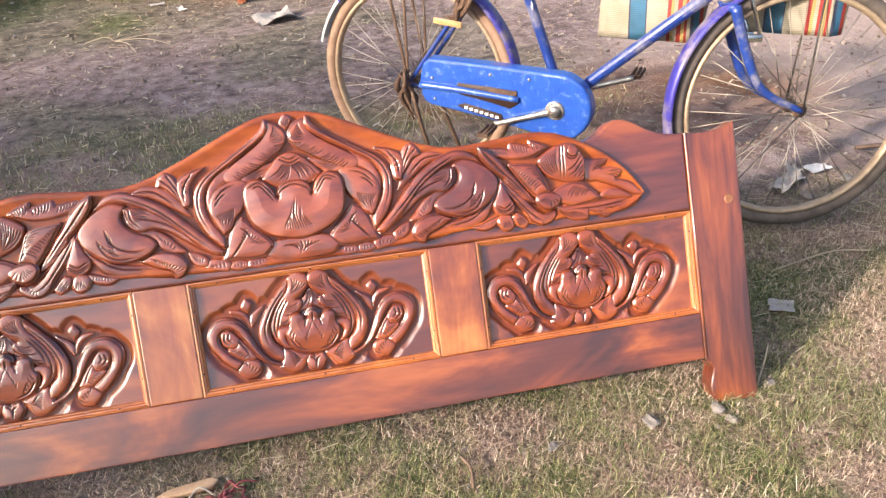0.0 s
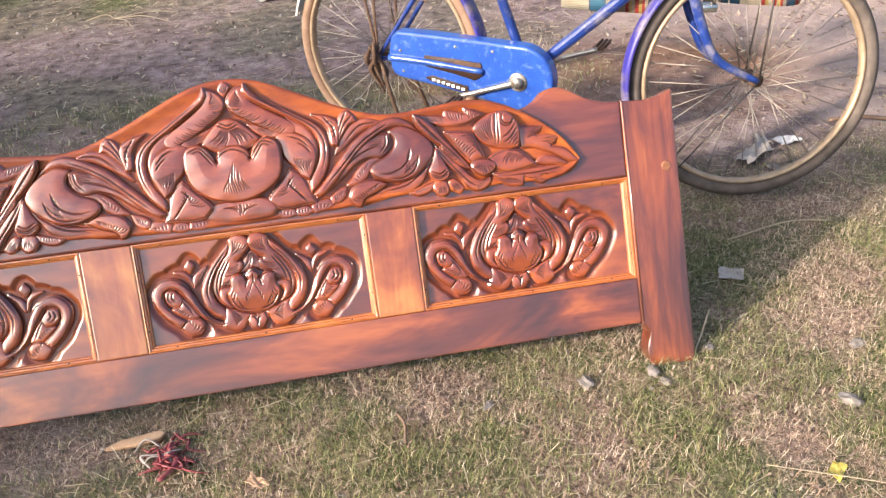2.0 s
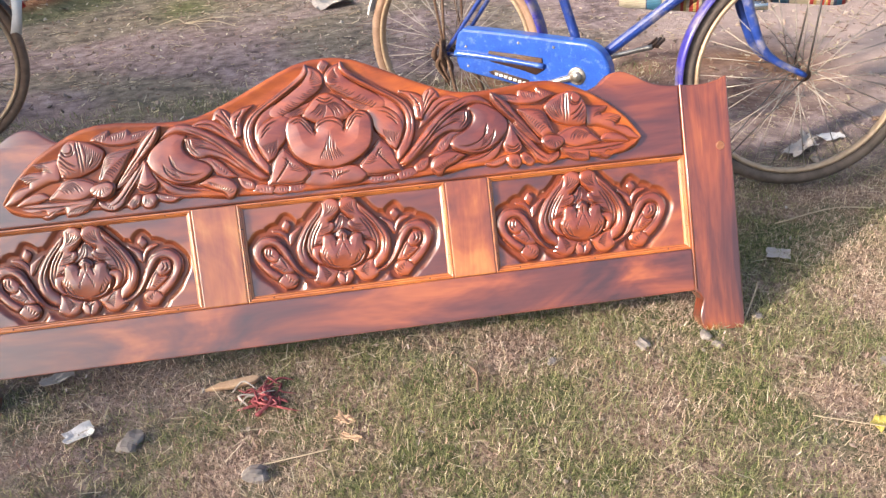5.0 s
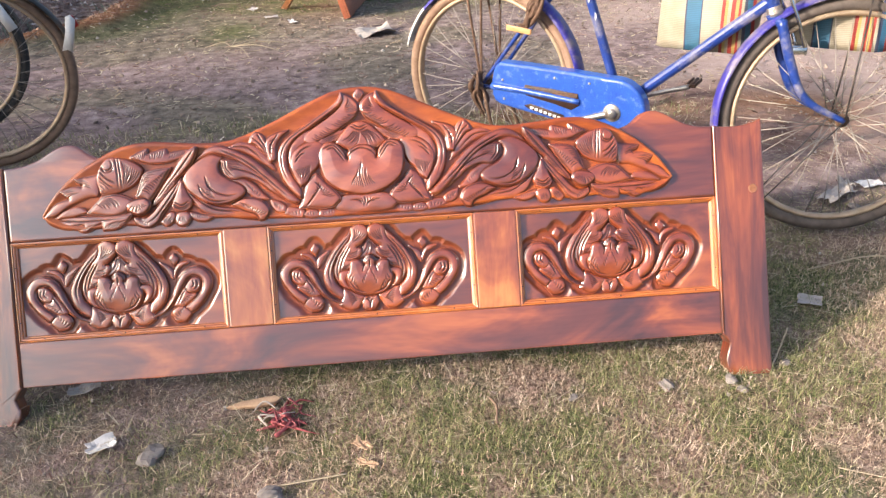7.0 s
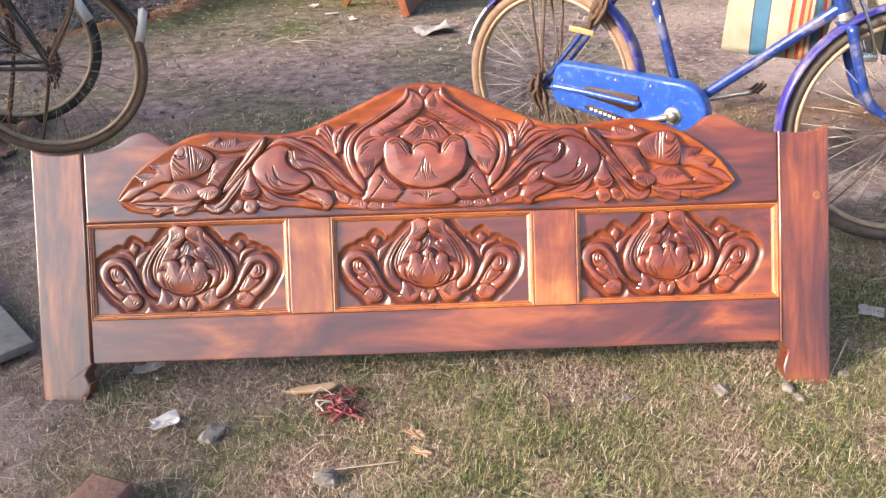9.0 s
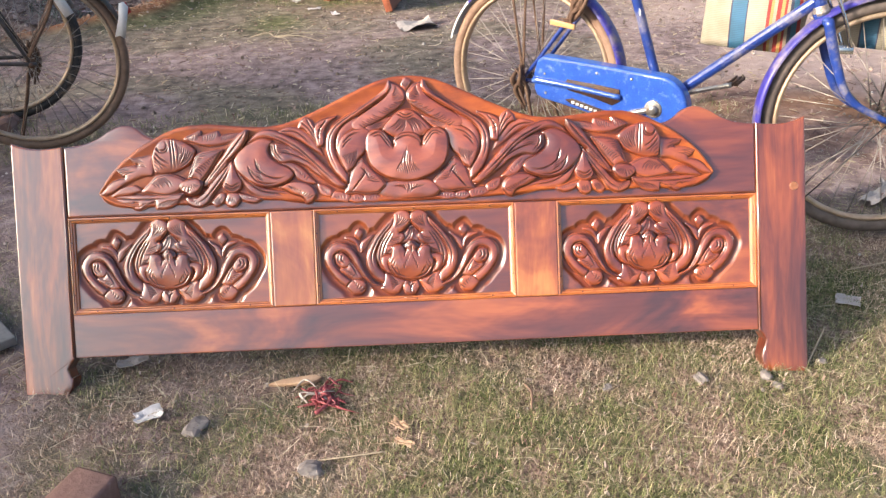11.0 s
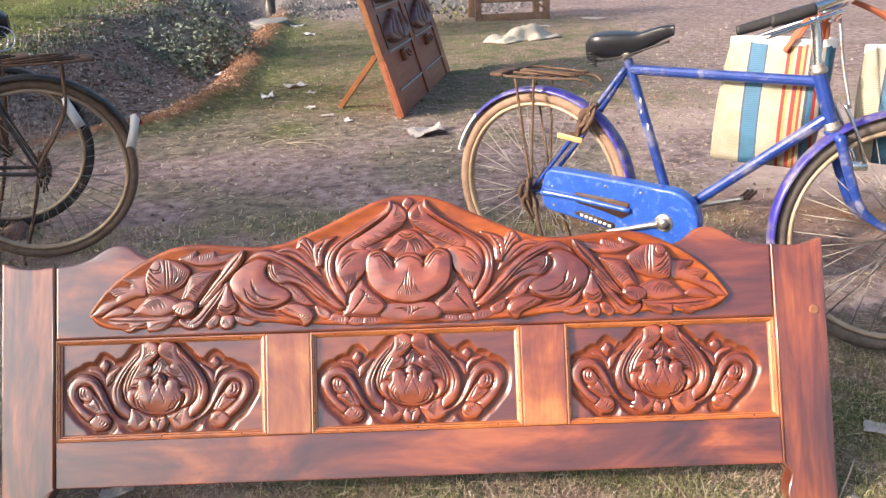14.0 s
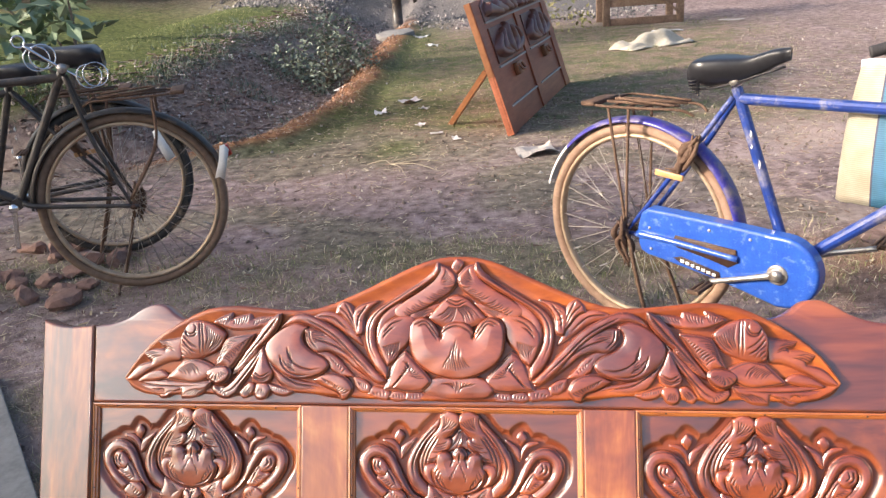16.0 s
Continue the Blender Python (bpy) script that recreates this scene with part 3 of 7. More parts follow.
def carve(name, pts, h, soft, lift, parent, rim=0.0, lines=(), fans=(), mirror=False):
    """A carved leaf, petal or scroll: a rounded swelling inside an outline, with gouged lines and fans of fine cuts.
    soft: how far the rounding runs in from the edge; a fan goes from its first stroke to its second."""
    key = (name, pts[0], pts[1], h, mirror)
    if key in CARVED:
        return shared(name, CARVED[key], parent, Matrix())
    L = loop_through(pts)
    c = L.mean(0)
    t = np.roll(L, -1, 0) - np.roll(L, 1, 0)
    t /= np.linalg.norm(t, axis=1)[:, None] + 1e-9
    turn = np.sum(L[:, 0] * np.roll(L[:, 1], -1) - np.roll(L[:, 0], -1) * L[:, 1])
    L = L + np.stack([t[:, 1], -t[:, 0]], 1) * (0.0021 if turn > 0 else -0.0021)
    OUTLINES.setdefault(parent["relief"], []).append(L * ((-1, 1) if mirror else (1, 1)))
    base = parent["relief"]
    gx = np.arange(L[:, 0].min(), L[:, 0].max() + STEP, STEP)
    gy = np.arange(L[:, 1].min(), L[:, 1].max() + STEP, STEP)
    X, Y = np.meshgrid(gx, gy)
    P = np.stack([X.ravel(), Y.ravel()], 1)
    inside = np.zeros(len(P), bool)
    B = np.roll(L, -1, 0)
    for (ax, ay), (bx, by) in zip(L, B):
        if ay != by:
            inside ^= ((ay > P[:, 1]) != (by > P[:, 1])) & (P[:, 0] < (bx - ax) * (P[:, 1] - ay) / (by - ay) + ax)
    dist, near, _ = to_lines(P, L, True)
    ok = (inside & (dist > 0.30 * STEP)).reshape(X.shape)
    cell = ok[:-1, :-1] & ok[1:, :-1] & ok[:-1, 1:] & ok[1:, 1:]
    W = X.shape[1]
    idx = np.arange(X.size).reshape(X.shape)
    quads = np.stack([idx[:-1, :-1][cell], idx[:-1, 1:][cell], idx[1:, 1:][cell], idx[1:, :-1][cell]], 1)
    uses = np.zeros(X.size, int)
    np.add.at(uses, quads.ravel(), 1)
    rim_v = (uses > 0) & (uses < 4)
    P[rim_v], dist[rim_v] = near[rim_v], 0.0
    u = np.clip(dist / min(soft * 0.35, 0.0036), 0, 1)
    swell = np.clip(dist / (soft * 1.6), 0, 1)
    z = base + lift * 0.8 + 0.88 * h * (0.34 + 0.24 * np.sqrt(1 - (1 - u) ** 2) + 0.24 * (1 - (1 - swell) ** 2))
    a = 9.7 * c[0] + 23.1 * c[1]
    z += (P[:, 0] - c[0]) * 0.07 * math.sin(a * 3.1) + (P[:, 1] - c[1]) * 0.07 * math.cos(a * 2.3)
    z += 0.00030 * np.sin(P[:, 0] * 90 - P[:, 1] * 130 + a)
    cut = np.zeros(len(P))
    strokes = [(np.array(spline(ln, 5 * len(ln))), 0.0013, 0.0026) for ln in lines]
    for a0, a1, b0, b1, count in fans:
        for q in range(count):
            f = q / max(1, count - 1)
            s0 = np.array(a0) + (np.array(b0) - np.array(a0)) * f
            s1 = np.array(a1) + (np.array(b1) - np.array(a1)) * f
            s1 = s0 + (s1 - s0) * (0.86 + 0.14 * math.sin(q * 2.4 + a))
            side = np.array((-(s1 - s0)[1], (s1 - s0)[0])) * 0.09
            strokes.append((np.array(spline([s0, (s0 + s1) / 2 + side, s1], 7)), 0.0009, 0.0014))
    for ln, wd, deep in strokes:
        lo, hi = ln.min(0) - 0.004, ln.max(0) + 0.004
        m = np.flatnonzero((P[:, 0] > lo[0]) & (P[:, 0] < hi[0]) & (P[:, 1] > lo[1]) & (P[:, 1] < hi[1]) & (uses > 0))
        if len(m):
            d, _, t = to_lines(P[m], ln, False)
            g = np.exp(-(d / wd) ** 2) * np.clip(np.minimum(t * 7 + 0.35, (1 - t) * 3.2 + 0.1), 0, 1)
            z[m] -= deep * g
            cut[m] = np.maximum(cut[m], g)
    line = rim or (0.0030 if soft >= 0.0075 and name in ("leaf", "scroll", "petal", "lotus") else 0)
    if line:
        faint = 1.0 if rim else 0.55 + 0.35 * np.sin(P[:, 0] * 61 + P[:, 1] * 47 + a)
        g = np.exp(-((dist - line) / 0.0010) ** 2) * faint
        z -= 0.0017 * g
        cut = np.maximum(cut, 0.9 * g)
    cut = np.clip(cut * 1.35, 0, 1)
    sx = -1 if mirror else 1
    keep = np.flatnonzero(uses)
    to = np.full(X.size, -1)
    to[keep] = np.arange(len(keep))
    verts = [(sx * P[i, 0], P[i, 1], z[i]) for i in keep]
    faces = [tuple(q) for q in to[quads].tolist()]
    cuts = list(cut[keep])
    edges = {}
    for q in faces:
        for i in range(4):
            e = (q[i], q[(i + 1) % 4])
            if e[::-1] in edges:
                del edges[e[::-1]]
            else:
                edges[e] = 1
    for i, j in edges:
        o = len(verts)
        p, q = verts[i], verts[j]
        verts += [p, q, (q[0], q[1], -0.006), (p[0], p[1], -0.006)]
        # side walls: half of the carved colour at the top, all of it at the foot
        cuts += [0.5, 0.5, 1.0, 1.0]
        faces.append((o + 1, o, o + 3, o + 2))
    if mirror:
        faces = [f[::-1] for f in faces]
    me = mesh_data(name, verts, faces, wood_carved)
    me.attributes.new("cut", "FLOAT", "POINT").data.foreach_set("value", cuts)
    CARVED[key] = me
    return shared(name, me, parent, Matrix())


def sunk_field(name, ring, mat, parent, soft, profile):
    """A board cut to an outline, hollowed from its rim inwards."""
    L = np.array(ring)
    t = np.roll(L, -1, 0) - np.roll(L, 1, 0)
    t /= np.linalg.norm(t, axis=1)[:, None] + 1e-9
    area = np.sum(L[:, 0] * np.roll(L[:, 1], -1) - np.roll(L[:, 0], -1) * L[:, 1])
    inward = np.stack([-t[:, 1], t[:, 0]], 1) * (1 if area > 0 else -1)
    room = np.full(len(L), soft)
    for i in range(len(L)):
        d = L - L[i]
        along = d @ inward[i]
        r = np.linalg.norm(d, axis=1)
        ahead = along > 0.35 * r
        ahead[i] = False
        if ahead.any():
            room[i] = min(soft, 0.32 * (r[ahead] ** 2 / along[ahead]).min())
    room = np.convolve(np.concatenate([room[-2:], room, room[:2]]), np.ones(5) / 5, "valid")
    bm = bmesh.new()
    vs = [[bm.verts.new((*p, z)) for p in L + inward * (room * o)[:, None]] for o, z in profile]
    for i in range(len(vs) - 1):
        for j in range(len(L)):
            k = (j + 1) % len(L)
            bm.faces.new((vs[i][j], vs[i][k], vs[i + 1][k], vs[i + 1][j]))
    bmesh.ops.triangulate(bm, faces=[bm.faces.new(vs[-1])])
    bmesh.ops.recalc_face_normals(bm, faces=bm.faces[:])
    return part(name, from_bm(bm), mat, parent)


# the plank behind the crest, with a round shoulder at each end
half = [(0.0, 0.700), (0.10, 0.680), (0.20, 0.632), (0.31, 0.605), (0.46, 0.610), (0.545, 0.598), (0.585, 0.600), (0.612, 0.612), (0.635, 0.630), (0.662, 0.634), (0.690, 0.624), (0.720, 0.606), (0.755, 0.594), (0.797, 0.589)]
half = [tuple(p) for p in spline(half, 60)]
edge = [(-x, y) for x, y in half[:0:-1]] + half
plank = part("top_plank", slab([(-0.797, 0.427)] + edge + [(0.797, 0.427)], -0.036, -0.003, 0.006), wood_rail, headboard)
shade_flat_by_angle(plank, 40)

# the raised crest
up_half = [(0.0, 0.724), (0.03, 0.723), (0.075, 0.712), (0.14, 0.683), (0.20, 0.655), (0.26, 0.631), (0.31, 0.620), (0.38, 0.622), (0.46, 0.630), (0.52, 0.624), (0.57, 0.604), (0.625, 0.572), (0.668, 0.535), (0.695, 0.500), (0.706, 0.480)]
low_half = [(0.706, 0.480), (0.675, 0.455), (0.62, 0.443), (0.55, 0.450), (0.45, 0.444), (0.36, 0.455), (0.25, 0.446), (0.15, 0.441), (0.0, 0.438)]
up_half = [tuple(p) for p in spline(up_half, 70)]
low_half = [tuple(p) for p in spline(low_half, 40)]
ring = [(-x, y) for x, y in up_half[:0:-1]] + up_half + low_half[1:] + [(-x, y) for x, y in low_half[-2:0:-1]]
crest = sunk_field("crest", ring[::3], wood_ground, headboard, 0.036, ((0.0, -0.005), (0.0, 0.0045), (0.06, 0.0080), (0.16, 0.0095), (0.30, 0.0085), (0.60, 0.0050), (1.0, 0.0030)))
crest.matrix_basis = pose(-0.012, 0, 0)
tagged(crest, "arched crest carved with a lotus and leaf scrolls")
crest["relief"] = 0.003
for mi in (False, True):
    carve("leaf", [(-0.7035, 0.4754, 1), (-0.6749, 0.5052), (-0.646, 0.5137), (-0.6537, 0.5207), (-0.6642, 0.5323, 1), (-0.6377, 0.5396), (-0.615, 0.541), (-0.624, 0.5479), (-0.6331, 0.5584, 1), (-0.6066, 0.5598), (-0.5741, 0.5648, 1), (-0.5774, 0.5391), (-0.5819, 0.5181), (-0.6057, 0.5154), (-0.6431, 0.4998), (-0.6743, 0.4806)], 0.011, 0.009, 0, crest, fans=[((-0.659, 0.5288), (-0.6313, 0.535), (-0.6486, 0.5161), (-0.6185, 0.5281), 4), ((-0.6267, 0.5538), (-0.6002, 0.5529), (-0.615, 0.541), (-0.5911, 0.5354), 5)], mirror=mi)
    carve("leaf", [(-0.7035, 0.4766, 1), (-0.6527, 0.4763), (-0.6073, 0.4747), (-0.5548, 0.4709), (-0.5128, 0.474, 1), (-0.5236, 0.4588), (-0.5481, 0.4434), (-0.5766, 0.4405, 1), (-0.5795, 0.4589, 1), (-0.5942, 0.4494), (-0.6166, 0.4397), (-0.6305, 0.4441, 1), (-0.6207, 0.4547, 1), (-0.6444, 0.4484), (-0.6673, 0.4515), (-0.6891, 0.4604)], 0.01, 0.008, 0, crest, lines=[[(-0.7035, 0.4766), (-0.6525, 0.4669), (-0.592, 0.4633), (-0.5238, 0.4669)]], fans=[((-0.6521, 0.453), (-0.6233, 0.4593), (-0.6394, 0.4485), (-0.612, 0.4583), 3), ((-0.6167, 0.4455), (-0.5894, 0.4588), (-0.5979, 0.4435), (-0.5769, 0.4544), 3), ((-0.573, 0.4463), (-0.5422, 0.4619), (-0.542, 0.4481), (-0.5175, 0.4624), 6)], mirror=mi)
    carve("leaf", [(-0.6767, 0.4735, 1), (-0.653, 0.4891), (-0.6241, 0.4954), (-0.6075, 0.484, 1), (-0.64, 0.4765)], 0.009, 0.005, 0.002, crest, mirror=mi)
    carve("leaf", [(-0.6087, 0.4805, 1), (-0.5903, 0.4982), (-0.5731, 0.5147, 1), (-0.5471, 0.5197), (-0.5184, 0.5108), (-0.5034, 0.4972), (-0.5203, 0.4808), (-0.5449, 0.4711), (-0.5773, 0.474)], 0.013, 0.011, 0.003, crest, rim=0.004, fans=[((-0.5853, 0.5006), (-0.5676, 0.4869), (-0.5556, 0.5126), (-0.5328, 0.4875), 9)], mirror=mi)
    carve("bud", [(-0.5733, 0.5228, 1), (-0.5777, 0.5566), (-0.567, 0.5824), (-0.551, 0.5965), (-0.5261, 0.5955), (-0.5012, 0.5863), (-0.4837, 0.5713), (-0.4871, 0.5551, 1), (-0.5004, 0.5388), (-0.5249, 0.5269), (-0.5496, 0.5208)], 0.02, 0.02, 0.004, crest, lines=[[(-0.5682, 0.5824), (-0.5618, 0.5731), (-0.5493, 0.5732), (-0.5433, 0.5837), (-0.5485, 0.5953)], [(-0.5681, 0.5777), (-0.5592, 0.5684), (-0.5455, 0.5697), (-0.5383, 0.5826)], [(-0.536, 0.5954), (-0.5343, 0.5686), (-0.5336, 0.5314)], [(-0.5311, 0.5954), (-0.5281, 0.5687), (-0.5262, 0.5315)], [(-0.5704, 0.5683), (-0.5564, 0.5533), (-0.5388, 0.543)], [(-0.5728, 0.559), (-0.5587, 0.5428), (-0.5436, 0.5337)]], fans=[((-0.5223, 0.5897), (-0.5238, 0.5362), (-0.4872, 0.5644), (-0.5163, 0.534), 9), ((-0.5738, 0.5496), (-0.5534, 0.5277), (-0.5734, 0.531), (-0.5633, 0.5218), 3)], mirror=mi)
    carve("leaf", [(-0.5011, 0.5087, 1), (-0.4893, 0.5366), (-0.4798, 0.5575), (-0.4578, 0.5669), (-0.42, 0.5707, 1), (-0.432, 0.5522), (-0.4451, 0.5325), (-0.4619, 0.5104), (-0.4739, 0.4976, 1), (-0.4838, 0.5044)], 0.015, 0.012, 0.004, crest, rim=0.004, fans=[((-0.4842, 0.5251), (-0.4668, 0.5115), (-0.4333, 0.5625), (-0.4333, 0.5602), 11), ((-0.4962, 0.5111), (-0.4866, 0.5251), (-0.4821, 0.5528), (-0.4528, 0.5577), 9)], mirror=mi)
    carve("petal", [(-0.5182, 0.4992), (-0.4998, 0.5053), (-0.4789, 0.5056), (-0.4702, 0.4931), (-0.4785, 0.478), (-0.4955, 0.4708), (-0.5141, 0.4774), (-0.523, 0.4888)], 0.017, 0.015, 0.006, crest, rim=0.003, fans=[((-0.4981, 0.4765), (-0.4984, 0.4938), (-0.4762, 0.4907), (-0.4911, 0.4973), 6), ((-0.5154, 0.4831), (-0.5033, 0.4937), (-0.5006, 0.4765), (-0.4971, 0.4903), 3)], mirror=mi)
    carve("leaf", [(-0.5063, 0.5967, 1), (-0.4891, 0.6061), (-0.4683, 0.6143, 1), (-0.4694, 0.6016, 1), (-0.4498, 0.6075), (-0.4291, 0.6133, 1), (-0.4253, 0.6006, 1), (-0.4035, 0.6065), (-0.3624, 0.6136, 1), (-0.3732, 0.6009), (-0.3972, 0.5893), (-0.4275, 0.5822), (-0.4642, 0.5808), (-0.4889, 0.5887)], 0.01, 0.008, 0.003, crest, fans=[((-0.4977, 0.6003), (-0.4901, 0.5899), (-0.4732, 0.6097), (-0.4778, 0.5888), 6), ((-0.4632, 0.6016), (-0.463, 0.5877), (-0.434, 0.6087), (-0.4435, 0.589), 6), ((-0.4192, 0.5995), (-0.4239, 0.588), (-0.3757, 0.6078), (-0.39, 0.5951), 9)], mirror=mi)
    carve("leaf", [(-0.3624, 0.6125, 1), (-0.3647, 0.5952), (-0.3777, 0.5745), (-0.3968, 0.5548), (-0.41, 0.5432, 1), (-0.4135, 0.5317), (-0.429, 0.5155, 1), (-0.4398, 0.5015), (-0.4567, 0.491), (-0.4725, 0.485, 1), (-0.463, 0.5024), (-0.4474, 0.5221), (-0.433, 0.5418), (-0.4187, 0.5581), (-0.402, 0.5812), (-0.3804, 0.602)], 0.014, 0.008, 0.005, crest, rim=0.0025, lines=[[(-0.366, 0.6067), (-0.397, 0.5697), (-0.4329, 0.5292), (-0.4665, 0.4908)]], fans=[((-0.3755, 0.5952), (-0.3683, 0.5929), (-0.4113, 0.5535), (-0.4016, 0.5536), 13), ((-0.4184, 0.5397), (-0.4123, 0.5374), (-0.4376, 0.5188), (-0.4279, 0.5189), 7), ((-0.4424, 0.5118), (-0.4375, 0.5096), (-0.4641, 0.4932), (-0.4567, 0.4933), 6)], mirror=mi)
    carve("leaf", [(-0.398, 0.5514, 1), (-0.4026, 0.5295), (-0.4204, 0.5018), (-0.4443, 0.474), (-0.4562, 0.4543), (-0.4743, 0.4425), (-0.4951, 0.4444), (-0.5101, 0.4568), (-0.509, 0.4694, 1), (-0.4869, 0.4641), (-0.4687, 0.4747), (-0.4507, 0.4945), (-0.4255, 0.5235)], 0.013, 0.009, 0.002, crest, rim=0.003, lines=[[(-0.4063, 0.5352), (-0.4325, 0.4982), (-0.4624, 0.4634), (-0.483, 0.4515)]], fans=[((-0.5052, 0.4626), (-0.4905, 0.4617), (-0.4804, 0.4447), (-0.4782, 0.4562), 6)], mirror=mi)
    carve("bell", [(-0.4003, 0.5399, 1), (-0.3903, 0.5125), (-0.3816, 0.4956), (-0.3851, 0.4807), (-0.3983, 0.4736), (-0.414, 0.4757), (-0.4226, 0.4858), (-0.4144, 0.5065)], 0.018, 0.013, 0.004, crest, lines=[[(-0.4202, 0.4893), (-0.4032, 0.4804), (-0.3828, 0.4898)], [(-0.4189, 0.4836), (-0.4019, 0.477), (-0.3839, 0.4853)], [(-0.4166, 0.4939), (-0.402, 0.4861), (-0.3841, 0.4955)]], mirror=mi)
    carve("petal", [(-0.4513, 0.4521, 1), (-0.4321, 0.4719), (-0.4199, 0.4676), (-0.4246, 0.4527), (-0.4414, 0.4421)], 0.011, 0.007, 0.002, crest, fans=[((-0.4439, 0.4511), (-0.432, 0.4662), (-0.4317, 0.4457), (-0.4235, 0.4641), 5)], mirror=mi)
    carve("petal", [(-0.4198, 0.455), (-0.4139, 0.47), (-0.3982, 0.4725), (-0.3873, 0.4636), (-0.3931, 0.4464), (-0.4051, 0.4394), (-0.416, 0.4437)], 0.012, 0.008, 0.003, crest, fans=[((-0.4124, 0.4472), (-0.4078, 0.4621), (-0.3955, 0.4475), (-0.4005, 0.4622), 5)], mirror=mi)
    carve("petal", [(-0.3922, 0.4726, 1), (-0.3753, 0.4684), (-0.3537, 0.4619), (-0.3346, 0.4566, 1), (-0.3536, 0.4472), (-0.3739, 0.4502), (-0.386, 0.4591)], 0.01, 0.007, 0.002, crest, rim=0.0025, fans=[((-0.3813, 0.4603), (-0.3789, 0.466), (-0.3501, 0.4541), (-0.3525, 0.4597), 7)], mirror=mi)
    carve("scroll", [(-0.3741, 0.5745, 1), (-0.355, 0.5953), (-0.3312, 0.6092), (-0.3037, 0.6093), (-0.2715, 0.5946), (-0.2361, 0.5711), (-0.2009, 0.5353), (-0.1718, 0.5043), (-0.1441, 0.478, 1), (-0.1625, 0.4755), (-0.195, 0.5018), (-0.2301, 0.5406), (-0.2596, 0.5641), (-0.2892, 0.5831), (-0.3191, 0.5932), (-0.3466, 0.5896)], 0.015, 0.009, 0.004, crest, lines=[[(-0.3072, 0.6001), (-0.2537, 0.5709), (-0.2067, 0.5263), (-0.1625, 0.4844)]], mirror=mi)
    carve("scroll", [(-0.3943, 0.5445), (-0.38, 0.5676), (-0.3561, 0.585), (-0.331, 0.592), (-0.3083, 0.5853, 1), (-0.3189, 0.5681), (-0.3164, 0.5522), (-0.2996, 0.5364), (-0.2735, 0.5232), (-0.264, 0.5086), (-0.2745, 0.4949), (-0.298, 0.4855), (-0.3241, 0.484), (-0.3504, 0.4904), (-0.3745, 0.5059), (-0.3904, 0.524)], 0.019, 0.017, 0.004, crest, lines=[[(-0.3628, 0.5289), (-0.3578, 0.5107), (-0.3457, 0.4961), (-0.3242, 0.4885), (-0.2981, 0.49)], [(-0.3473, 0.545), (-0.3424, 0.5246), (-0.3243, 0.5078), (-0.3005, 0.5002), (-0.2792, 0.5028)]], fans=[((-0.3449, 0.5382), (-0.3387, 0.5201), (-0.3458, 0.5063), (-0.329, 0.4964), 6), ((-0.3615, 0.522), (-0.3506, 0.5131), (-0.3409, 0.4996), (-0.3266, 0.4953), 5)], mirror=mi)
    carve("leaf", [(-0.3942, 0.5399, 1), (-0.3842, 0.5115), (-0.36, 0.4947), (-0.336, 0.4815), (-0.3003, 0.4731), (-0.2649, 0.4692), (-0.2438, 0.4584), (-0.2355, 0.4417, 1), (-0.2648, 0.4467), (-0.3061, 0.4549), (-0.3537, 0.4631), (-0.3792, 0.4933)], 0.009, 0.008, 0.001, crest, lines=[[(-0.3745, 0.5014), (-0.3359, 0.4736), (-0.2884, 0.4643), (-0.2461, 0.4516)]], fans=[((-0.2743, 0.4668), (-0.2531, 0.4537), (-0.2532, 0.4649), (-0.2414, 0.4495), 3)], mirror=mi)
    carve("leaf", [(-0.313, 0.5807, 1), (-0.2892, 0.5797), (-0.2596, 0.5709), (-0.2301, 0.553), (-0.195, 0.523), (-0.1625, 0.4911), (-0.1453, 0.4691, 1), (-0.1775, 0.483), (-0.2124, 0.5082), (-0.2359, 0.527), (-0.2629, 0.5369), (-0.2865, 0.5355), (-0.3044, 0.55)], 0.013, 0.01, 0.003, crest, lines=[[(-0.3082, 0.5762), (-0.3057, 0.5568), (-0.2913, 0.5411)], [(-0.3023, 0.5773), (-0.2998, 0.5592), (-0.2854, 0.5434)], [(-0.2891, 0.5615), (-0.2418, 0.5439), (-0.195, 0.5096), (-0.1579, 0.4778)]], fans=[((-0.2987, 0.5751), (-0.2596, 0.5686), (-0.2938, 0.5547), (-0.2631, 0.5572), 6)], mirror=mi)
    carve("leaf", [(-0.2889, 0.5332, 1), (-0.2676, 0.5357), (-0.2452, 0.5235), (-0.2276, 0.5035), (-0.2112, 0.4869, 1), (-0.2357, 0.4899), (-0.2557, 0.5008), (-0.2616, 0.5143), (-0.2735, 0.5254)], 0.01, 0.007, 0.002, crest, fans=[((-0.2605, 0.5256), (-0.2534, 0.5144), (-0.2299, 0.5012), (-0.2369, 0.4944), 6)], mirror=mi)
    carve("shell", [(-0.298, 0.481, 1), (-0.2709, 0.4916), (-0.2439, 0.4909), (-0.2228, 0.48), (-0.2134, 0.4612), (-0.2239, 0.4442), (-0.2367, 0.4406, 1), (-0.2461, 0.4561), (-0.2708, 0.4657)], 0.015, 0.011, 0.003, crest, rim=0.003, fans=[((-0.2768, 0.4847), (-0.2673, 0.4737), (-0.2204, 0.4588), (-0.2367, 0.4529), 11)], mirror=mi)
    carve("petal", [(-0.21, 0.4847, 1), (-0.1926, 0.4805), (-0.1775, 0.4685), (-0.1787, 0.4551, 1), (-0.1949, 0.4571), (-0.2065, 0.468)], 0.009, 0.006, 0.002, crest, fans=[((-0.2019, 0.477), (-0.1972, 0.4659), (-0.1856, 0.4706), (-0.1879, 0.4605), 4)], mirror=mi)
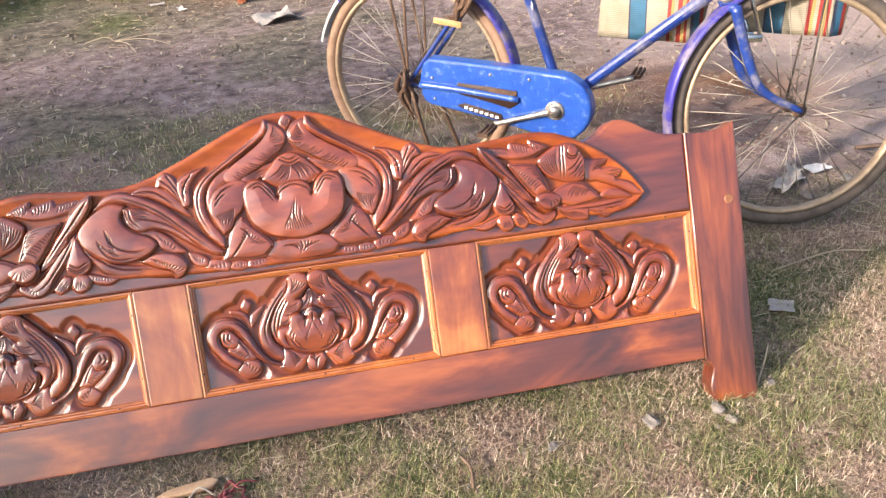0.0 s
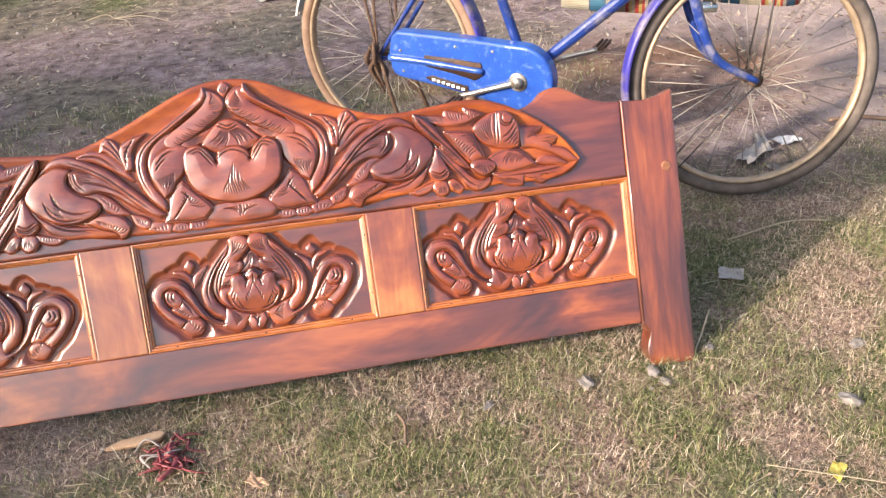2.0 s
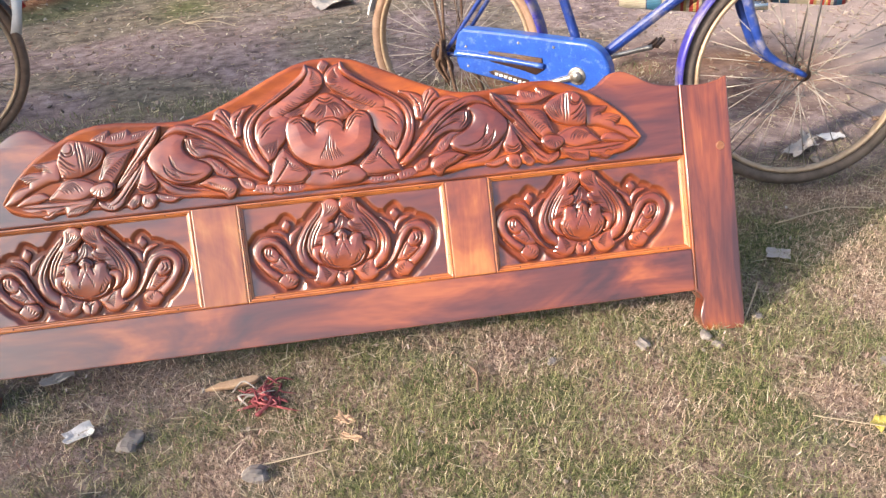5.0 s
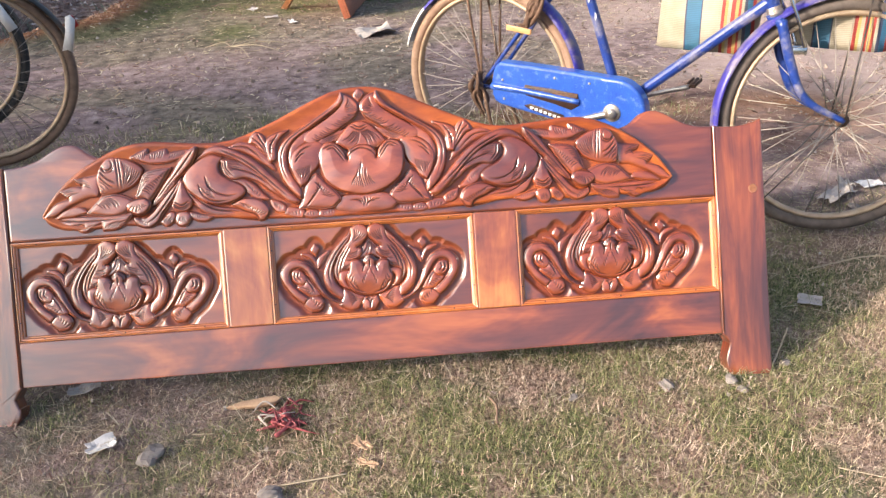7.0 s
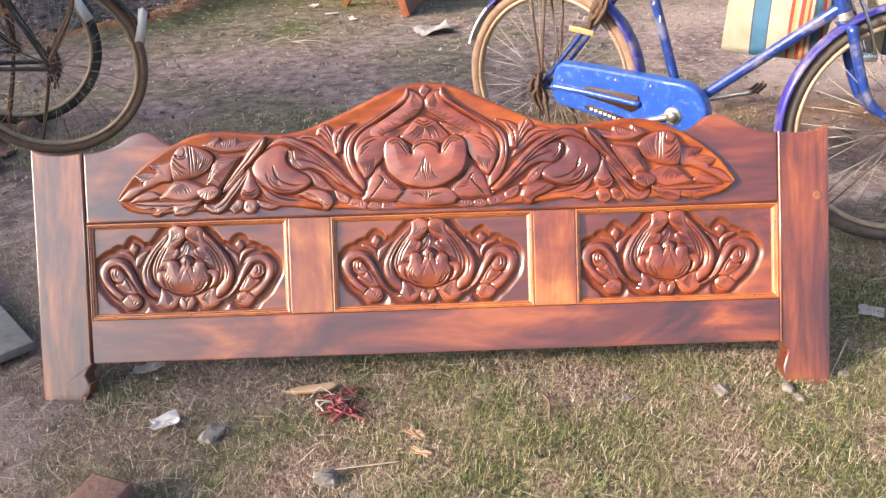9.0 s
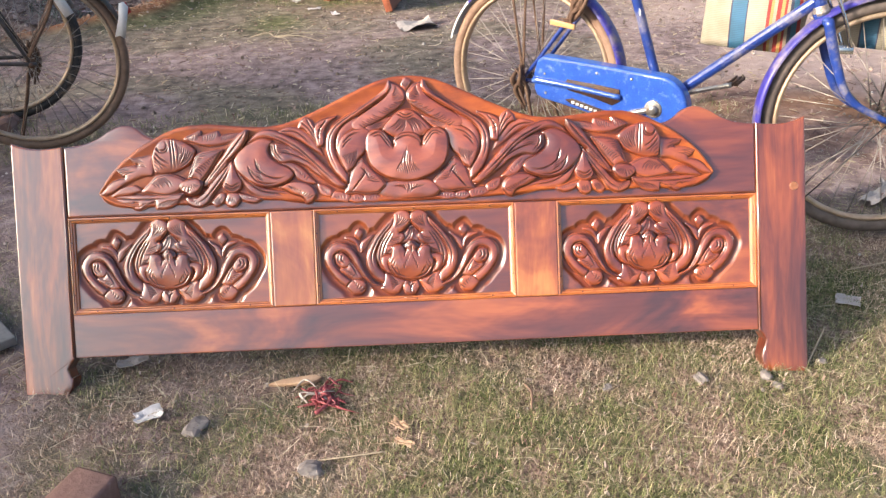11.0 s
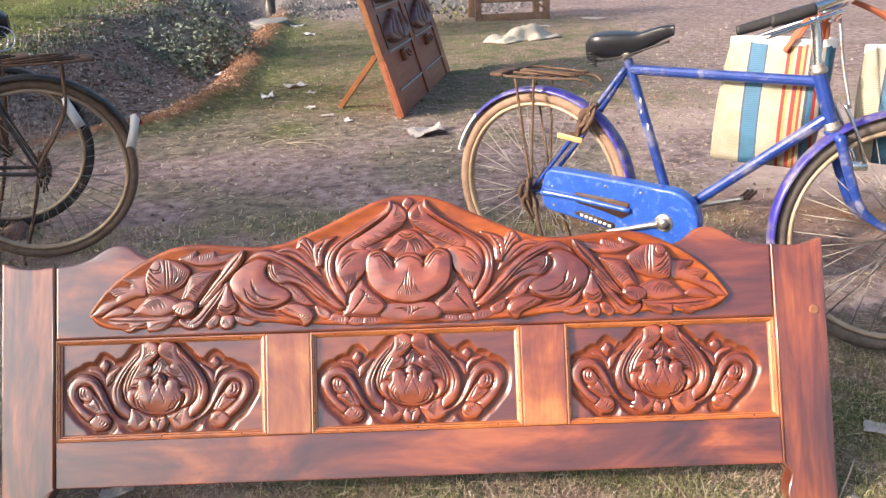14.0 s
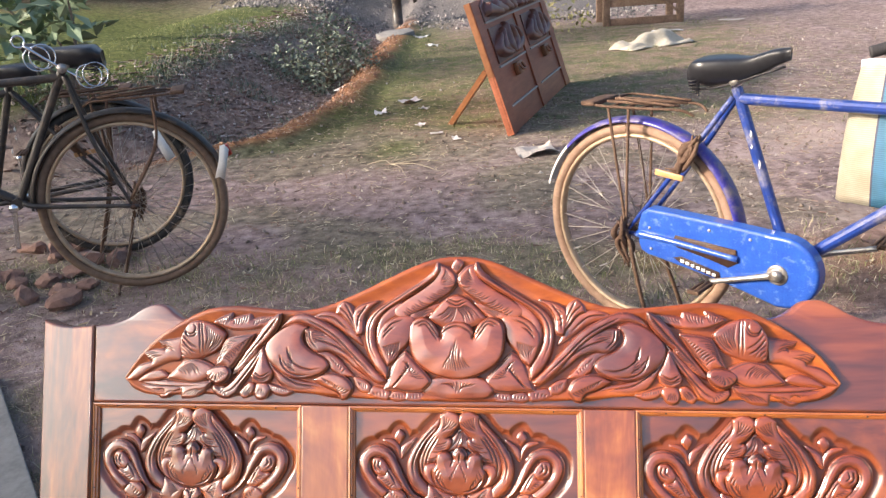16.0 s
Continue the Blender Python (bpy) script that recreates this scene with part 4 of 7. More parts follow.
    carve("petal", [(-0.1833, 0.4517, 1), (-0.1717, 0.4653), (-0.1487, 0.4624), (-0.1373, 0.4548), (-0.1418, 0.4415, 1), (-0.166, 0.4454)], 0.009, 0.006, 0.002, crest, fans=[((-0.1717, 0.4553), (-0.1671, 0.4498), (-0.1487, 0.4579), (-0.1487, 0.4469), 4)], mirror=mi)
    carve("petal", [(-0.1407, 0.447, 1), (-0.1258, 0.4584), (-0.1076, 0.4543), (-0.1042, 0.4422, 1), (-0.1258, 0.4396)], 0.008, 0.006, 0.002, crest, fans=[((-0.1304, 0.4517), (-0.1281, 0.4451), (-0.1121, 0.452), (-0.1121, 0.4443), 4)], mirror=mi)
    carve("petal", [(-0.1053, 0.4433, 1), (-0.1007, 0.4556), (-0.0803, 0.4593), (-0.0667, 0.4507), (-0.0645, 0.442, 1), (-0.086, 0.4404)], 0.008, 0.006, 0.001, crest, fans=[((-0.0962, 0.4501), (-0.0939, 0.4436), (-0.0758, 0.4538), (-0.0758, 0.4461), 4)], mirror=mi)
    carve("leaf", [(-0.2953, 0.6059, 1), (-0.2657, 0.6152), (-0.2362, 0.6062), (-0.2127, 0.5837), (-0.1916, 0.5467, 1), (-0.2243, 0.57), (-0.2538, 0.5913)], 0.01, 0.007, 0.001, crest, lines=[[(-0.287, 0.6071), (-0.2515, 0.6027), (-0.2185, 0.5735)]], mirror=mi)
    carve("leaf", [(-0.248, 0.6129, 1), (-0.2422, 0.6278), (-0.2305, 0.6369), (-0.2163, 0.6278), (-0.2081, 0.6052), (-0.2056, 0.5747, 1), (-0.2209, 0.5927), (-0.235, 0.6085)], 0.012, 0.009, 0.003, crest, lines=[[(-0.2398, 0.6255), (-0.2233, 0.6096), (-0.2092, 0.5848)], [(-0.2281, 0.6323), (-0.2163, 0.6108), (-0.208, 0.5916)]], mirror=mi)
    carve("leaf", [(-0.2056, 0.569, 1), (-0.2127, 0.5984), (-0.2093, 0.6188), (-0.1894, 0.6313), (-0.1569, 0.6382, 1), (-0.1778, 0.6212), (-0.1894, 0.6019), (-0.1916, 0.5737)], 0.012, 0.009, 0.003, crest, rim=0.0025, lines=[[(-0.1836, 0.629), (-0.1999, 0.6052), (-0.2021, 0.5781)]], fans=[((-0.2045, 0.5916), (-0.1952, 0.5849), (-0.2022, 0.6143), (-0.1859, 0.6189), 4)], mirror=mi)
    carve("leaf", [(-0.0384, 0.7135, 1), (-0.0476, 0.6955), (-0.0739, 0.6731), (-0.1084, 0.6529), (-0.1372, 0.6371), (-0.1661, 0.6189), (-0.1835, 0.594), (-0.187, 0.5602), (-0.1776, 0.5244), (-0.1579, 0.4967), (-0.1407, 0.4825, 1), (-0.1407, 0.5048), (-0.1568, 0.5325), (-0.1684, 0.5604), (-0.1661, 0.5885), (-0.1476, 0.6145), (-0.1141, 0.6382), (-0.0797, 0.6585), (-0.0511, 0.6776), (-0.0351, 0.6955)], 0.016, 0.009, 0.005, crest, lines=[[(-0.0476, 0.6888), (-0.1118, 0.6472), (-0.158, 0.6167), (-0.1766, 0.5884), (-0.1777, 0.5547), (-0.1626, 0.5156)]], mirror=mi)
    carve("leaf", [(-0.1095, 0.6394, 1), (-0.1372, 0.6213), (-0.1557, 0.5998), (-0.1626, 0.5694), (-0.1568, 0.5358), (-0.1453, 0.5125), (-0.1361, 0.4982, 1), (-0.1349, 0.516), (-0.1476, 0.5438), (-0.1499, 0.5718), (-0.1407, 0.5943), (-0.1188, 0.6101)], 0.012, 0.006, 0.003, crest, mirror=mi)
    carve("leaf", [(-0.0339, 0.7089, 1), (-0.0169, 0.701), (-0.0034, 0.6853), (-0.0036, 0.6685), (-0.0161, 0.6529), (-0.0399, 0.6372), (-0.0547, 0.6272), (-0.0821, 0.6136), (-0.1085, 0.6023), (-0.1257, 0.6067), (-0.1291, 0.6202), (-0.1084, 0.6371), (-0.074, 0.6585), (-0.0454, 0.6809)], 0.013, 0.01, 0.005, crest, rim=0.003, fans=[((-0.0226, 0.6999), (-0.0318, 0.6775), (-0.0047, 0.673), (-0.0341, 0.6697), 9), ((-0.007, 0.6641), (-0.0284, 0.6641), (-0.0399, 0.6372), (-0.066, 0.6462), 9), ((-0.0513, 0.6283), (-0.0797, 0.6394), (-0.0935, 0.608), (-0.1119, 0.6191), 8)], mirror=mi)
    carve("leaf", [(-0.1004, 0.6035, 1), (-0.0798, 0.6204), (-0.0547, 0.6283), (-0.032, 0.6328, 1), (-0.0457, 0.616), (-0.0662, 0.6025), (-0.0844, 0.5969)], 0.01, 0.007, 0.002, crest, fans=[((-0.0867, 0.6103), (-0.0525, 0.6227), (-0.0753, 0.6014), (-0.0434, 0.6216), 5)], mirror=mi)
    carve("leaf", [(-0.1016, 0.6102, 1), (-0.0856, 0.6013), (-0.0902, 0.5745), (-0.1017, 0.551), (-0.1177, 0.5363), (-0.1258, 0.5195), (-0.1407, 0.5081, 1), (-0.1534, 0.5325), (-0.1603, 0.5605), (-0.1488, 0.5875), (-0.1257, 0.6045)], 0.018, 0.015, 0.004, crest, lines=[[(-0.1464, 0.5763), (-0.1303, 0.5921), (-0.1073, 0.6001)], [(-0.1487, 0.565), (-0.1372, 0.5786), (-0.1257, 0.5854)]], fans=[((-0.1487, 0.5471), (-0.1395, 0.5226), (-0.1165, 0.5564), (-0.1303, 0.5205), 10)], mirror=mi)
    carve("leaf", [(-0.1487, 0.4613, 1), (-0.1372, 0.4937), (-0.1258, 0.5206), (-0.1051, 0.5376, 1), (-0.0858, 0.5167), (-0.0632, 0.4927), (-0.0553, 0.4774), (-0.0712, 0.4605, 1), (-0.0973, 0.4578), (-0.1258, 0.4617)], 0.015, 0.013, 0.004, crest, rim=0.004, lines=[[(-0.1304, 0.4672), (-0.1075, 0.4942), (-0.0961, 0.5099)]], fans=[((-0.1097, 0.5186), (-0.0938, 0.4999), (-0.0666, 0.486), (-0.0984, 0.4899), 9), ((-0.1006, 0.5165), (-0.1029, 0.5031), (-0.1258, 0.4717), (-0.1121, 0.4852), 7)], mirror=mi)
carve("bud", [(-0.0555, 0.6026, 1), (-0.0395, 0.6227), (-0.0224, 0.6395), (-0.001, 0.6462), (0.0203, 0.637), (0.0392, 0.619), (0.0535, 0.6023, 1), (0.0389, 0.5903), (0.0221, 0.5816), (-0.0014, 0.5785), (-0.0227, 0.5817), (-0.0396, 0.5904)], 0.014, 0.012, 0.004, crest, lines=[[(-0.0224, 0.6373), (-0.0022, 0.6273), (0.0203, 0.6359)], [(-0.0168, 0.6406), (-0.0022, 0.634), (0.0147, 0.6393)]], fans=[((-0.0157, 0.6262), (-0.0452, 0.6038), (-0.0022, 0.6229), (-0.0171, 0.5895), 9), ((-0.0011, 0.6229), (0.0155, 0.5894), (0.0135, 0.6282), (0.0468, 0.599), 9)])
carve("petal", [(-0.073, 0.4594, 1), (-0.0605, 0.4795), (-0.0289, 0.4877), (-0.002, 0.486), (0.0303, 0.4882), (0.0557, 0.4794), (0.0688, 0.462, 1), (0.0565, 0.4489), (0.0233, 0.4445), (-0.0258, 0.4439), (-0.0595, 0.4465)], 0.013, 0.011, 0.002, crest, fans=[((-0.0346, 0.4733), (-0.0077, 0.4694), (-0.0032, 0.4783), (-0.0034, 0.452), 6), ((-0.0009, 0.4783), (-0.0011, 0.452), (0.0324, 0.474), (0.0035, 0.4696), 6)])
carve("lotus", [(-0.0954, 0.5588), (-0.0942, 0.5834), (-0.0851, 0.598), (-0.0657, 0.6025), (-0.0476, 0.5893), (-0.0341, 0.5638, 1), (-0.0295, 0.5816), (-0.0148, 0.5917), (-0.0013, 0.594), (0.0144, 0.5917), (0.0266, 0.5816), (0.0309, 0.5628, 1), (0.0423, 0.588), (0.0624, 0.6021), (0.0812, 0.5975), (0.0899, 0.5832), (0.0907, 0.559), (0.0838, 0.5285), (0.0648, 0.5067), (0.0348, 0.4914), (-0.002, 0.486), (-0.039, 0.4908), (-0.0694, 0.5058), (-0.0887, 0.5277)], 0.025, 0.036, 0.008, crest, lines=[[(-0.0851, 0.5901), (-0.0634, 0.597), (-0.0476, 0.5815), (-0.0341, 0.5594)], [(-0.0771, 0.588), (-0.0623, 0.5903), (-0.0499, 0.5748), (-0.0387, 0.5594)], [(-0.0341, 0.5594), (-0.0262, 0.5772), (-0.0013, 0.5874), (0.0232, 0.5772), (0.0309, 0.5595)], [(0.0811, 0.5898), (0.0601, 0.5967), (0.0444, 0.5814), (0.0309, 0.5595)], [(0.0733, 0.5877), (0.059, 0.5901), (0.0466, 0.5748), (0.0353, 0.5595)]], fans=[((-0.0277, 0.5064), (-0.0141, 0.5287), (-0.0019, 0.5013), (-0.0015, 0.5708), 6), ((-0.0019, 0.5013), (-0.0015, 0.5708), (0.0238, 0.5068), (0.0106, 0.5288), 6)])
carve("finial", [(-0.0005, 0.7177), (0.0107, 0.7085), (0.0039, 0.6975), (-0.0018, 0.6898, 1), (-0.0108, 0.7021)], 0.009, 0.006, 0.006, crest, fans=[((-0.0073, 0.7066), (-0.0029, 0.6954), (0.0062, 0.7086), (0.0005, 0.6953), 4)])


def carved_panel(x0, x1, cx):
    """A sunk panel with a lotus between two scrolls, framed by a stepped moulding."""
    y0, y1 = 0.2055, 0.4265
    w, cy = -0.0215, 0.316
    motif = part("carving", lathe([(0.0, 0.0005), (0.04, 0.0005), (0.044, -0.002)], 24), wood_carved, at=pose(cx, cy, w))
    motif["relief"] = 0.0
    for mi in (False, True):
        carve("scroll", [(-0.0614, -0.0763, 1), (-0.0933, -0.0621), (-0.1139, -0.0299), (-0.1255, -0.002), (-0.1412, 0.022), (-0.1627, 0.0319), (-0.1851, 0.0274), (-0.2018, 0.0057), (-0.1992, -0.0205), (-0.1812, -0.0486), (-0.1563, -0.0705), (-0.1426, -0.0578, 1), (-0.1651, -0.0387), (-0.1809, -0.0185), (-0.1813, -0.0002), (-0.1704, 0.0099), (-0.1548, 0.0094), (-0.1401, -0.0081), (-0.1245, -0.0348), (-0.1098, -0.0537), (-0.0859, -0.0702)], 0.015, 0.011, 0.002, motif, rim=0.0035, lines=[[(-0.0651, -0.0709), (-0.1003, -0.0448), (-0.1192, -0.0075), (-0.1388, 0.0167), (-0.1618, 0.0253)]], mirror=mi)
        carve("leaf", [(-0.0377, 0.0917, 1), (-0.061, 0.0664), (-0.0872, 0.0359), (-0.1031, 0.0025), (-0.1033, -0.0263), (-0.089, -0.0531), (-0.0612, -0.0711, 1), (-0.0639, -0.0473), (-0.0812, -0.0271), (-0.0852, -0.0034), (-0.0774, 0.0225), (-0.0592, 0.0507), (-0.04, 0.0709)], 0.015, 0.008, 0.002, motif, lines=[[(-0.0478, 0.0712), (-0.0754, 0.0381), (-0.0929, -0.0005), (-0.0892, -0.0321)]], mirror=mi)
        carve("leaf", [(-0.0376, 0.093, 1), (-0.0203, 0.1015), (-0.0038, 0.0945), (-0.0006, 0.0787), (-0.0118, 0.0622), (-0.0267, 0.0496, 1), (-0.0166, 0.044), (-0.0212, 0.0298), (-0.0398, 0.02, 1), (-0.039, 0.0095), (-0.0511, 0.002), (-0.0657, -0.0027), (-0.0715, -0.0156), (-0.0657, -0.0302), (-0.0546, -0.0437, 1), (-0.0736, -0.0313), (-0.0826, -0.0035), (-0.0748, 0.0224), (-0.0566, 0.0506), (-0.04, 0.0709)], 0.012, 0.007, 0.003, motif, lines=[[(-0.0487, 0.0529), (-0.0669, 0.0248), (-0.075, -0.0063), (-0.0658, -0.0328)], [(-0.0436, 0.0501), (-0.0606, 0.022), (-0.0683, -0.0039)]], fans=[((-0.0286, 0.0914), (-0.0352, 0.0629), (-0.0032, 0.0801), (-0.0379, 0.0604), 6), ((-0.0231, 0.0429), (-0.0521, 0.0348), (-0.0291, 0.0262), (-0.058, 0.0219), 4), ((-0.0428, 0.0135), (-0.0665, 0.0065), (-0.0537, 0.0034), (-0.0696, -0.0039), 3)], mirror=mi)
        carve("curl", [(-0.0684, -0.0052), (-0.0539, -0.0018), (-0.0423, -0.0048), (-0.0417, -0.0179, 1), (-0.0505, -0.0124), (-0.0575, -0.0226), (-0.053, -0.0359), (-0.0468, -0.044, 1), (-0.0609, -0.0383), (-0.0705, -0.0222)], 0.013, 0.006, 0.002, motif, mirror=mi)
        carve("petal", [(-0.0746, -0.0798, 1), (-0.0674, -0.0643), (-0.0624, -0.0434, 1), (-0.0395, -0.0534), (-0.0151, -0.0621, 1), (-0.0236, -0.0763), (-0.0347, -0.0903), (-0.0557, -0.0923)], 0.012, 0.009, 0.002, motif, fans=[((-0.0549, -0.0489), (-0.0311, -0.0681), (-0.0473, -0.0807), (-0.0285, -0.0682), 8)], mirror=mi)
        carve("sprig", [(-0.1222, 0.0632, 1), (-0.1136, 0.0524), (-0.121, 0.0357, 1), (-0.1307, 0.0491)], 0.008, 0.005, 0.002, motif, mirror=mi)
        carve("leaf", [(-0.1199, 0.0056, 1), (-0.1317, 0.0295), (-0.157, 0.0434, 1), (-0.135, 0.0414), (-0.1216, 0.024)], 0.007, 0.004, 0.001, motif, mirror=mi)
        carve("leaf", [(-0.1186, 0.0056, 1), (-0.1148, 0.029), (-0.0879, 0.0477, 1), (-0.1017, 0.0312), (-0.1103, 0.0158)], 0.007, 0.004, 0.001, motif, mirror=mi)
        carve("tail", [(-0.1453, -0.0603, 1), (-0.1294, -0.0543), (-0.1141, -0.0614), (-0.1097, -0.076), (-0.1195, -0.0901), (-0.1391, -0.0921, 1), (-0.1538, -0.0732)], 0.011, 0.007, 0.003, motif, rim=0.002, fans=[((-0.1373, -0.0567), (-0.1353, -0.0672), (-0.1123, -0.0759), (-0.1257, -0.0846), 5)], mirror=mi)
        carve("curl", [(-0.1758, 0.0049), (-0.1614, 0.007), (-0.1503, -0.0038), (-0.1456, -0.0145), (-0.1513, -0.0247), (-0.1656, -0.0243), (-0.1755, -0.0135)], 0.015, 0.011, 0.001, motif, lines=[[(-0.1695, 0.002), (-0.1714, -0.011), (-0.1615, -0.0192)], [(-0.1617, 0.0018), (-0.1635, -0.0086), (-0.156, -0.0141)]], mirror=mi)
        carve("leaf", [(-0.1569, -0.0062, 1), (-0.143, -0.0145), (-0.1259, -0.0361), (-0.1163, -0.0521, 1), (-0.1321, -0.0569), (-0.1499, -0.0484), (-0.1673, -0.0308), (-0.1515, -0.0274), (-0.1483, -0.017)], 0.012, 0.007, 0.002, motif, lines=[[(-0.1531, -0.009), (-0.1384, -0.0252), (-0.1265, -0.0492)]], fans=[((-0.1595, -0.0323), (-0.1465, -0.0328), (-0.1395, -0.0487), (-0.1315, -0.0438), 5)], mirror=mi)
    carve("fan", [(0.0028, 0.0695, 1), (-0.0137, 0.0492), (-0.0267, 0.0222, 1), (-0.0108, 0.0282), (0.001, 0.0317), (0.0126, 0.0274), (0.0278, 0.0203, 1), (0.0174, 0.0481)], 0.01, 0.008, 0.001, motif, fans=[((-0.0014, 0.0618), (-0.0213, 0.0259), (0.0025, 0.0617), (-0.0029, 0.0305), 5), ((0.0025, 0.0617), (0.0049, 0.0303), (0.0064, 0.0616), (0.0228, 0.0244), 5)])
    carve("petal", [(-0.0249, -0.0762, 1), (-0.0177, -0.0607), (-0.0035, -0.0651), (0.011, -0.0617), (0.0168, -0.0776, 1), (0.0083, -0.0918), (-0.005, -0.0953), (-0.0178, -0.0909)], 0.012, 0.009, 0.001, motif, fans=[((-0.0154, -0.0686), (-0.0064, -0.0716), (-0.0061, -0.0637), (-0.0047, -0.09), 5), ((-0.0047, -0.09), (-0.0009, -0.0639), (-0.0012, -0.0718), (0.008, -0.0694), 5)])
    carve("lotus", [(-0.0412, 0.0187), (-0.0242, 0.0208), (-0.0131, 0.0073, 1), (-0.0111, 0.0216), (0.001, 0.0317), (0.0123, 0.0209), (0.0129, 0.0065, 1), (0.0252, 0.0191), (0.042, 0.016), (0.0449, -0.0051), (0.0507, -0.021), (0.0432, -0.0417), (0.0243, -0.0555), (-0.0033, -0.0599), (-0.0304, -0.0537), (-0.0479, -0.0387), (-0.0534, -0.0175), (-0.0461, -0.0021)], 0.022, 0.024, 0.004, motif, lines=[[(-0.0131, 0.0073), (-0.0176, -0.0056)], [(0.0129, 0.0065), (0.0162, -0.0067)], [(-0.0118, 0.0086), (-0.0099, 0.0203), (0.0009, 0.0278), (0.0109, 0.0196), (0.0116, 0.0078)], [(-0.0473, -0.0256), (-0.0351, -0.0444), (-0.0121, -0.0543)], [(0.0438, -0.0286), (0.0299, -0.0465), (0.0061, -0.0549)], [(0.0005, 0.0199), (-0.0004, 0.0017)]], fans=[((-0.0058, -0.0034), (-0.0004, 0.0017), (-0.0163, -0.0319), (-0.0184, -0.0213), 5), ((0.0046, -0.0037), (-0.0004, 0.0017), (0.0123, -0.0328), (0.0154, -0.0224), 5), ((-0.047, -0.0204), (-0.0386, -0.0075), (-0.0274, -0.0472), (-0.0319, -0.0314), 5), ((0.0441, -0.0234), (0.0369, -0.0101), (0.022, -0.0489), (0.028, -0.0334), 5)])
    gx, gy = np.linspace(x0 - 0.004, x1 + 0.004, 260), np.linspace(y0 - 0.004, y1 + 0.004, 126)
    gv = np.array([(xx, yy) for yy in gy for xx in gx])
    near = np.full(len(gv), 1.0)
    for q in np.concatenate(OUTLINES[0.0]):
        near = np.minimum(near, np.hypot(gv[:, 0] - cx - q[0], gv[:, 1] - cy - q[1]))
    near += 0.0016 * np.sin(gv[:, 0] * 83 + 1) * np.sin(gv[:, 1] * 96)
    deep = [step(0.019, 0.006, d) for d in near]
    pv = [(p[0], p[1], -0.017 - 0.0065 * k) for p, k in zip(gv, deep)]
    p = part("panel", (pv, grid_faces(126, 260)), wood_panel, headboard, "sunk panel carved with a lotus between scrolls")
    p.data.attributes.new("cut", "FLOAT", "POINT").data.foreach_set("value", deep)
    motif.parent = p
    for a, b in (((x0, y0), (x1, y0)), ((x1, y0), (x1, y1)), ((x1, y1), (x0, y1)), ((x0, y1), (x0, y0))):
        dx, dy = np.sign(b[0] - a[0]), np.sign(b[1] - a[1])
        nx, ny = -dy, dx
        prof = [(0.0, -0.017), (0.0, -0.0042), (0.003, -0.0036), (0.0045, -0.006), (0.0075, -0.007), (0.009, -0.0105), (0.0115, -0.012), (0.0125, -0.0165)]
        verts = []
        for end, sg in ((a, 1), (b, -1)):
            for q, z in prof:
                verts.append((end[0] + nx * q + dx * q * sg, end[1] + ny * q + dy * q * sg, z))
        m = len(prof)
        s = part("moulding", (verts, [(i, i + m, i + m + 1, i + 1) for i in range(m - 1)]), wood_bead, p, smooth=False)
        L = abs(b[0] - a[0]) + abs(b[1] - a[1])
        for f in (0.12, 0.5, 0.88) if L > 0.3 else (0.25, 0.8):
            part("nail", lathe([(0.0, 0.0008), (0.0016, 0.0004), (0.002, -0.001)], 8), nail_dark, s, at=pose(a[0] + dx * L * f + nx * 0.006, a[1] + dy * L * f + ny * 0.006, -0.0062))


carved_panel(-0.7965, -0.3365, -0.573)
carved_panel(-0.2375, 0.2275, -0.0135)
carved_panel(0.3265, 0.7965, 0.5435)

# ---- bicycles ----


def ring_tube(R, rw, rh, n=72, m=10, arc=(0, 360), y=0.0):
    """A ring in the x-z plane: rw half its width, rh half its depth."""
    full = arc[1] - arc[0] >= 360
    verts = []
    for i in range(n):
        a = radians(arc[0] + (arc[1] - arc[0]) * i / (n if full else n - 1))
        for j in range(m):
            b = 2 * math.pi * j / m
            r = R + rh * math.cos(b)
            verts.append((r * math.cos(a), y + rw * math.sin(b), r * math.sin(a)))
    return verts, grid_faces(n, m, True, full)


def guard_band(R, arc, width=0.031, drop=0.014, n=48):
    """A mudguard: a curved strip of sheet round a wheel."""
    prof = [(-1, -1), (-0.8, -0.35), (-0.45, -0.05), (0, 0.05), (0.45, -0.05), (0.8, -0.35), (1, -1)]
    prof += [(p[0] * 0.94, p[1] - 0.12) for p in prof[::-1]]
    verts = []
    for i in range(n):
        a = radians(arc[0] + (arc[1] - arc[0]) * i / (n - 1))
        for w, d in prof:
            r = R + d * drop
            verts.append((r * math.cos(a), w * width, r * math.sin(a)))
    return verts, grid_faces(n, len(prof), True)


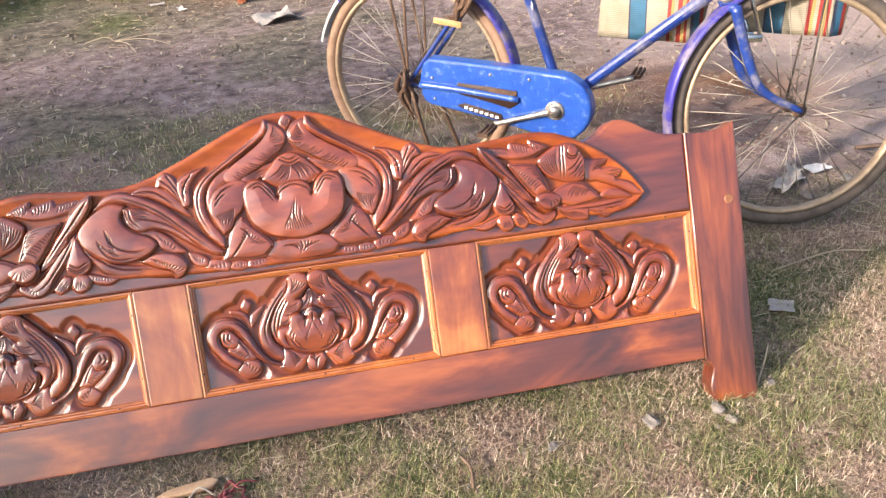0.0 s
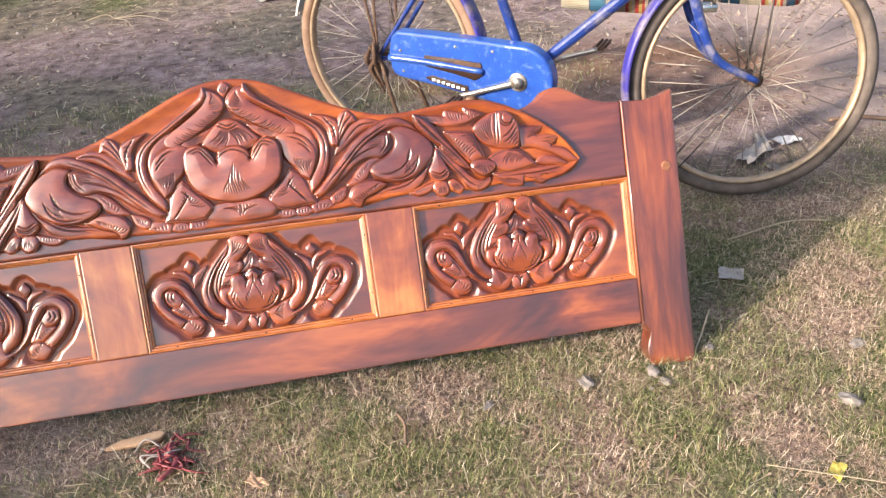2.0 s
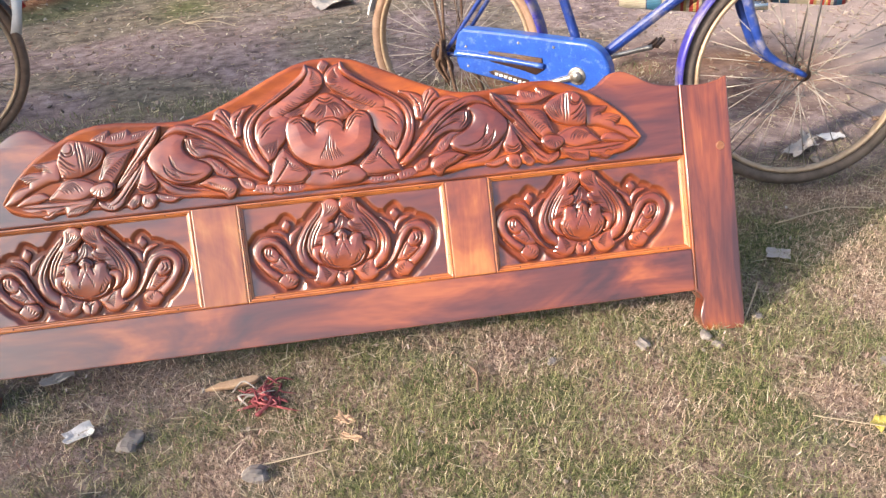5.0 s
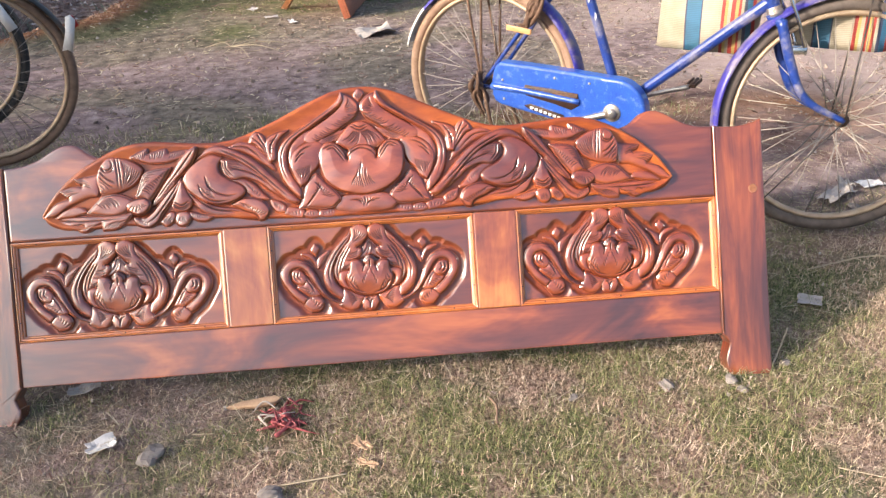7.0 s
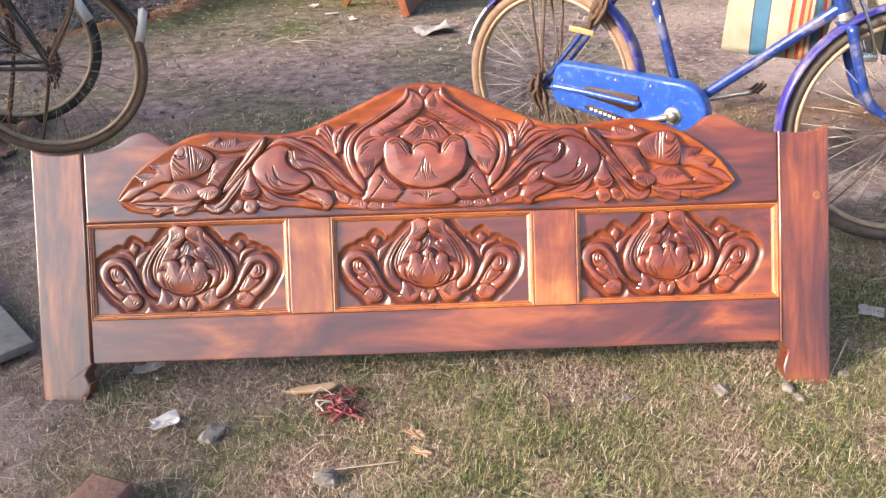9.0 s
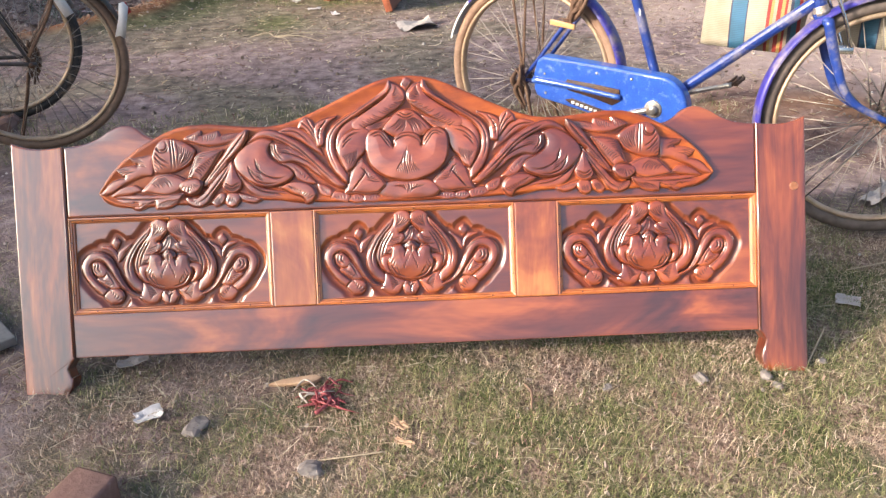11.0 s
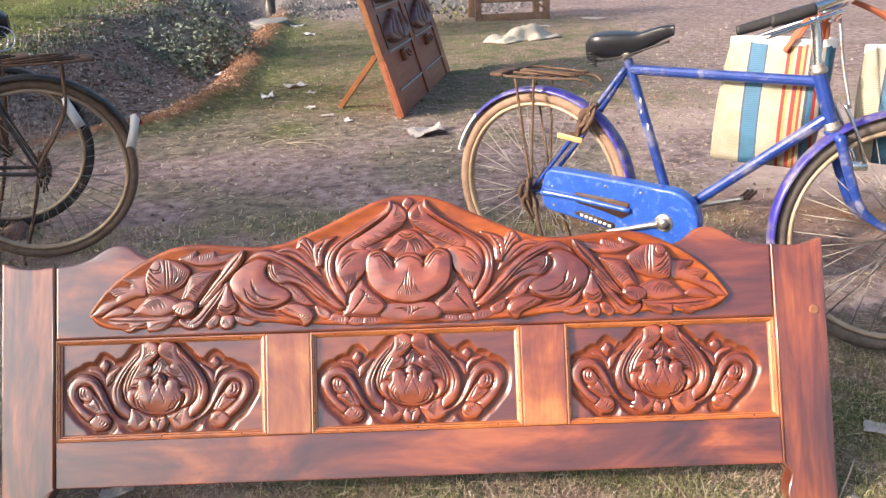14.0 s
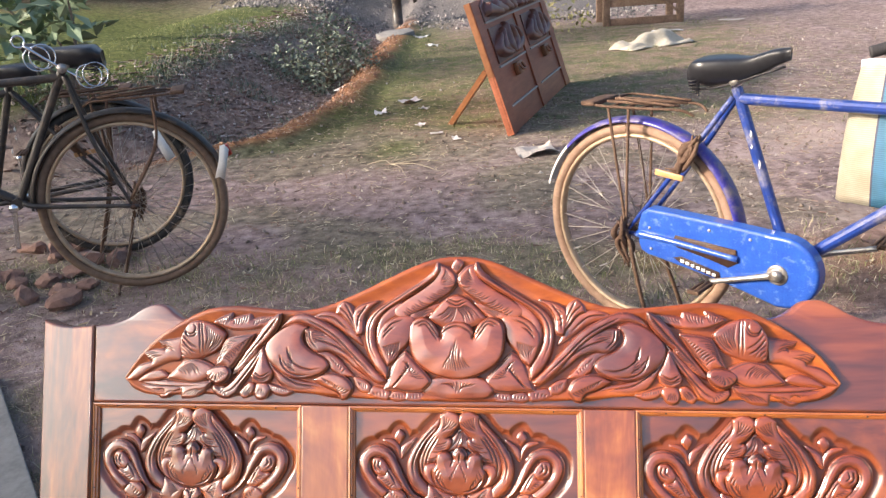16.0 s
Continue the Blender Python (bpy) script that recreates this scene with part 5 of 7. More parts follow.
def wheel(parent, at, R, tyre, tread, rim_m, spoke_m, hub_m):
    w = part("wheel", lathe([(0.0, -0.045), (0.010, -0.045), (0.012, -0.04), (0.019, -0.037), (0.019, -0.030), (0.013, -0.026), (0.013, 0.026), (0.019, 0.030), (0.019, 0.037), (0.012, 0.04), (0.010, 0.045), (0.0, 0.045)], 14, "Y"), hub_m, parent, at=at)
    part("tyre", ring_tube(R - 0.018, 0.019, 0.018), tyre, w)
    part("tread", ring_tube(R - 0.0045, 0.010, 0.0058, 72, 8), tread, w)
    part("rim", ring_tube(R - 0.041, 0.016, 0.0085, 72, 8), rim_m, w)
    me = mesh_data("spoke", *tube([(0, 0, 0), (1, 0, 0)], 0.0013, 5), spoke_m)
    Rr = R - 0.045
    for i in range(36):
        side = 1 if i % 2 else -1
        a = 2 * math.pi * i / 36
        b = a + (1.15 if (i // 2) % 2 else -1.15)
        p0 = Vector((0.018 * math.cos(b), side * 0.033, 0.018 * math.sin(b)))
        p1 = Vector((Rr * math.cos(a), side * 0.004, Rr * math.sin(a)))
        d = p1 - p0
        shared("spoke", me, w, Matrix.Translation(p0) @ d.to_track_quat("X", "Z").to_matrix().to_4x4() @ Matrix.Diagonal((d.length, 1, 1, 1)))
    part("valve", tube([(Rr * math.cos(3.6), 0, Rr * math.sin(3.6)), ((Rr - 0.04) * math.cos(3.6), 0, (Rr - 0.04) * math.sin(3.6))], 0.0035, 6), steel_dull, w)
    return w


def saddle_shape(x0, x1, z, tilt):
    """A sprung bicycle saddle: broad at the back and narrow at the nose."""
    n, m = 22, 16
    verts = []
    for i in range(n):
        u = i / (n - 1)
        x = x0 + (x1 - x0) * u
        hw = float(np.interp(u, [0, 0.06, 0.2, 0.4, 0.6, 0.8, 0.95, 1.0], [0.044, 0.066, 0.074, 0.058, 0.034, 0.025, 0.020, 0.006]))
        top = z + tilt * u + float(np.interp(u, [0, 0.1, 0.3, 0.6, 0.85, 1.0], [-0.012, 0.008, 0.004, -0.008, 0.004, 0.002]))
        dep = float(np.interp(u, [0, 0.2, 0.5, 0.8, 1.0], [0.055, 0.072, 0.060, 0.040, 0.022]))
        for j in range(m):
            a = 2 * math.pi * j / m
            c, s = math.cos(a), math.sin(a)
            verts.append((x, hw * (abs(c) ** 0.8) * np.sign(c), top + (0.010 * s if s > 0 else dep * s)))
    f = grid_faces(n, m, True)
    f += [tuple(range(m)), tuple((n - 1) * m + j for j in range(m))[::-1]]
    return verts, f


def bicycle(label, at, frame_m, fork_m, guard_m, tyre, tread, rim_m, steer, R=0.332, full=True, group="", guard_tip=None, chain_m=None, tall=False):
    b = thing("bicycle", label, "bicycle", at, group)
    RH, BB, SC = (0.0, 0.345), (0.478, 0.315), (0.311, 0.776)
    HT, HB, FH = (0.852, 0.785), (0.901, 0.645), (1.116, 0.345)
    if tall:
        SC, HT, HB, BB = (0.150, 0.858), (0.862, 0.872), (0.905, 0.745), (0.405, 0.405)
    fr = part("frame", join(tube([(SC[0], 0, SC[1] - 0.012), (HT[0] + 0.008, 0, HT[1] - 0.028)], 0.0150, 12), tube([(HB[0] - 0.006, 0, HB[1] + 0.022), (BB[0], 0, BB[1])], 0.0165, 12),
                            tube([(BB[0], 0, BB[1]), (SC[0] - 0.004, 0, SC[1] + 0.016)], 0.0150, 12), tube([(HT[0], 0, HT[1]), (HB[0], 0, HB[1])], 0.0190, 12),
                            tube([(BB[0], -0.034, BB[1]), (BB[0], 0.034, BB[1])], 0.022, 12)), frame_m, b, "tubular steel frame")
    shade_flat_by_angle(fr, 50)
    for s in (-1, 1):
        part("seat_stay", tube([(SC[0] - 0.006, s * 0.016, SC[1] - 0.006), (SC[0] * 0.6, s * 0.040, 0.600), (RH[0] + 0.004, s * 0.058, RH[1] + 0.012)], [0.0085, 0.0085, 0.0065], 8), frame_m, fr)
        part("chain_stay", tube([(BB[0] - 0.02, s * 0.028, BB[1]), (0.32, s * 0.040, BB[1] * 0.7 + RH[1] * 0.3 - (0 if tall else 0.002)), (RH[0] - 0.02, s * 0.058, RH[1])], [0.010, 0.010, 0.007], 8), frame_m, fr)
        part("axle_nut", lathe([(0, 0.0), (0.009, 0.0), (0.009, 0.010), (0.005, 0.011), (0.005, 0.02), (0, 0.02)], 6, "Y"), rusty, fr, at=pose(RH[0], s * 0.058 + (0 if s > 0 else -0.02), RH[1]))
    for x, z, a, q in ((HT[0], HT[1] + 0.006, 20, 0.022), (HB[0] + 0.003, HB[1] - 0.006, 20, 0.023)):
        part("headset", lathe([(0.016, -0.016), (q, -0.012), (q, -0.002), (q - 0.004, 0.002), (q - 0.002, 0.010), (0.016, 0.014)], 16), steel_dull, fr, "worn steel bearing cup", at=pose(x, 0, z, 0, -a, 0))
    wheel(b, pose(RH[0], 0, RH[1]), R, tyre, tread, rim_m, spoke_m=spoke_metal, hub_m=rusty)
    g = part("mudguard", guard_band(R + 0.018, (4, 136)), guard_m, b, at=pose(RH[0], 0, RH[1]))
    g.data.materials.append(guard_tip or guard_m)
    part("guard_tip", guard_band(R + 0.0195, (136, 162), 0.0315), guard_tip or guard_m, g, "white painted tail")
    # saddle
    s = part("saddle", saddle_shape(0.184, 0.448, 0.852, 0.036), seat_black, b, "black moulded saddle", at=pose(-0.185, 0, 0.076) if tall else None)
    part("seat_post", tube([(SC[0] - 0.002, 0, SC[1] + 0.01), (SC[0] - 0.014, 0, SC[1] + 0.052)], 0.0125, 10), chrome, b)
    part("clamp", lathe([(0, -0.03), (0.011, -0.03), (0.014, -0.024), (0.014, 0.024), (0.011, 0.03), (0, 0.03)], 12, "Y"), steel_dull, s, at=pose(0.309, 0, 0.814))
    for q in (-1, 1):
        part("saddle_rail", tube([(0.196, q * 0.055, 0.790), (0.28, q * 0.026, 0.800), (0.43, q * 0.010, 0.850)], 0.0035, 6), grip_black, s)
        v = []
        for i in range(60):
            a = 2 * math.pi * i / 12
            v.append((0.212 + 0.014 * math.cos(a), q * 0.056 + 0.014 * math.sin(a), 0.778 + 0.042 * i / 60))
        part("spring", tube(v, 0.0022, 5, n=90), grip_black, s)
    # rack
    rk = part("rack", tube([(0.205, -0.037, 0.716), (0.165, -0.050, 0.732), (0.06, -0.062, 0.732), (-0.10, -0.062, 0.732), (-0.116, 0.0, 0.732), (-0.10, 0.062, 0.732), (0.06, 0.062, 0.732), (0.165, 0.050, 0.732), (0.205, 0.037, 0.716)], 0.0045, 6, n=60), rusty, b, "rusty carrier rack", at=pose(-0.105, 0, 0.022) if tall else None)
    for x in (-0.05, 0.0, 0.05, 0.10):
        part("rack_bar", tube([(x, -0.062, 0.732), (x, 0.062, 0.732)], 0.0038, 6), rusty, rk)
    for y in (-0.022, 0.022):
        part("rack_bar", tube([(-0.09, y, 0.738), (0.15, y, 0.738)], 0.0048, 6), rusty, rk)
    part("rack_end", box(-0.158, -0.108, -0.066, 0.066, 0.728, 0.742, 0.005), rusty, rk)
    part("clip", tube([(0.15, -0.045, 0.742), (-0.02, -0.04, 0.752), (-0.05, 0.0, 0.753), (-0.02, 0.04, 0.752), (0.15, 0.045, 0.742)], 0.004, 6), rusty, rk)
    for q in (-1, 1):
        for dx in (-0.03,) if tall else (-0.05, 0.02):
            part("rack_strut", tube([(dx - 0.01, q * 0.063, 0.728), (dx * 0.5 - 0.005, q * 0.066, 0.55), (RH[0] + (0.105 if tall else 0), q * 0.066, RH[1] + 0.01)], 0.0045, 6, flat=1.7), rusty, rk)
        if tall and q > 0:
            continue
        part("stand_leg", tube([(RH[0] + 0.01, q * 0.07, RH[1] - 0.005), (0.05, q * 0.085, 0.20), (0.115, q * 0.10, 0.012)], 0.007, 6), rusty, b, "rusty stand leg")
    part("stand_bar", tube([(0.115, -0.10, 0.012), (0.125, 0.0, 0.008), (0.115, 0.10, 0.012)], 0.006, 6), rusty, b)
    # cranks and pedals
    for q, (px, pz) in ((-1, (0.390, 0.560)), (1, (0.424, 0.252))) if tall else ((-1, (0.293, 0.258)), (1, (0.663, 0.372))):
        c = part("crank", join(tube([(BB[0], q * 0.082, BB[1]), ((BB[0] + px) / 2, q * 0.088, (BB[1] + pz) / 2), (px, q * 0.092, pz)], [0.011, 0.0075, 0.0085], 8), moved(lathe([(0, -0.014), (0.016, -0.014), (0.016, 0.014), (0, 0.014)], 14, "Y"), pose(BB[0], q * 0.082, BB[1]))), chrome if tall else steel_dull, b, "worn chrome crank")
        if tall and q > 0:
            continue
        part("pedal", join(moved(box(-0.016, -0.009, -0.040, 0.040, -0.006, 0.006, 0.003), pose(px, q * 0.145, pz)), moved(box(0.009, 0.016, -0.040, 0.040, -0.006, 0.006, 0.003), pose(px, q * 0.145, pz)), moved(box(-0.018, 0.018, -0.044, -0.038, -0.006, 0.006, 0.002), pose(px, q * 0.145, pz)), tube([(px, q * 0.09, pz), (px, q * 0.185, pz)], 0.006, 8)), rusty, c, "worn rusty pedal")
    if chain_m:
        out = [(0.066, 0.395), (0.078, 0.440), (0.100, 0.458), (0.20, 0.456), (0.34, 0.450), (0.46, 0.443), (0.515, 0.441)]
        out += [(0.503 + 0.103 * math.cos(radians(a)), 0.340 + 0.102 * math.sin(radians(a))) for a in range(75, -105, -12)]
        out += [(0.40, 0.262), (0.30, 0.282), (0.20, 0.297), (0.10, 0.312), (0.078, 0.322), (0.068, 0.345)]
        cc = part("chain_case", moved(slab([(x, z) for x, z in out], -0.02, 0.022, 0.010, 4), pose(0, -0.055, 0, 90)), chain_m, b, "bright blue chain case with chipped paint", at=pose(-0.021, 0, -0.020))
        shade_flat_by_angle(cc, 55)
        yy = -0.0785
        # no hole is cut: a dark plate stands for the slot's shaded inside
        part("slot", slab([(0.185, 0.372), (0.195, 0.392), (0.30, 0.388), (0.382, 0.382), (0.388, 0.345), (0.36, 0.326), (0.30, 0.340), (0.20, 0.356)], 0, 0.0016, 0.0006, 1), nail_dark, cc, "dark plate in place of the open chain slot", at=pose(0, yy + 0.0005, 0, 90))
        part("slot_bar", tube([(0.07, yy - 0.001, 0.376), (0.20, yy - 0.004, 0.372), (0.388, yy - 0.003, 0.357)], [0.012, 0.010, 0.009], 10), chain_m, cc)
        part("chain", box(0.295, 0.382, yy - 0.004, yy - 0.001, 0.368, 0.383, 0.001), rusty, cc)
        part("badge", slab([(0.190, 0.322), (0.215, 0.330), (0.335, 0.306), (0.338, 0.290), (0.325, 0.286), (0.21, 0.311)], 0, 0.0012, 0.0004, 1), nail_dark, cc, "dark maker's badge", at=pose(0, yy, 0, 90))
        for i in range(7):
            x = 0.214 + i * 0.0165
            part("badge_mark", box(x, x + 0.0115, -0.0045, 0.0045, 0, 0.001, 0.0003), white_paint, cc, at=pose(0, yy - 0.0015, 0.3665 - 0.0) @ pose(0, 0, 0, 90) @ pose(0, -0.005 - 0.21 * x, 0))
        part("chainwheel_cap", lathe([(0, 0.010), (0.012, 0.010), (0.015, 0.005), (0.022, 0.004), (0.026, 0.005), (0.029, 0.0)], 24), steel_dull, cc, "chrome crank boss", at=pose(0.498, yy, 0.334, 90))
        for x, z in ((0.11, 0.40), (0.115, 0.335), (0.30, 0.425), (0.42, 0.42)):
            part("screw", lathe([(0, 0.003), (0.004, 0.002), (0.005, 0)], 8), steel_dull, cc, at=pose(x, yy, z, 90))
    if full:
        axis = Vector((HB[0] - HT[0], 0, HB[1] - HT[1])).normalized()
        turn = Matrix.Translation((HT[0], 0, HT[1])) @ Matrix.Rotation(radians(-steer), 4, axis) @ Matrix.Translation((-HT[0], 0, -HT[1]))
        fk = part("fork", join(tube([(HB[0], 0, HB[1] - 0.01), (0.915, 0, 0.612)], 0.021, 12), tube([(0.915, -0.045, 0.610), (0.915, 0.045, 0.610)], 0.013, 10)), fork_m, b, "curved steel fork", at=turn)
        for q in (-1, 1):
            part("fork_blade", tube([(0.915, q * 0.042, 0.616), (0.952, q * 0.046, 0.505), (1.005, q * 0.050, 0.405), (FH[0], q * 0.052, FH[1])], [0.0145, 0.0135, 0.011, 0.008], 10), fork_m, fk)
            part("guard_stay", tube([(FH[0], q * 0.056, FH[1]), (FH[0] - 0.21, q * 0.036, FH[1] - 0.265)], 0.0022, 5), bike_black, fk)
            part("guard_stay", tube([(FH[0], q * 0.056, FH[1]), (FH[0] + 0.03, q * 0.036, FH[1] + 0.345)], 0.0028, 5), bike_black, fk)
            part("brake_arm", tube([(0.915, q * 0.05, 0.70), (0.955, q * 0.052, 0.62), (0.985, q * 0.042, 0.545)], 0.005, 6), chrome, fk, "bright brake stirrup")
            part("brake_block", box(0.955, 0.995, q * 0.032 - 0.008, q * 0.032 + 0.008, 0.525, 0.545, 0.003), chrome, fk)
        wheel(fk, pose(FH[0], 0, FH[1]), R, dusty_rubber, dusty_rubber, rim_m, spoke_metal, rusty)
        part("mudguard", guard_band(R + 0.018, (72, 214)), guard_m, fk, at=pose(FH[0], 0, FH[1]))
        part("stem", tube([(HT[0], 0, HT[1]), (0.838, 0, 0.875), (0.826, 0, 0.925)], [0.013, 0.013, 0.015], 10), chrome, fk, "chrome handlebar stem")
        hb = part("handlebar", tube([(0.69, -0.245, 0.904), (0.74, -0.245, 0.920), (0.83, -0.215, 0.955), (0.875, -0.13, 0.962), (0.850, -0.03, 0.940), (0.850, 0.03, 0.940), (0.875, 0.13, 0.962), (0.83, 0.215, 0.955), (0.74, 0.245, 0.920), (0.69, 0.245, 0.904)], 0.0112, 10, n=70), chrome, fk, "swept chrome handlebar")
        for q in (-1, 1):
            part("grip", tube([(0.672, q * 0.245, 0.899), (0.72, q * 0.245, 0.913), (0.768, q * 0.240, 0.929)], [0.0155, 0.0165, 0.0155], 12), grip_black, hb, "black rubber grip")
            part("brake_lever", tube([(0.67, q * 0.215, 0.862), (0.76, q * 0.20, 0.895), (0.86, q * 0.13, 0.93), (0.875, q * 0.02, 0.915)], 0.0052, 7), chrome, hb, "chrome rod brake lever")
        part("brake_rod", tube([(0.885, -0.02, 0.92), (0.905, -0.03, 0.80), (0.930, -0.045, 0.69)], 0.004, 6), steel_dull, fk)
        lamp = part("headlamp", moved(lathe([(0, -0.040), (0.015, -0.037), (0.026, -0.016), (0.030, 0.010), (0.033, 0.015), (0.030, 0.018), (0, 0.020)], 18, "X"), pose(0.895, 0, 0.995)), steel_dull, fk, "dented chrome headlamp")
        part("lamp_bracket", tube([(0.852, 0, 0.945), (0.880, 0, 0.975)], 0.006, 6), steel_dull, lamp)
        for nm, owner, lab, pts, r in (("rag_strip", fr, "brown rag strip tied round the stay", [(0.213, -0.046, 0.652), (0.190, -0.058, 0.612), (0.172, -0.052, 0.570), (0.150, -0.050, 0.548)], 0.011),
                                       ("hub_fitting", b, "rusty clotted hub fittings", [(-0.012, -0.075, 0.385), (0.006, -0.085, 0.345), (-0.006, -0.080, 0.305), (0.010, -0.075, 0.260)], 0.013)):
            rg = random.Random(nm)
            for _ in range(7):
                part(nm, tube([(x + rg.gauss(0, r), y + rg.gauss(0, r * 0.7), z + rg.gauss(0, r)) for x, y, z in pts], [0.003, 0.008, 0.007, 0.002], 6, n=14, flat=rg.uniform(0.6, 1.8)), rusty, owner, lab)
        part("reflector", box(0.035, 0.125, -0.072, -0.064, 0.540, 0.558, 0.003), amber, b, "amber reflector strip", at=pose(0, 0, 0.012, 0, 7, 0))
        for k, (dz, dx, hh) in enumerate(((0.05, 0.004, 0.010), (0.015, -0.004, 0.006), (-0.03, 0.005, 0.013))):
            part("frame_decal", slab([(-0.003, -hh), (0.002, -hh * 0.3), (0.004, hh * 0.2), (0.001, hh), (-0.001, hh * 0.3), (-0.004, -hh * 0.1)], 0, 0.001, 0.0003, 1), white_paint, fr, "worn pale transfer marks", at=pose(0.372 + dx - dz * 0.33, -0.0165, 0.625 + dz, 90, 0, 0) @ pose(0, 0, 0, 0, 0, 18))
    return b


dusty_rubber = rough_surface("dusty_rubber", [(0.3, (0.060, 0.050, 0.044)), (0.6, (0.15, 0.122, 0.105)), (0.75, (0.27, 0.22, 0.19))], 6, 0.9)
dusty_tyre = rough_surface("dusty_tyre", [(0.3, (0.10, 0.065, 0.045)), (0.6, (0.20, 0.135, 0.095)), (0.75, (0.30, 0.22, 0.16))], 8, 0.9)
BLUE = pose(1.537, 1.258, 0.016, 0, -1.55, -37.42)
bicycle("blue roadster bicycle on its stand with chipped paint and dusty tyres", BLUE, blue_paint, blue_paint, violet_paint, tan_tyre, tan_tyre, rim_dust, 27, guard_tip=white_paint, chain_m=blue_guard)
black = bicycle("dusty black roadster bicycle with a torn white tag", pose(-0.355, 1.617, 0.030, 0, 0, -158.2), bike_black, bike_black, bike_black, dusty_tyre, tan_tyre, rim_dust, 0, R=0.352, group="black bicycles", tall=True)
for x, z in ((0.048, 0.848), (0.026, 0.852), (0.205, 0.925), (0.185, 0.930)):
    part("saddle_coil", ring_tube(0.042, 0.0028, 0.0028, 32, 6), chrome, black, "bright wire coil", at=pose(x, 0.07, z, 8, 0, 14))
part("wire", tube([(0.075, 0.075, 0.842), (0.16, 0.08, 0.910), (0.236, 0.078, 0.972)], 0.005, 6), chrome, black, "bright saddle rod")
part("clamp", lathe([(0, -0.012), (0.016, -0.012), (0.018, 0.0), (0.016, 0.012), (0, 0.012)], 14, "Y"), steel_dull, black, at=pose(0.130, 0.08, 0.885))
part("wire_loop", ring_tube(0.020, 0.0035, 0.0035, 24, 6), chrome, black, "bright wire loop", at=pose(0.250, 0.078, 0.988, 8, 0, 14))
part("tag", slab([(-0.022, -0.06), (0.014, -0.064), (0.018, 0.01), (0.008, 0.058), (-0.014, 0.064), (-0.018, 0.0)], 0, 0.0015, 0.0004, 1), white_paint, black, "torn white tag", at=pose(-0.150, 0.068, 0.570, 90, 0, 0) @ pose(0, 0, 0, 0, 0, -18))
part("tag", slab([(-0.02, -0.07), (0.0, -0.062), (0.018, -0.07), (0.014, 0.0), (0.02, 0.06), (0.004, 0.07), (-0.016, 0.055)], 0, 0.002, 0.0004, 1), white_paint, black, "flaking white patch", at=pose(-0.354, 0.034, 0.468, 90, 0, 0) @ pose(0, 0, 0, 0, 0, 18))
part("tail_lamp", box(-0.012, 0.012, -0.016, 0.016, -0.022, 0.022, 0.006), red_plastic, black, "small dull red tail lamp", at=pose(-0.378, 0, 0.505, 0, 20, 0))
bicycle("black roadster bicycle standing behind another", pose(-0.66, 1.985, 0.02, 0, 0, -155), bike_black, bike_black, bike_black, rubber, rubber, rim_dust, 0, R=0.34, group="black bicycles", full=False)

# ---- shopping bags on the handlebar ----


def stripes(name, first):
    m, n, l, b = material(name)
    v = mapped(n, l)
    sep = n.new("ShaderNodeSeparateXYZ")
    l.new(v, sep.inputs[0])
    cream, blue, red, yel, dark, white = (0.39, 0.36, 0.285), (0.035, 0.14, 0.25), (0.33, 0.035, 0.03), (0.42, 0.32, 0.11), (0.05, 0.06, 0.11), (0.72, 0.69, 0.6)
    st = [(0.0, cream), (0.20, dark), (0.215, blue), (0.36, dark), (0.375, cream), (0.56, red), (0.59, yel), (0.62, cream), (0.65, red), (0.69, yel), (0.72, red), (0.745, cream), (0.77, dark), (0.80, blue), (0.84, red), (0.87, cream), (0.90, blue)]
    mr = n.new("ShaderNodeMapRange")
    mr.inputs[1].default_value, mr.inputs[2].default_value = first, first + 0.29
    l.new(sep.outputs[0], mr.inputs[0])
    r = ramp(n, st, "CONSTANT")
    l.new(mr.outputs[0], r.inputs[0])
    weave = n.new("ShaderNodeTexWave")
    weave.inputs["Scale"].default_value = 60
    weave.inputs["Distortion"].default_value = 1.0
    weave.bands_direction = "Z"
    l.new(v, weave.inputs["Vector"])
    c = ramp(n, [(0.2, (0.80, 0.78, 0.76)), (0.7, (1, 1, 1))])
    l.new(weave.outputs[1], c.inputs[0])
    stain = noise_tex(n, l, v, 8, 5, 0.6)
    q = ramp(n, [(0.35, (0.78, 0.72, 0.64)), (0.6, (1, 1, 1))])
    l.new(stain.outputs[0], q.inputs[0])
    col = mix(n, l, 1.0, mix(n, l, 1.0, r.outputs[0], c.outputs[0], "MULTIPLY"), q.outputs[0], "MULTIPLY")
    l.new(col, b.inputs["Base Color"])
    b.inputs["Roughness"].default_value = 0.6
    bump(n, l, b, weave.outputs[1], 0.3, 0.002)
    return m


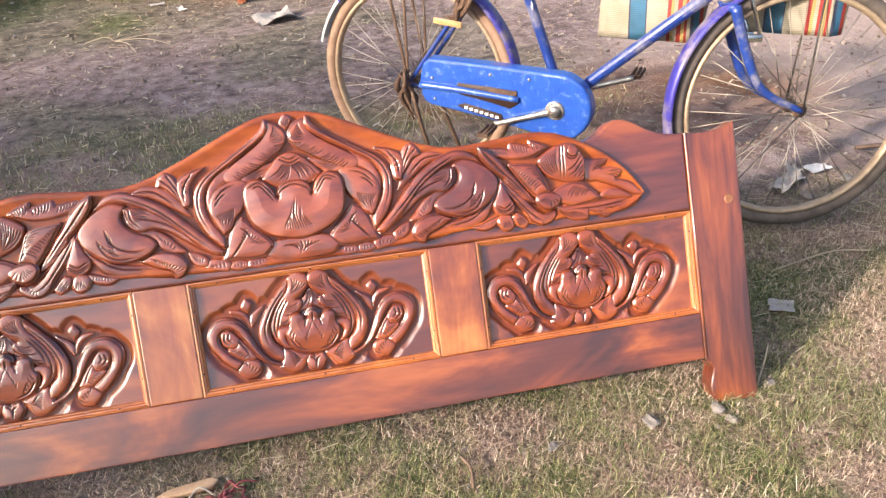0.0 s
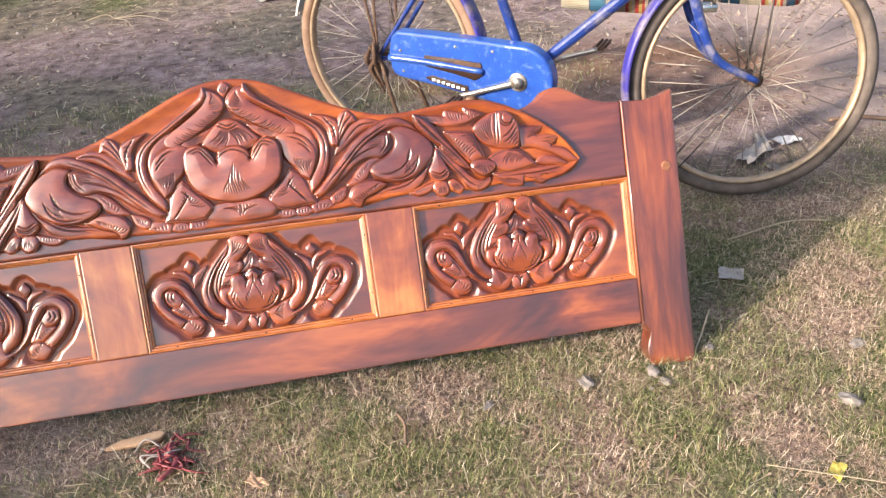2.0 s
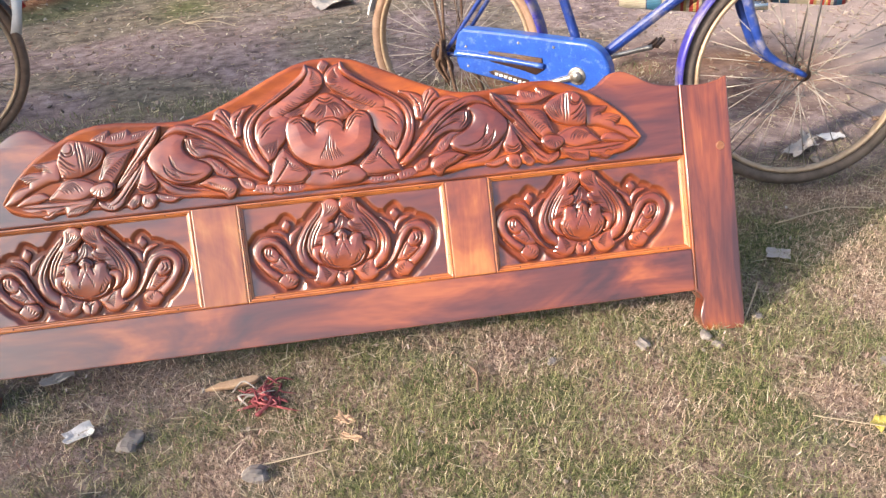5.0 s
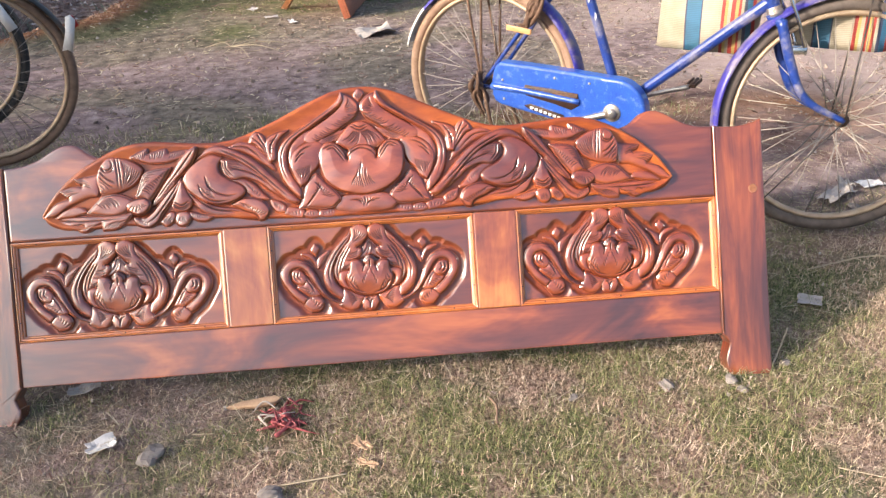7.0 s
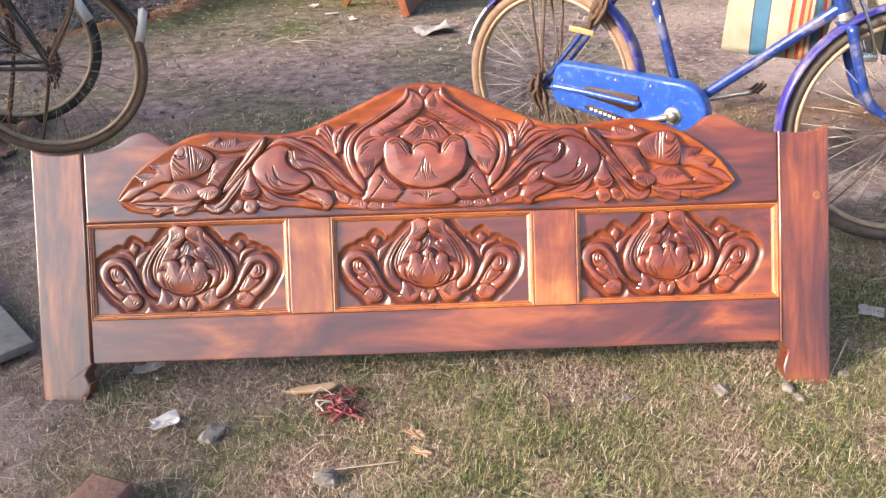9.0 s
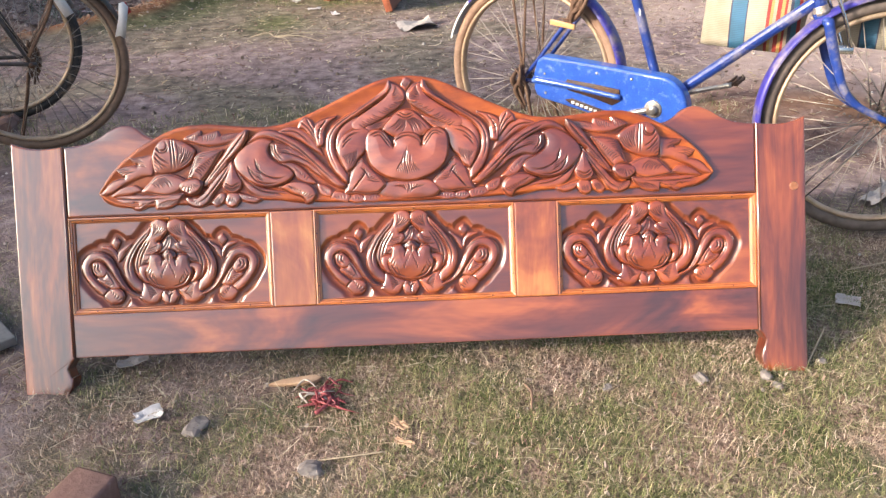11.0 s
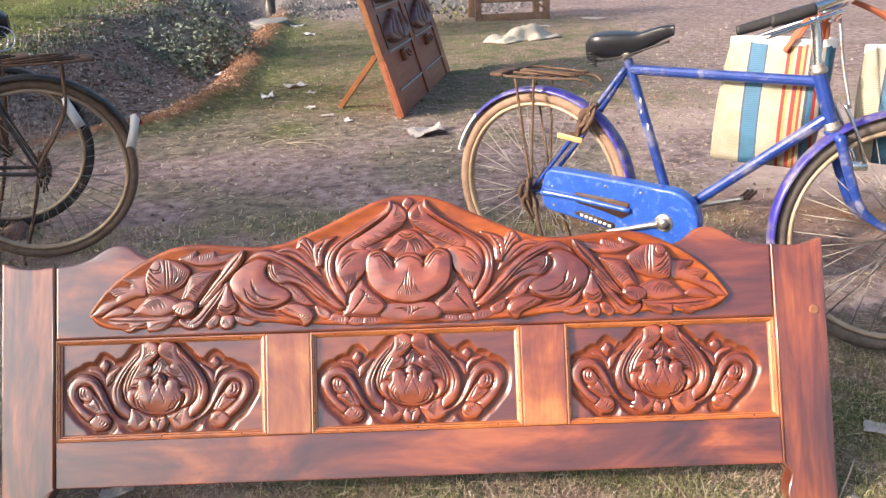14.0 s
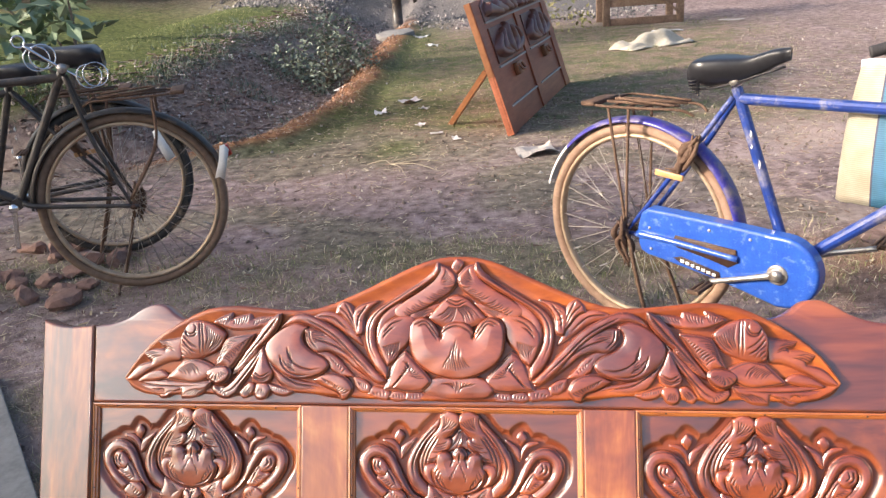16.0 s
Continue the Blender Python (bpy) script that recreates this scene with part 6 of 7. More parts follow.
def shopping_bag(label, x0, x1, z0, z1, y, lean, strap_to):
    bag = thing("shopping_bag", label, "bag", BLUE, "bags on the handlebar")
    m = stripes("striped_weave", x0)
    n, k = 15, 32
    verts = []
    for i in range(n):
        u = i / (n - 1)
        z = z0 + (z1 - z0) * u
        for j in range(k):
            a = 2 * math.pi * j / k
            c, s = math.cos(a), math.sin(a)
            hw = (x1 - x0) / 2 * (1 + 0.05 * math.sin(math.pi * u))
            dp = 0.050 * (1 - 0.55 * u ** 2) + 0.010 * math.sin(math.pi * u)
            w = 0.004 * math.sin(6 * u + 3 * c) + 0.003 * math.sin(11 * c + 2)
            verts.append(((x0 + x1) / 2 + hw * np.sign(c) * abs(c) ** 0.45 + lean * (u - 1), y + (dp + w) * np.sign(s) * abs(s) ** 0.5, z))
    f = grid_faces(n, k, True) + [tuple(range(k))[::-1]]
    body = part("body", (verts, f), m, bag)
    hem = [(v[0] + 0.0, v[1] * 1.0, v[2] + 0.0) for v in verts[-k:]]
    ring = []
    for i, dz in enumerate((-0.020, 0.002, 0.003, -0.020)):
        for v in hem:
            o = 0.0035 if i < 2 else -0.001
            cx = (x0 + x1) / 2
            d = Vector((v[0] - cx, (v[1] - y) * 3, 0)).normalized() * o
            ring.append((v[0] + d.x, v[1] + d.y, z1 + dz))
    part("hem", (ring, grid_faces(4, k, True)), white_paint, bag, "white bound hem")
    strap_m = per_piece("strap_weave", [(0.0, (0.40, 0.27, 0.09)), (0.5, (0.34, 0.06, 0.04)), (1.0, (0.46, 0.36, 0.16))])
    for q in (-1, 1):
        a, c = (x0 + 0.55 * (x1 - x0)), (x0 + 0.86 * (x1 - x0))
        part("strap", tube([(a, y + q * 0.03, z1 - 0.03), ((a + strap_to[0]) / 2 + 0.01, (y + strap_to[1]) / 2 + q * 0.02, (z1 + strap_to[2]) / 2 + 0.01), strap_to, ((c + strap_to[0]) / 2, (y + strap_to[1]) / 2 + q * 0.02, (z1 + strap_to[2]) / 2), (c, y + q * 0.03, z1 - 0.03)], 0.003, 8, n=30, flat=5), strap_m, bag, "yellow and red woven strap")
    return bag


shopping_bag("striped woven shopping bag hanging from a bicycle handlebar", 0.592, 0.872, 0.502, 0.858, 0.085, 0.035, (0.835, 0.06, 0.955))
shopping_bag("striped woven shopping bag hanging beyond the head tube", 0.935, 1.190, 0.520, 0.835, 0.16, 0.0, (0.875, 0.10, 0.965))

# ---- carved double door leaning on props ----


def leaf(name, pts, widths, h, w0, parent, mat=None, veins=0, cut=0.16, lobes=0, mirror=False, n=56, m=15, ridge=False, shift=0.0):
    """A carved leaf or scroll: a domed ribbon along a curve, with chip-carved veins."""
    c = spline(pts, n)
    if mirror:
        c = [np.array((-p[0], p[1])) for p in c]
    w = np.interp(np.linspace(0, len(widths) - 1, n), range(len(widths)), widths)
    verts = []
    for i in range(n):
        u = i / (n - 1)
        t = c[min(i + 1, n - 1)] - c[max(i - 1, 0)]
        t = t / (np.linalg.norm(t) + 1e-9)
        nn = np.array((-t[1], t[0])) * (-1 if mirror else 1)
        end = min(1.0, (min(u, 1 - u) / 0.07)) ** 0.5
        ww = w[i] * end
        if lobes:
            ww *= 0.80 + 0.20 * abs(math.sin(math.pi * lobes * u))
        for j in range(m):
            s = -1 + 2 * j / (m - 1)
            dome = max(0.0, 1 - abs(s + shift * (1 - s * s)) ** 3.6) ** 0.60
            z = h * dome * (0.35 + 0.65 * end)
            if ridge:
                z -= h * 0.38 * math.exp(-(s / 0.20) ** 2)
            if veins:
                f = (veins * (u - 0.16 * abs(s))) % 1.0
                z -= cut * h * math.exp(-((f - 0.5) / 0.13) ** 2) * step(0.12, 0.35, abs(s)) * step(1.02, 0.8, abs(s))
            if j in (0, m - 1):
                z = -0.006
            verts.append((c[i][0] + nn[0] * ww * s, c[i][1] + nn[1] * ww * s, w0 + z))
    faces = grid_faces(n, m)
    if not mirror:
        faces = [f[::-1] for f in faces]
    faces = [f[::-1] for f in faces]
    return part(name, (verts, faces), mat or wood_carved, parent)


dl = Vector((0.98, 3.98, 0.02))
de = Vector((0.38, 1.87, 0.0)).normalized()
dn = Vector((de.y, -de.x, 0))
TILT = radians(17)
du = (Vector((0, 0, 1)) * math.cos(TILT) - dn * math.sin(TILT)) * 0.72
dw = de.cross(du).normalized()
door_m = Matrix((( de.x, du.x, dw.x, dl.x), (de.y, du.y, dw.y, dl.y), (de.z, du.z, dw.z, dl.z), (0, 0, 0, 1)))
door = thing("carved_door", "brown varnished double door with carved panels propped on the grass", "door", door_m)
DW = 1.9
brown = lacquered_wood("brown_varnish", (2, 14, 14), stops=[(0.3, (0.24, 0.072, 0.036)), (0.55, (0.35, 0.115, 0.060)), (0.75, (0.44, 0.17, 0.09))], gloss=0.0)
brown_edge = lacquered_wood("brown_edge", (8, 8, 8), stops=[(0.3, (0.19, 0.075, 0.032)), (0.7, (0.29, 0.125, 0.055))], gloss=0.1)
dark_carving = lacquered_wood("dark_carving", (9, 9, 9), stops=[(0.3, (0.09, 0.032, 0.026)), (0.7, (0.22, 0.09, 0.07))], gloss=0.25)
part("board", box(0.0, DW, 0.0, 1.22, -0.042, -0.008, 0.003), brown, door, smooth=False)
for x0, x1 in ((0, 0.15), (DW - 0.15, DW), (DW / 2 - 0.055, DW / 2 + 0.055)):
    part("stile", box(x0 + 0.001, x1 - 0.001, 0.0, 1.218 if x0 in (0, DW - 0.15) else 1.015, -0.0078, 0.006, 0.004), brown, door, smooth=False)
# sunlight on the upper edge, put in as an orange strip
part("edge", box(-0.004, -0.0005, 0.55, 1.22, -0.04, 0.0, 0), brown_edge, door, "orange strip for the sunlit door edge", smooth=False)
arch = [(0.16, 1.02), (DW - 0.16, 1.02), (DW - 0.16, 1.16), (DW - 0.34, 1.24), (DW - 0.52, 1.20), (DW / 2 + 0.20, 1.34), (DW / 2, 1.43), (DW / 2 - 0.20, 1.34), (0.52, 1.20), (0.34, 1.24), (0.16, 1.16)]
top_p = part("crest", slab(arch, -0.0075, 0.012, 0.006), dark_carving, door, "carved dark crest with leaf points")
shade_flat_by_angle(top_p, 40)
for a in (-1.0, -0.72, -0.40, -0.18, 0.18, 0.40, 0.72, 1.0):
    hgt = 1.40 - 0.20 * abs(a) ** 0.5 - 0.10 * (abs(a) > 0.3)
    leaf("leaf", [(DW / 2 + a * 0.40, 1.045), (DW / 2 + a * 0.70, 1.12), (DW / 2 + a * 0.60, hgt)], [0.03, 0.075, 0.012], 0.05, 0.010, top_p, dark_carving, n=24, m=9)
part("pale_strip", box(0.17, DW - 0.17, 1.000, 1.019, -0.0076, 0.012, 0.001), brown_paper, door, "pale worn moulding", smooth=False)
for x0, x1 in ((0.15, DW / 2 - 0.055), (DW / 2 + 0.055, DW - 0.15)):
    mid = (x0 + x1) / 2
    up_p = part("panel", box(x0 + 0.05, x1 - 0.05, 0.625, 0.955, -0.0078, 0.004, 0.004), dark_carving, door, "carved upper panel", smooth=False)
    for a in (-1, -0.55, 0, 0.55, 1):
        leaf("leaf", [(mid + a * 0.06, 0.65), (mid + a * 0.27, 0.74), (mid + a * 0.18, 0.965 - 0.08 * abs(a))], [0.02, 0.055, 0.012], 0.05, 0.002, up_p, dark_carving, n=24, m=9)
    part("pale_strip", box(x0 + 0.03, x1 - 0.02, 0.585, 0.605, -0.0076, 0.008, 0.001), brown_paper, door, "pale worn moulding", smooth=False)
    part("pale_strip", box(x0 + 0.01, x1 - 0.01, 0.215, 0.232, -0.0076, 0.008, 0.001), brown_paper, door, smooth=False)
    h = part("handle", box(mid - 0.03, mid + 0.10, 0.44, 0.56, -0.0076, 0.030, 0.008), brown_edge, door, "turned wooden handle block")
    part("pull", tube([(mid + 0.0, 0.54, 0.030), (mid + 0.0, 0.48, 0.05), (mid + 0.07, 0.48, 0.05), (mid + 0.07, 0.54, 0.030)], 0.010, 6), dowel_wood, h)
inv = door_m.inverted()
for f, t in (((0.50, 4.42, 0.0), (0.02, 0.62, -0.04)), ((0.95, 6.25, 0.0), (DW - 0.05, 0.62, -0.04))):
    part("prop", tube([tuple(inv @ Vector(f)), t], 0.030, 4), brown_edge, door, "slanting wooden prop", smooth=False)

# ---- timber trestle and pole ----
tr = thing("trestle", "weathered grey-brown timber trestle frame", "trestle", pose(2.36, 10.0, 0.0, 0, 0, 6))
for x in (-0.48, 0.48):
    part("post", box(x - 0.045, x + 0.045, -0.04, 0.04, -0.02, 0.86, 0.006), old_wood, tr)
    part("post", box(x - 0.045, x + 0.045, 0.56, 0.64, -0.02, 0.86, 0.006), old_wood, tr)
    part("side_rail", box(x - 0.03, x + 0.03, 0.04, 0.56, 0.74, 0.83, 0.006), old_wood, tr)
for z in (0.06, 0.30):
    part("rail", box(-0.435, 0.435, -0.030, 0.028, z - 0.045, z + 0.045, 0.006), old_wood, tr)
part("rail", box(-0.435, 0.435, 0.572, 0.628, 0.20, 0.28, 0.006), old_wood, tr)
part("rail", box(-0.52, 0.52, -0.045, 0.045, 0.861, 0.93, 0.006), old_wood, tr)
part("brace", tube([(-0.44, -0.045, 0.78), (0.44, -0.045, 0.16)], 0.022, 4), old_wood, tr, smooth=False)
pole = thing("yellow_pole", "long yellow painted pole lying on a trestle", "pole", pose(2.36, 10.05, 0.985, 0, 0, 6))
part("pole", tube([(-1.35, 0.0, -0.05), (0.0, 0, 0.0), (0.95, 0, 0.035)], 0.045, 8, n=12), yellow_paint, pole)

# ---- hand pump, trees, bushes ----
hp = thing("hand_pump", "dark cast-iron hand pump on the gravel", "pump", pose(-1.25, 11.6, gz(-1.25, 11.6) - 0.02))
part("body", lathe([(0.0, 0.0), (0.16, 0.0), (0.16, 0.04), (0.085, 0.06), (0.075, 0.55), (0.10, 0.58), (0.10, 0.80), (0.115, 0.82), (0.115, 0.86), (0.05, 0.90), (0.03, 1.02), (0.0, 1.03)], 16), bike_black, hp)
part("spout", tube([(0.0, 0, 0.66), (-0.20, 0, 0.66), (-0.28, 0, 0.60)], [0.055, 0.05, 0.05], 10), bike_black, hp)
part("handle", tube([(-0.02, 0, 1.0), (0.12, 0, 0.95), (0.30, 0, 0.45)], [0.02, 0.022, 0.03], 8), bike_black, hp)
sl = thing("concrete_slab", "broken pale concrete apron under the pump", "slab", pose(-0.95, 9.9, gz(-0.95, 9.9) - 0.05, 4, -3, 20) @ Matrix.Diagonal((0.45, 0.5, 0.6, 1)))
part("slab", slab([(-0.5, -0.35), (0.1, -0.42), (0.55, -0.1), (0.5, 0.4), (-0.2, 0.5), (-0.6, 0.2)], 0, 0.12, 0.02), concrete, sl)


def leaf_cloud(name, centres, count, size, mat, parent=None, seed=1, flat=0.0, droop=0.0):
    """Many small pointed leaves scattered in uneven clumps; centres are (x, y, z, radius)."""
    rnd = random.Random(seed)
    verts, faces = [], []
    wts = [c[3] ** 2 for c in centres]
    for _ in range(count):
        cx, cy, cz, r = rnd.choices(centres, wts)[0]
        d = Vector((rnd.gauss(0, 1), rnd.gauss(0, 1), rnd.gauss(0, 1)))
        d = d.normalized() * r * rnd.random() ** 0.4
        p = Vector((cx, cy, cz)) + d * (1 if rnd.random() < 0.9 else 1.2)
        s = size * rnd.uniform(0.55, 1.3)
        e = Euler((rnd.uniform(-0.9, 0.9), rnd.uniform(-0.9, 0.9) + droop, rnd.uniform(0, 6.28)))
        m = e.to_matrix()
        o = len(verts)
        for q in ((0, 0, 0), (0.45, 0.26, 0.08), (1.0, 0, -0.05), (0.45, -0.26, 0.08)):
            verts.append(tuple(p + m @ Vector(q) * s))
        faces += [(o, o + 1, o + 2), (o, o + 2, o + 3)]
    return part(name, (verts, faces), mat, parent, smooth=False)


def branch_set(base, tips, r):
    return join(*[tube([base, tuple((Vector(base) * 0.5 + Vector(t) * 0.5) + Vector((0.05, 0.03, 0.08))), t], [r, r * 0.6, r * 0.2], 6) for t in tips])


def bush(label, at, centres, count, size, mat, seed):
    b = thing("bush", label, "bush", pose(*at))
    tips = [(c[0], c[1], c[2]) for c in centres]
    part("stem", branch_set((0, 0, -0.05), tips, 0.02), bark, b)
    leaf_cloud("crown", centres, count, size, mat, b, seed)
    return b


bush("low grey-green bush on the edge of the ditch", (-1.15, 6.9, gz(-1.15, 6.9)), [(0, 0, 0.20, 0.30), (0.28, 0.1, 0.26, 0.28), (-0.34, -0.05, 0.20, 0.26), (0.12, 0.2, 0.46, 0.26), (0.42, 0.2, 0.14, 0.22), (-0.05, 0.3, 0.56, 0.20), (-0.5, -0.25, 0.10, 0.22), (0.1, -0.4, 0.10, 0.22)], 1900, 0.062, leaf_grey, 3)
bush("pale green bush beside the black bicycles", (-2.05, 3.9, gz(-2.05, 3.9)), [(0, 0, 0.55, 0.35), (-0.35, 0.1, 0.45, 0.4), (0.1, 0.1, 0.85, 0.28), (-0.5, 0.2, 0.8, 0.35)], 300, 0.17, leaf_pale, 5)
bush("dry scrub on the bank", (-4.6, 14.5, gz(-4.6, 14.5)), [(0, 0, 0.5, 0.9), (1.3, 0.3, 0.4, 0.7), (-1.5, 0.2, 0.7, 1.0), (0.4, 1, 1.0, 0.8)], 4200, 0.12, leaf_dry, 7)
bush("sunlit green shrub on the gravel bank", (-2.6, 13.6, gz(-2.6, 13.6)), [(0, 0, 0.3, 0.5), (0.6, 0.5, 0.6, 0.5), (-0.7, 0.3, 0.5, 0.6), (0.2, 0.9, 0.9, 0.5), (-0.3, -0.9, 0.15, 0.35), (-0.9, -1.2, 0.12, 0.35), (0.5, -0.4, 0.2, 0.3)], 6500, 0.07, leaf_sunny, 8)
bush("weeds behind the propped door", (0.6, 9.4, gz(0.6, 9.4)), [(0, 0, 0.2, 0.35), (0.4, 0.3, 0.35, 0.35), (0.8, 0.1, 0.2, 0.3), (0.3, 0.8, 0.5, 0.4)], 420, 0.08, leaf_sunny, 9)
bush("dark dry brush beyond the ditch", (-8.5, 13.0, gz(-8.5, 13.0)), [(0, 0, 0.8, 1.2), (-1.6, 0.4, 1.2, 1.3), (1.6, 0.8, 0.8, 1.1), (0.6, 1.4, 1.8, 1.2), (-3, 0, 1.3, 1.5)], 6000, 0.16, leaf_dry, 10)


def tree(label, at, height, r, crown, count, size, mat, seed):
    t = thing("tree", label, "tree", pose(*at))
    part("trunk", join(tube([(0, 0, -0.1), (0.04, 0.02, height * 0.3), (-0.05, 0.0, height * 0.65), (0.05, 0.05, height)], [r * 1.25, r, r * 0.8, r * 0.4], 10, n=16), branch_set((0, 0, height * 0.55), [(c[0], c[1], c[2]) for c in crown], r * 0.4)), bark, t)
    leaf_cloud("crown", crown, count, size, mat, t, seed)
    return t


tree("tree with a pale grey trunk behind the propped door", (-0.05, 13.0, gz(-0.05, 13.0)), 4.6, 0.17, [(0, 0, 4.8, 1.5), (1.2, 0.3, 4.4, 1.1), (-1.2, 0.3, 4.6, 1.2), (0.2, -1.0, 5.2, 1.1)], 3500, 0.16, leaf_green, 11)
# an overhanging tree whose lowest twigs come into view
tree("broad tree with drooping purple-brown leaves", (-5.2, 6.2, gz(-5.2, 6.2)), 2.8, 0.12, [(0.6, 0.2, 2.35, 0.55), (1.2, 0.4, 2.15, 0.45), (1.7, 0.6, 2.15, 0.35), (-0.4, 0.2, 2.9, 0.9), (0.5, 0.8, 2.9, 0.8)] + [(x + 5.2, y - 6.2, z - gz(-5.2, 6.2), r) for x, y, z, r in ((-2.9, 5.8, 1.24, 0.26), (-2.45, 5.9, 1.22, 0.22), (-2.05, 5.95, 1.23, 0.20), (-1.75, 6.0, 1.27, 0.14), (-2.75, 5.4, 1.22, 0.24))], 5200, 0.10, leaf_dry, 12)
# out of the view: an added tree, its crown shaped to shade one side of the place
def shade_top(q):
    return float(np.interp(q, [-3.4, -0.85, -0.5, -0.1, 0.3, 0.5], [1.1, 2.25, 2.95, 3.70, 4.38, 4.60]))


rnd = random.Random(77)
clumps = []
for i in range(46):
    q = -3.4 + 5.8 * i / 45
    for k in range(3):
        clumps.append((-0.37 * q + rnd.uniform(-0.5, 0.5), 0.93 * q + rnd.uniform(-0.5, 0.5), shade_top(q) - 0.35 - 0.95 * k + rnd.uniform(-0.22, 0.22), rnd.uniform(0.30, 0.55)))
for i in range(16):
    q = 2.6 + 0.2 * i
    clumps.append((-0.37 * q + rnd.uniform(-0.4, 0.4), 0.93 * q + rnd.uniform(-0.3, 0.3), rnd.uniform(3.3, 4.15), rnd.uniform(0.30, 0.5)))
shade_tree = thing("tree", "unseen leafy tree added to shade the left of the yard", "tree", pose(-9.3, -3.7, 0))
part("trunk", join(tube([(0, 0, -0.1), (0.05, 0.1, 1.2), (0, 0.1, 3.0)], [0.22, 0.17, 0.10], 10), branch_set((0, 0.05, 1.3), [c[:3] for c in clumps[::9]], 0.06)), bark, shade_tree)
leaf_cloud("crown", clumps, 20000, 0.20, leaf_green, shade_tree, 21)

# ---- loose things on the ground ----


def pebble(name, label, at, size, mat, seed, category="stone", group="stones in the grass"):
    """An uneven stone."""
    bm = bmesh.new()
    bmesh.ops.create_icosphere(bm, subdivisions=2, radius=0.5)
    for v in bm.verts:
        k = 1 + 0.6 * noise.noise(v.co * 2.4 + Vector((seed, seed * 0.7, 0)))
        v.co = Vector((v.co.x * size[0] * k, v.co.y * size[1] * k, v.co.z * size[2] * k))
    ob = part(name, from_bm(bm), mat, None, smooth=False)
    ob.matrix_basis = pose(at[0], at[1], gz(at[0], at[1]) + size[2] * 0.30, 0, 0, at[2])
    return tagged(ob, label, category, group)


STONES = [(0.869, -0.249, 0.055, 0.038, 0.030), (0.603, -0.103, 0.055, 0.042, 0.03), (1.753, -0.017, 0.040, 0.030, 0.02), (2.257, -0.200, 0.050, 0.030, 0.02), (2.384, -0.040, 0.040, 0.026, 0.018), (2.585, 0.010, 0.085, 0.040, 0.03),
          (1.905, -0.02, 0.035, 0.026, 0.018), (1.92, -0.055, 0.025, 0.02, 0.014), (2.06, 0.03, 0.03, 0.02, 0.014), (1.53, -0.03, 0.03, 0.02, 0.016), (2.62, 0.72, 0.05, 0.035, 0.02), (2.80, 0.78, 0.06, 0.04, 0.022)]
for i, (x, y, a, b, c) in enumerate(STONES):
    pebble("stone", "small pale grey stone lying in the grass", (x, y, i * 47), (a, b, c), stone_grey, i * 1.3)
for i in range(34):
    random.seed(900 + i)
    x, y = random.uniform(-1.7, -0.62), random.uniform(1.35, 2.1)
    pebble("rubble", "broken reddish brick rubble under the black bicycles", (x, y, i * 31), (random.uniform(0.05, 0.14), random.uniform(0.05, 0.10), random.uniform(0.04, 0.09)), brick_red, i * 2.1 + 4, "rubble", "brick rubble")


def litter(name, label, at, w, d, mat, seed, crumple=0.25, category="litter", group="", heap=0.0):
    """A crumpled scrap of sheet."""
    n = 18 if heap else 10
    verts = []
    for i in range(n):
        for j in range(n):
            u, v = i / (n - 1) - 0.5, j / (n - 1) - 0.5
            q = Vector((u * 3 + seed, v * 3, seed))
            edge = 1 + 0.35 * noise.noise(Vector((math.atan2(v, u) * 1.2, seed, 3)))
            verts.append((u * w * edge, v * d * edge, 0.006 + crumple * min(w, d) * (0.5 + noise.noise(q)) * (0.4 + abs(u) + abs(v))))
            if heap:
                a = max(0.0, 1 - 4 * u * u) ** 0.5 * max(0.0, 1 - 4 * v * v) ** 0.5
                verts[-1] = (verts[-1][0], verts[-1][1], 0.008 + heap * a * (0.65 + 1.1 * noise.noise(q * 1.6)))
    ob = part(name, (verts, grid_faces(n, n)), mat, None, smooth=heap > 0)
    sol = ob.modifiers.new("thick", "SOLIDIFY")
    sol.thickness = 0.0015
    ob.matrix_basis = pose(at[0], at[1], gz(at[0], at[1]), 0, 0, at[2])
    return tagged(ob, label, category, group)


litter("paper_scrap", "crumpled white paper scrap on the grass", (0.493, -0.07, 30), 0.060, 0.040, paper, 1.0)
litter("paper_scrap", "torn white paper scrap under the bicycle wheel", (2.75, 0.87, 10), 0.075, 0.055, paper, 2.0, 0.15)
litter("cardboard_scrap", "crumpled pale cardboard scrap on the bare earth", (1.13, 3.52, 20), 0.26, 0.18, brown_paper, 3.0, 0.2)
litter("cardboard_scrap", "flat torn grey-brown cardboard scrap", (2.24, 0.265, -30), 0.060, 0.050, brown_paper, 4.0, 0.12)
litter("dry_leaf", "curled dry brown leaf under the front wheel", (2.60, 0.80, 30), 0.150, 0.050, brown_paper, 5.0, 0.35, "leaf")
litter("dry_leaf", "curled dry brown leaf under the front wheel", (2.66, 0.87, 80), 0.070, 0.045, brown_paper, 5.5, 0.35, "leaf")
litter("dry_leaf", "pale dry leaf behind the headboard foot", (0.402, 0.125, 25), 0.07, 0.035, brown_paper, 6.0, 0.3, "leaf")
litter("paper_scrap", "pinkish torn scrap on the grass", (1.05, -0.13, -40), 0.045, 0.022, pale_wood, 7.0, 0.3)
litter("paper_scrap", "pinkish torn scrap on the grass", (1.06, -0.185, -30), 0.042, 0.016, pale_wood, 8.0, 0.3)
litter("yellow_leaf", "bright yellow fallen leaf on the grass", (2.12, -0.36, 40), 0.046, 0.024, leaf_yellow, 9.0, 0.25, "leaf")
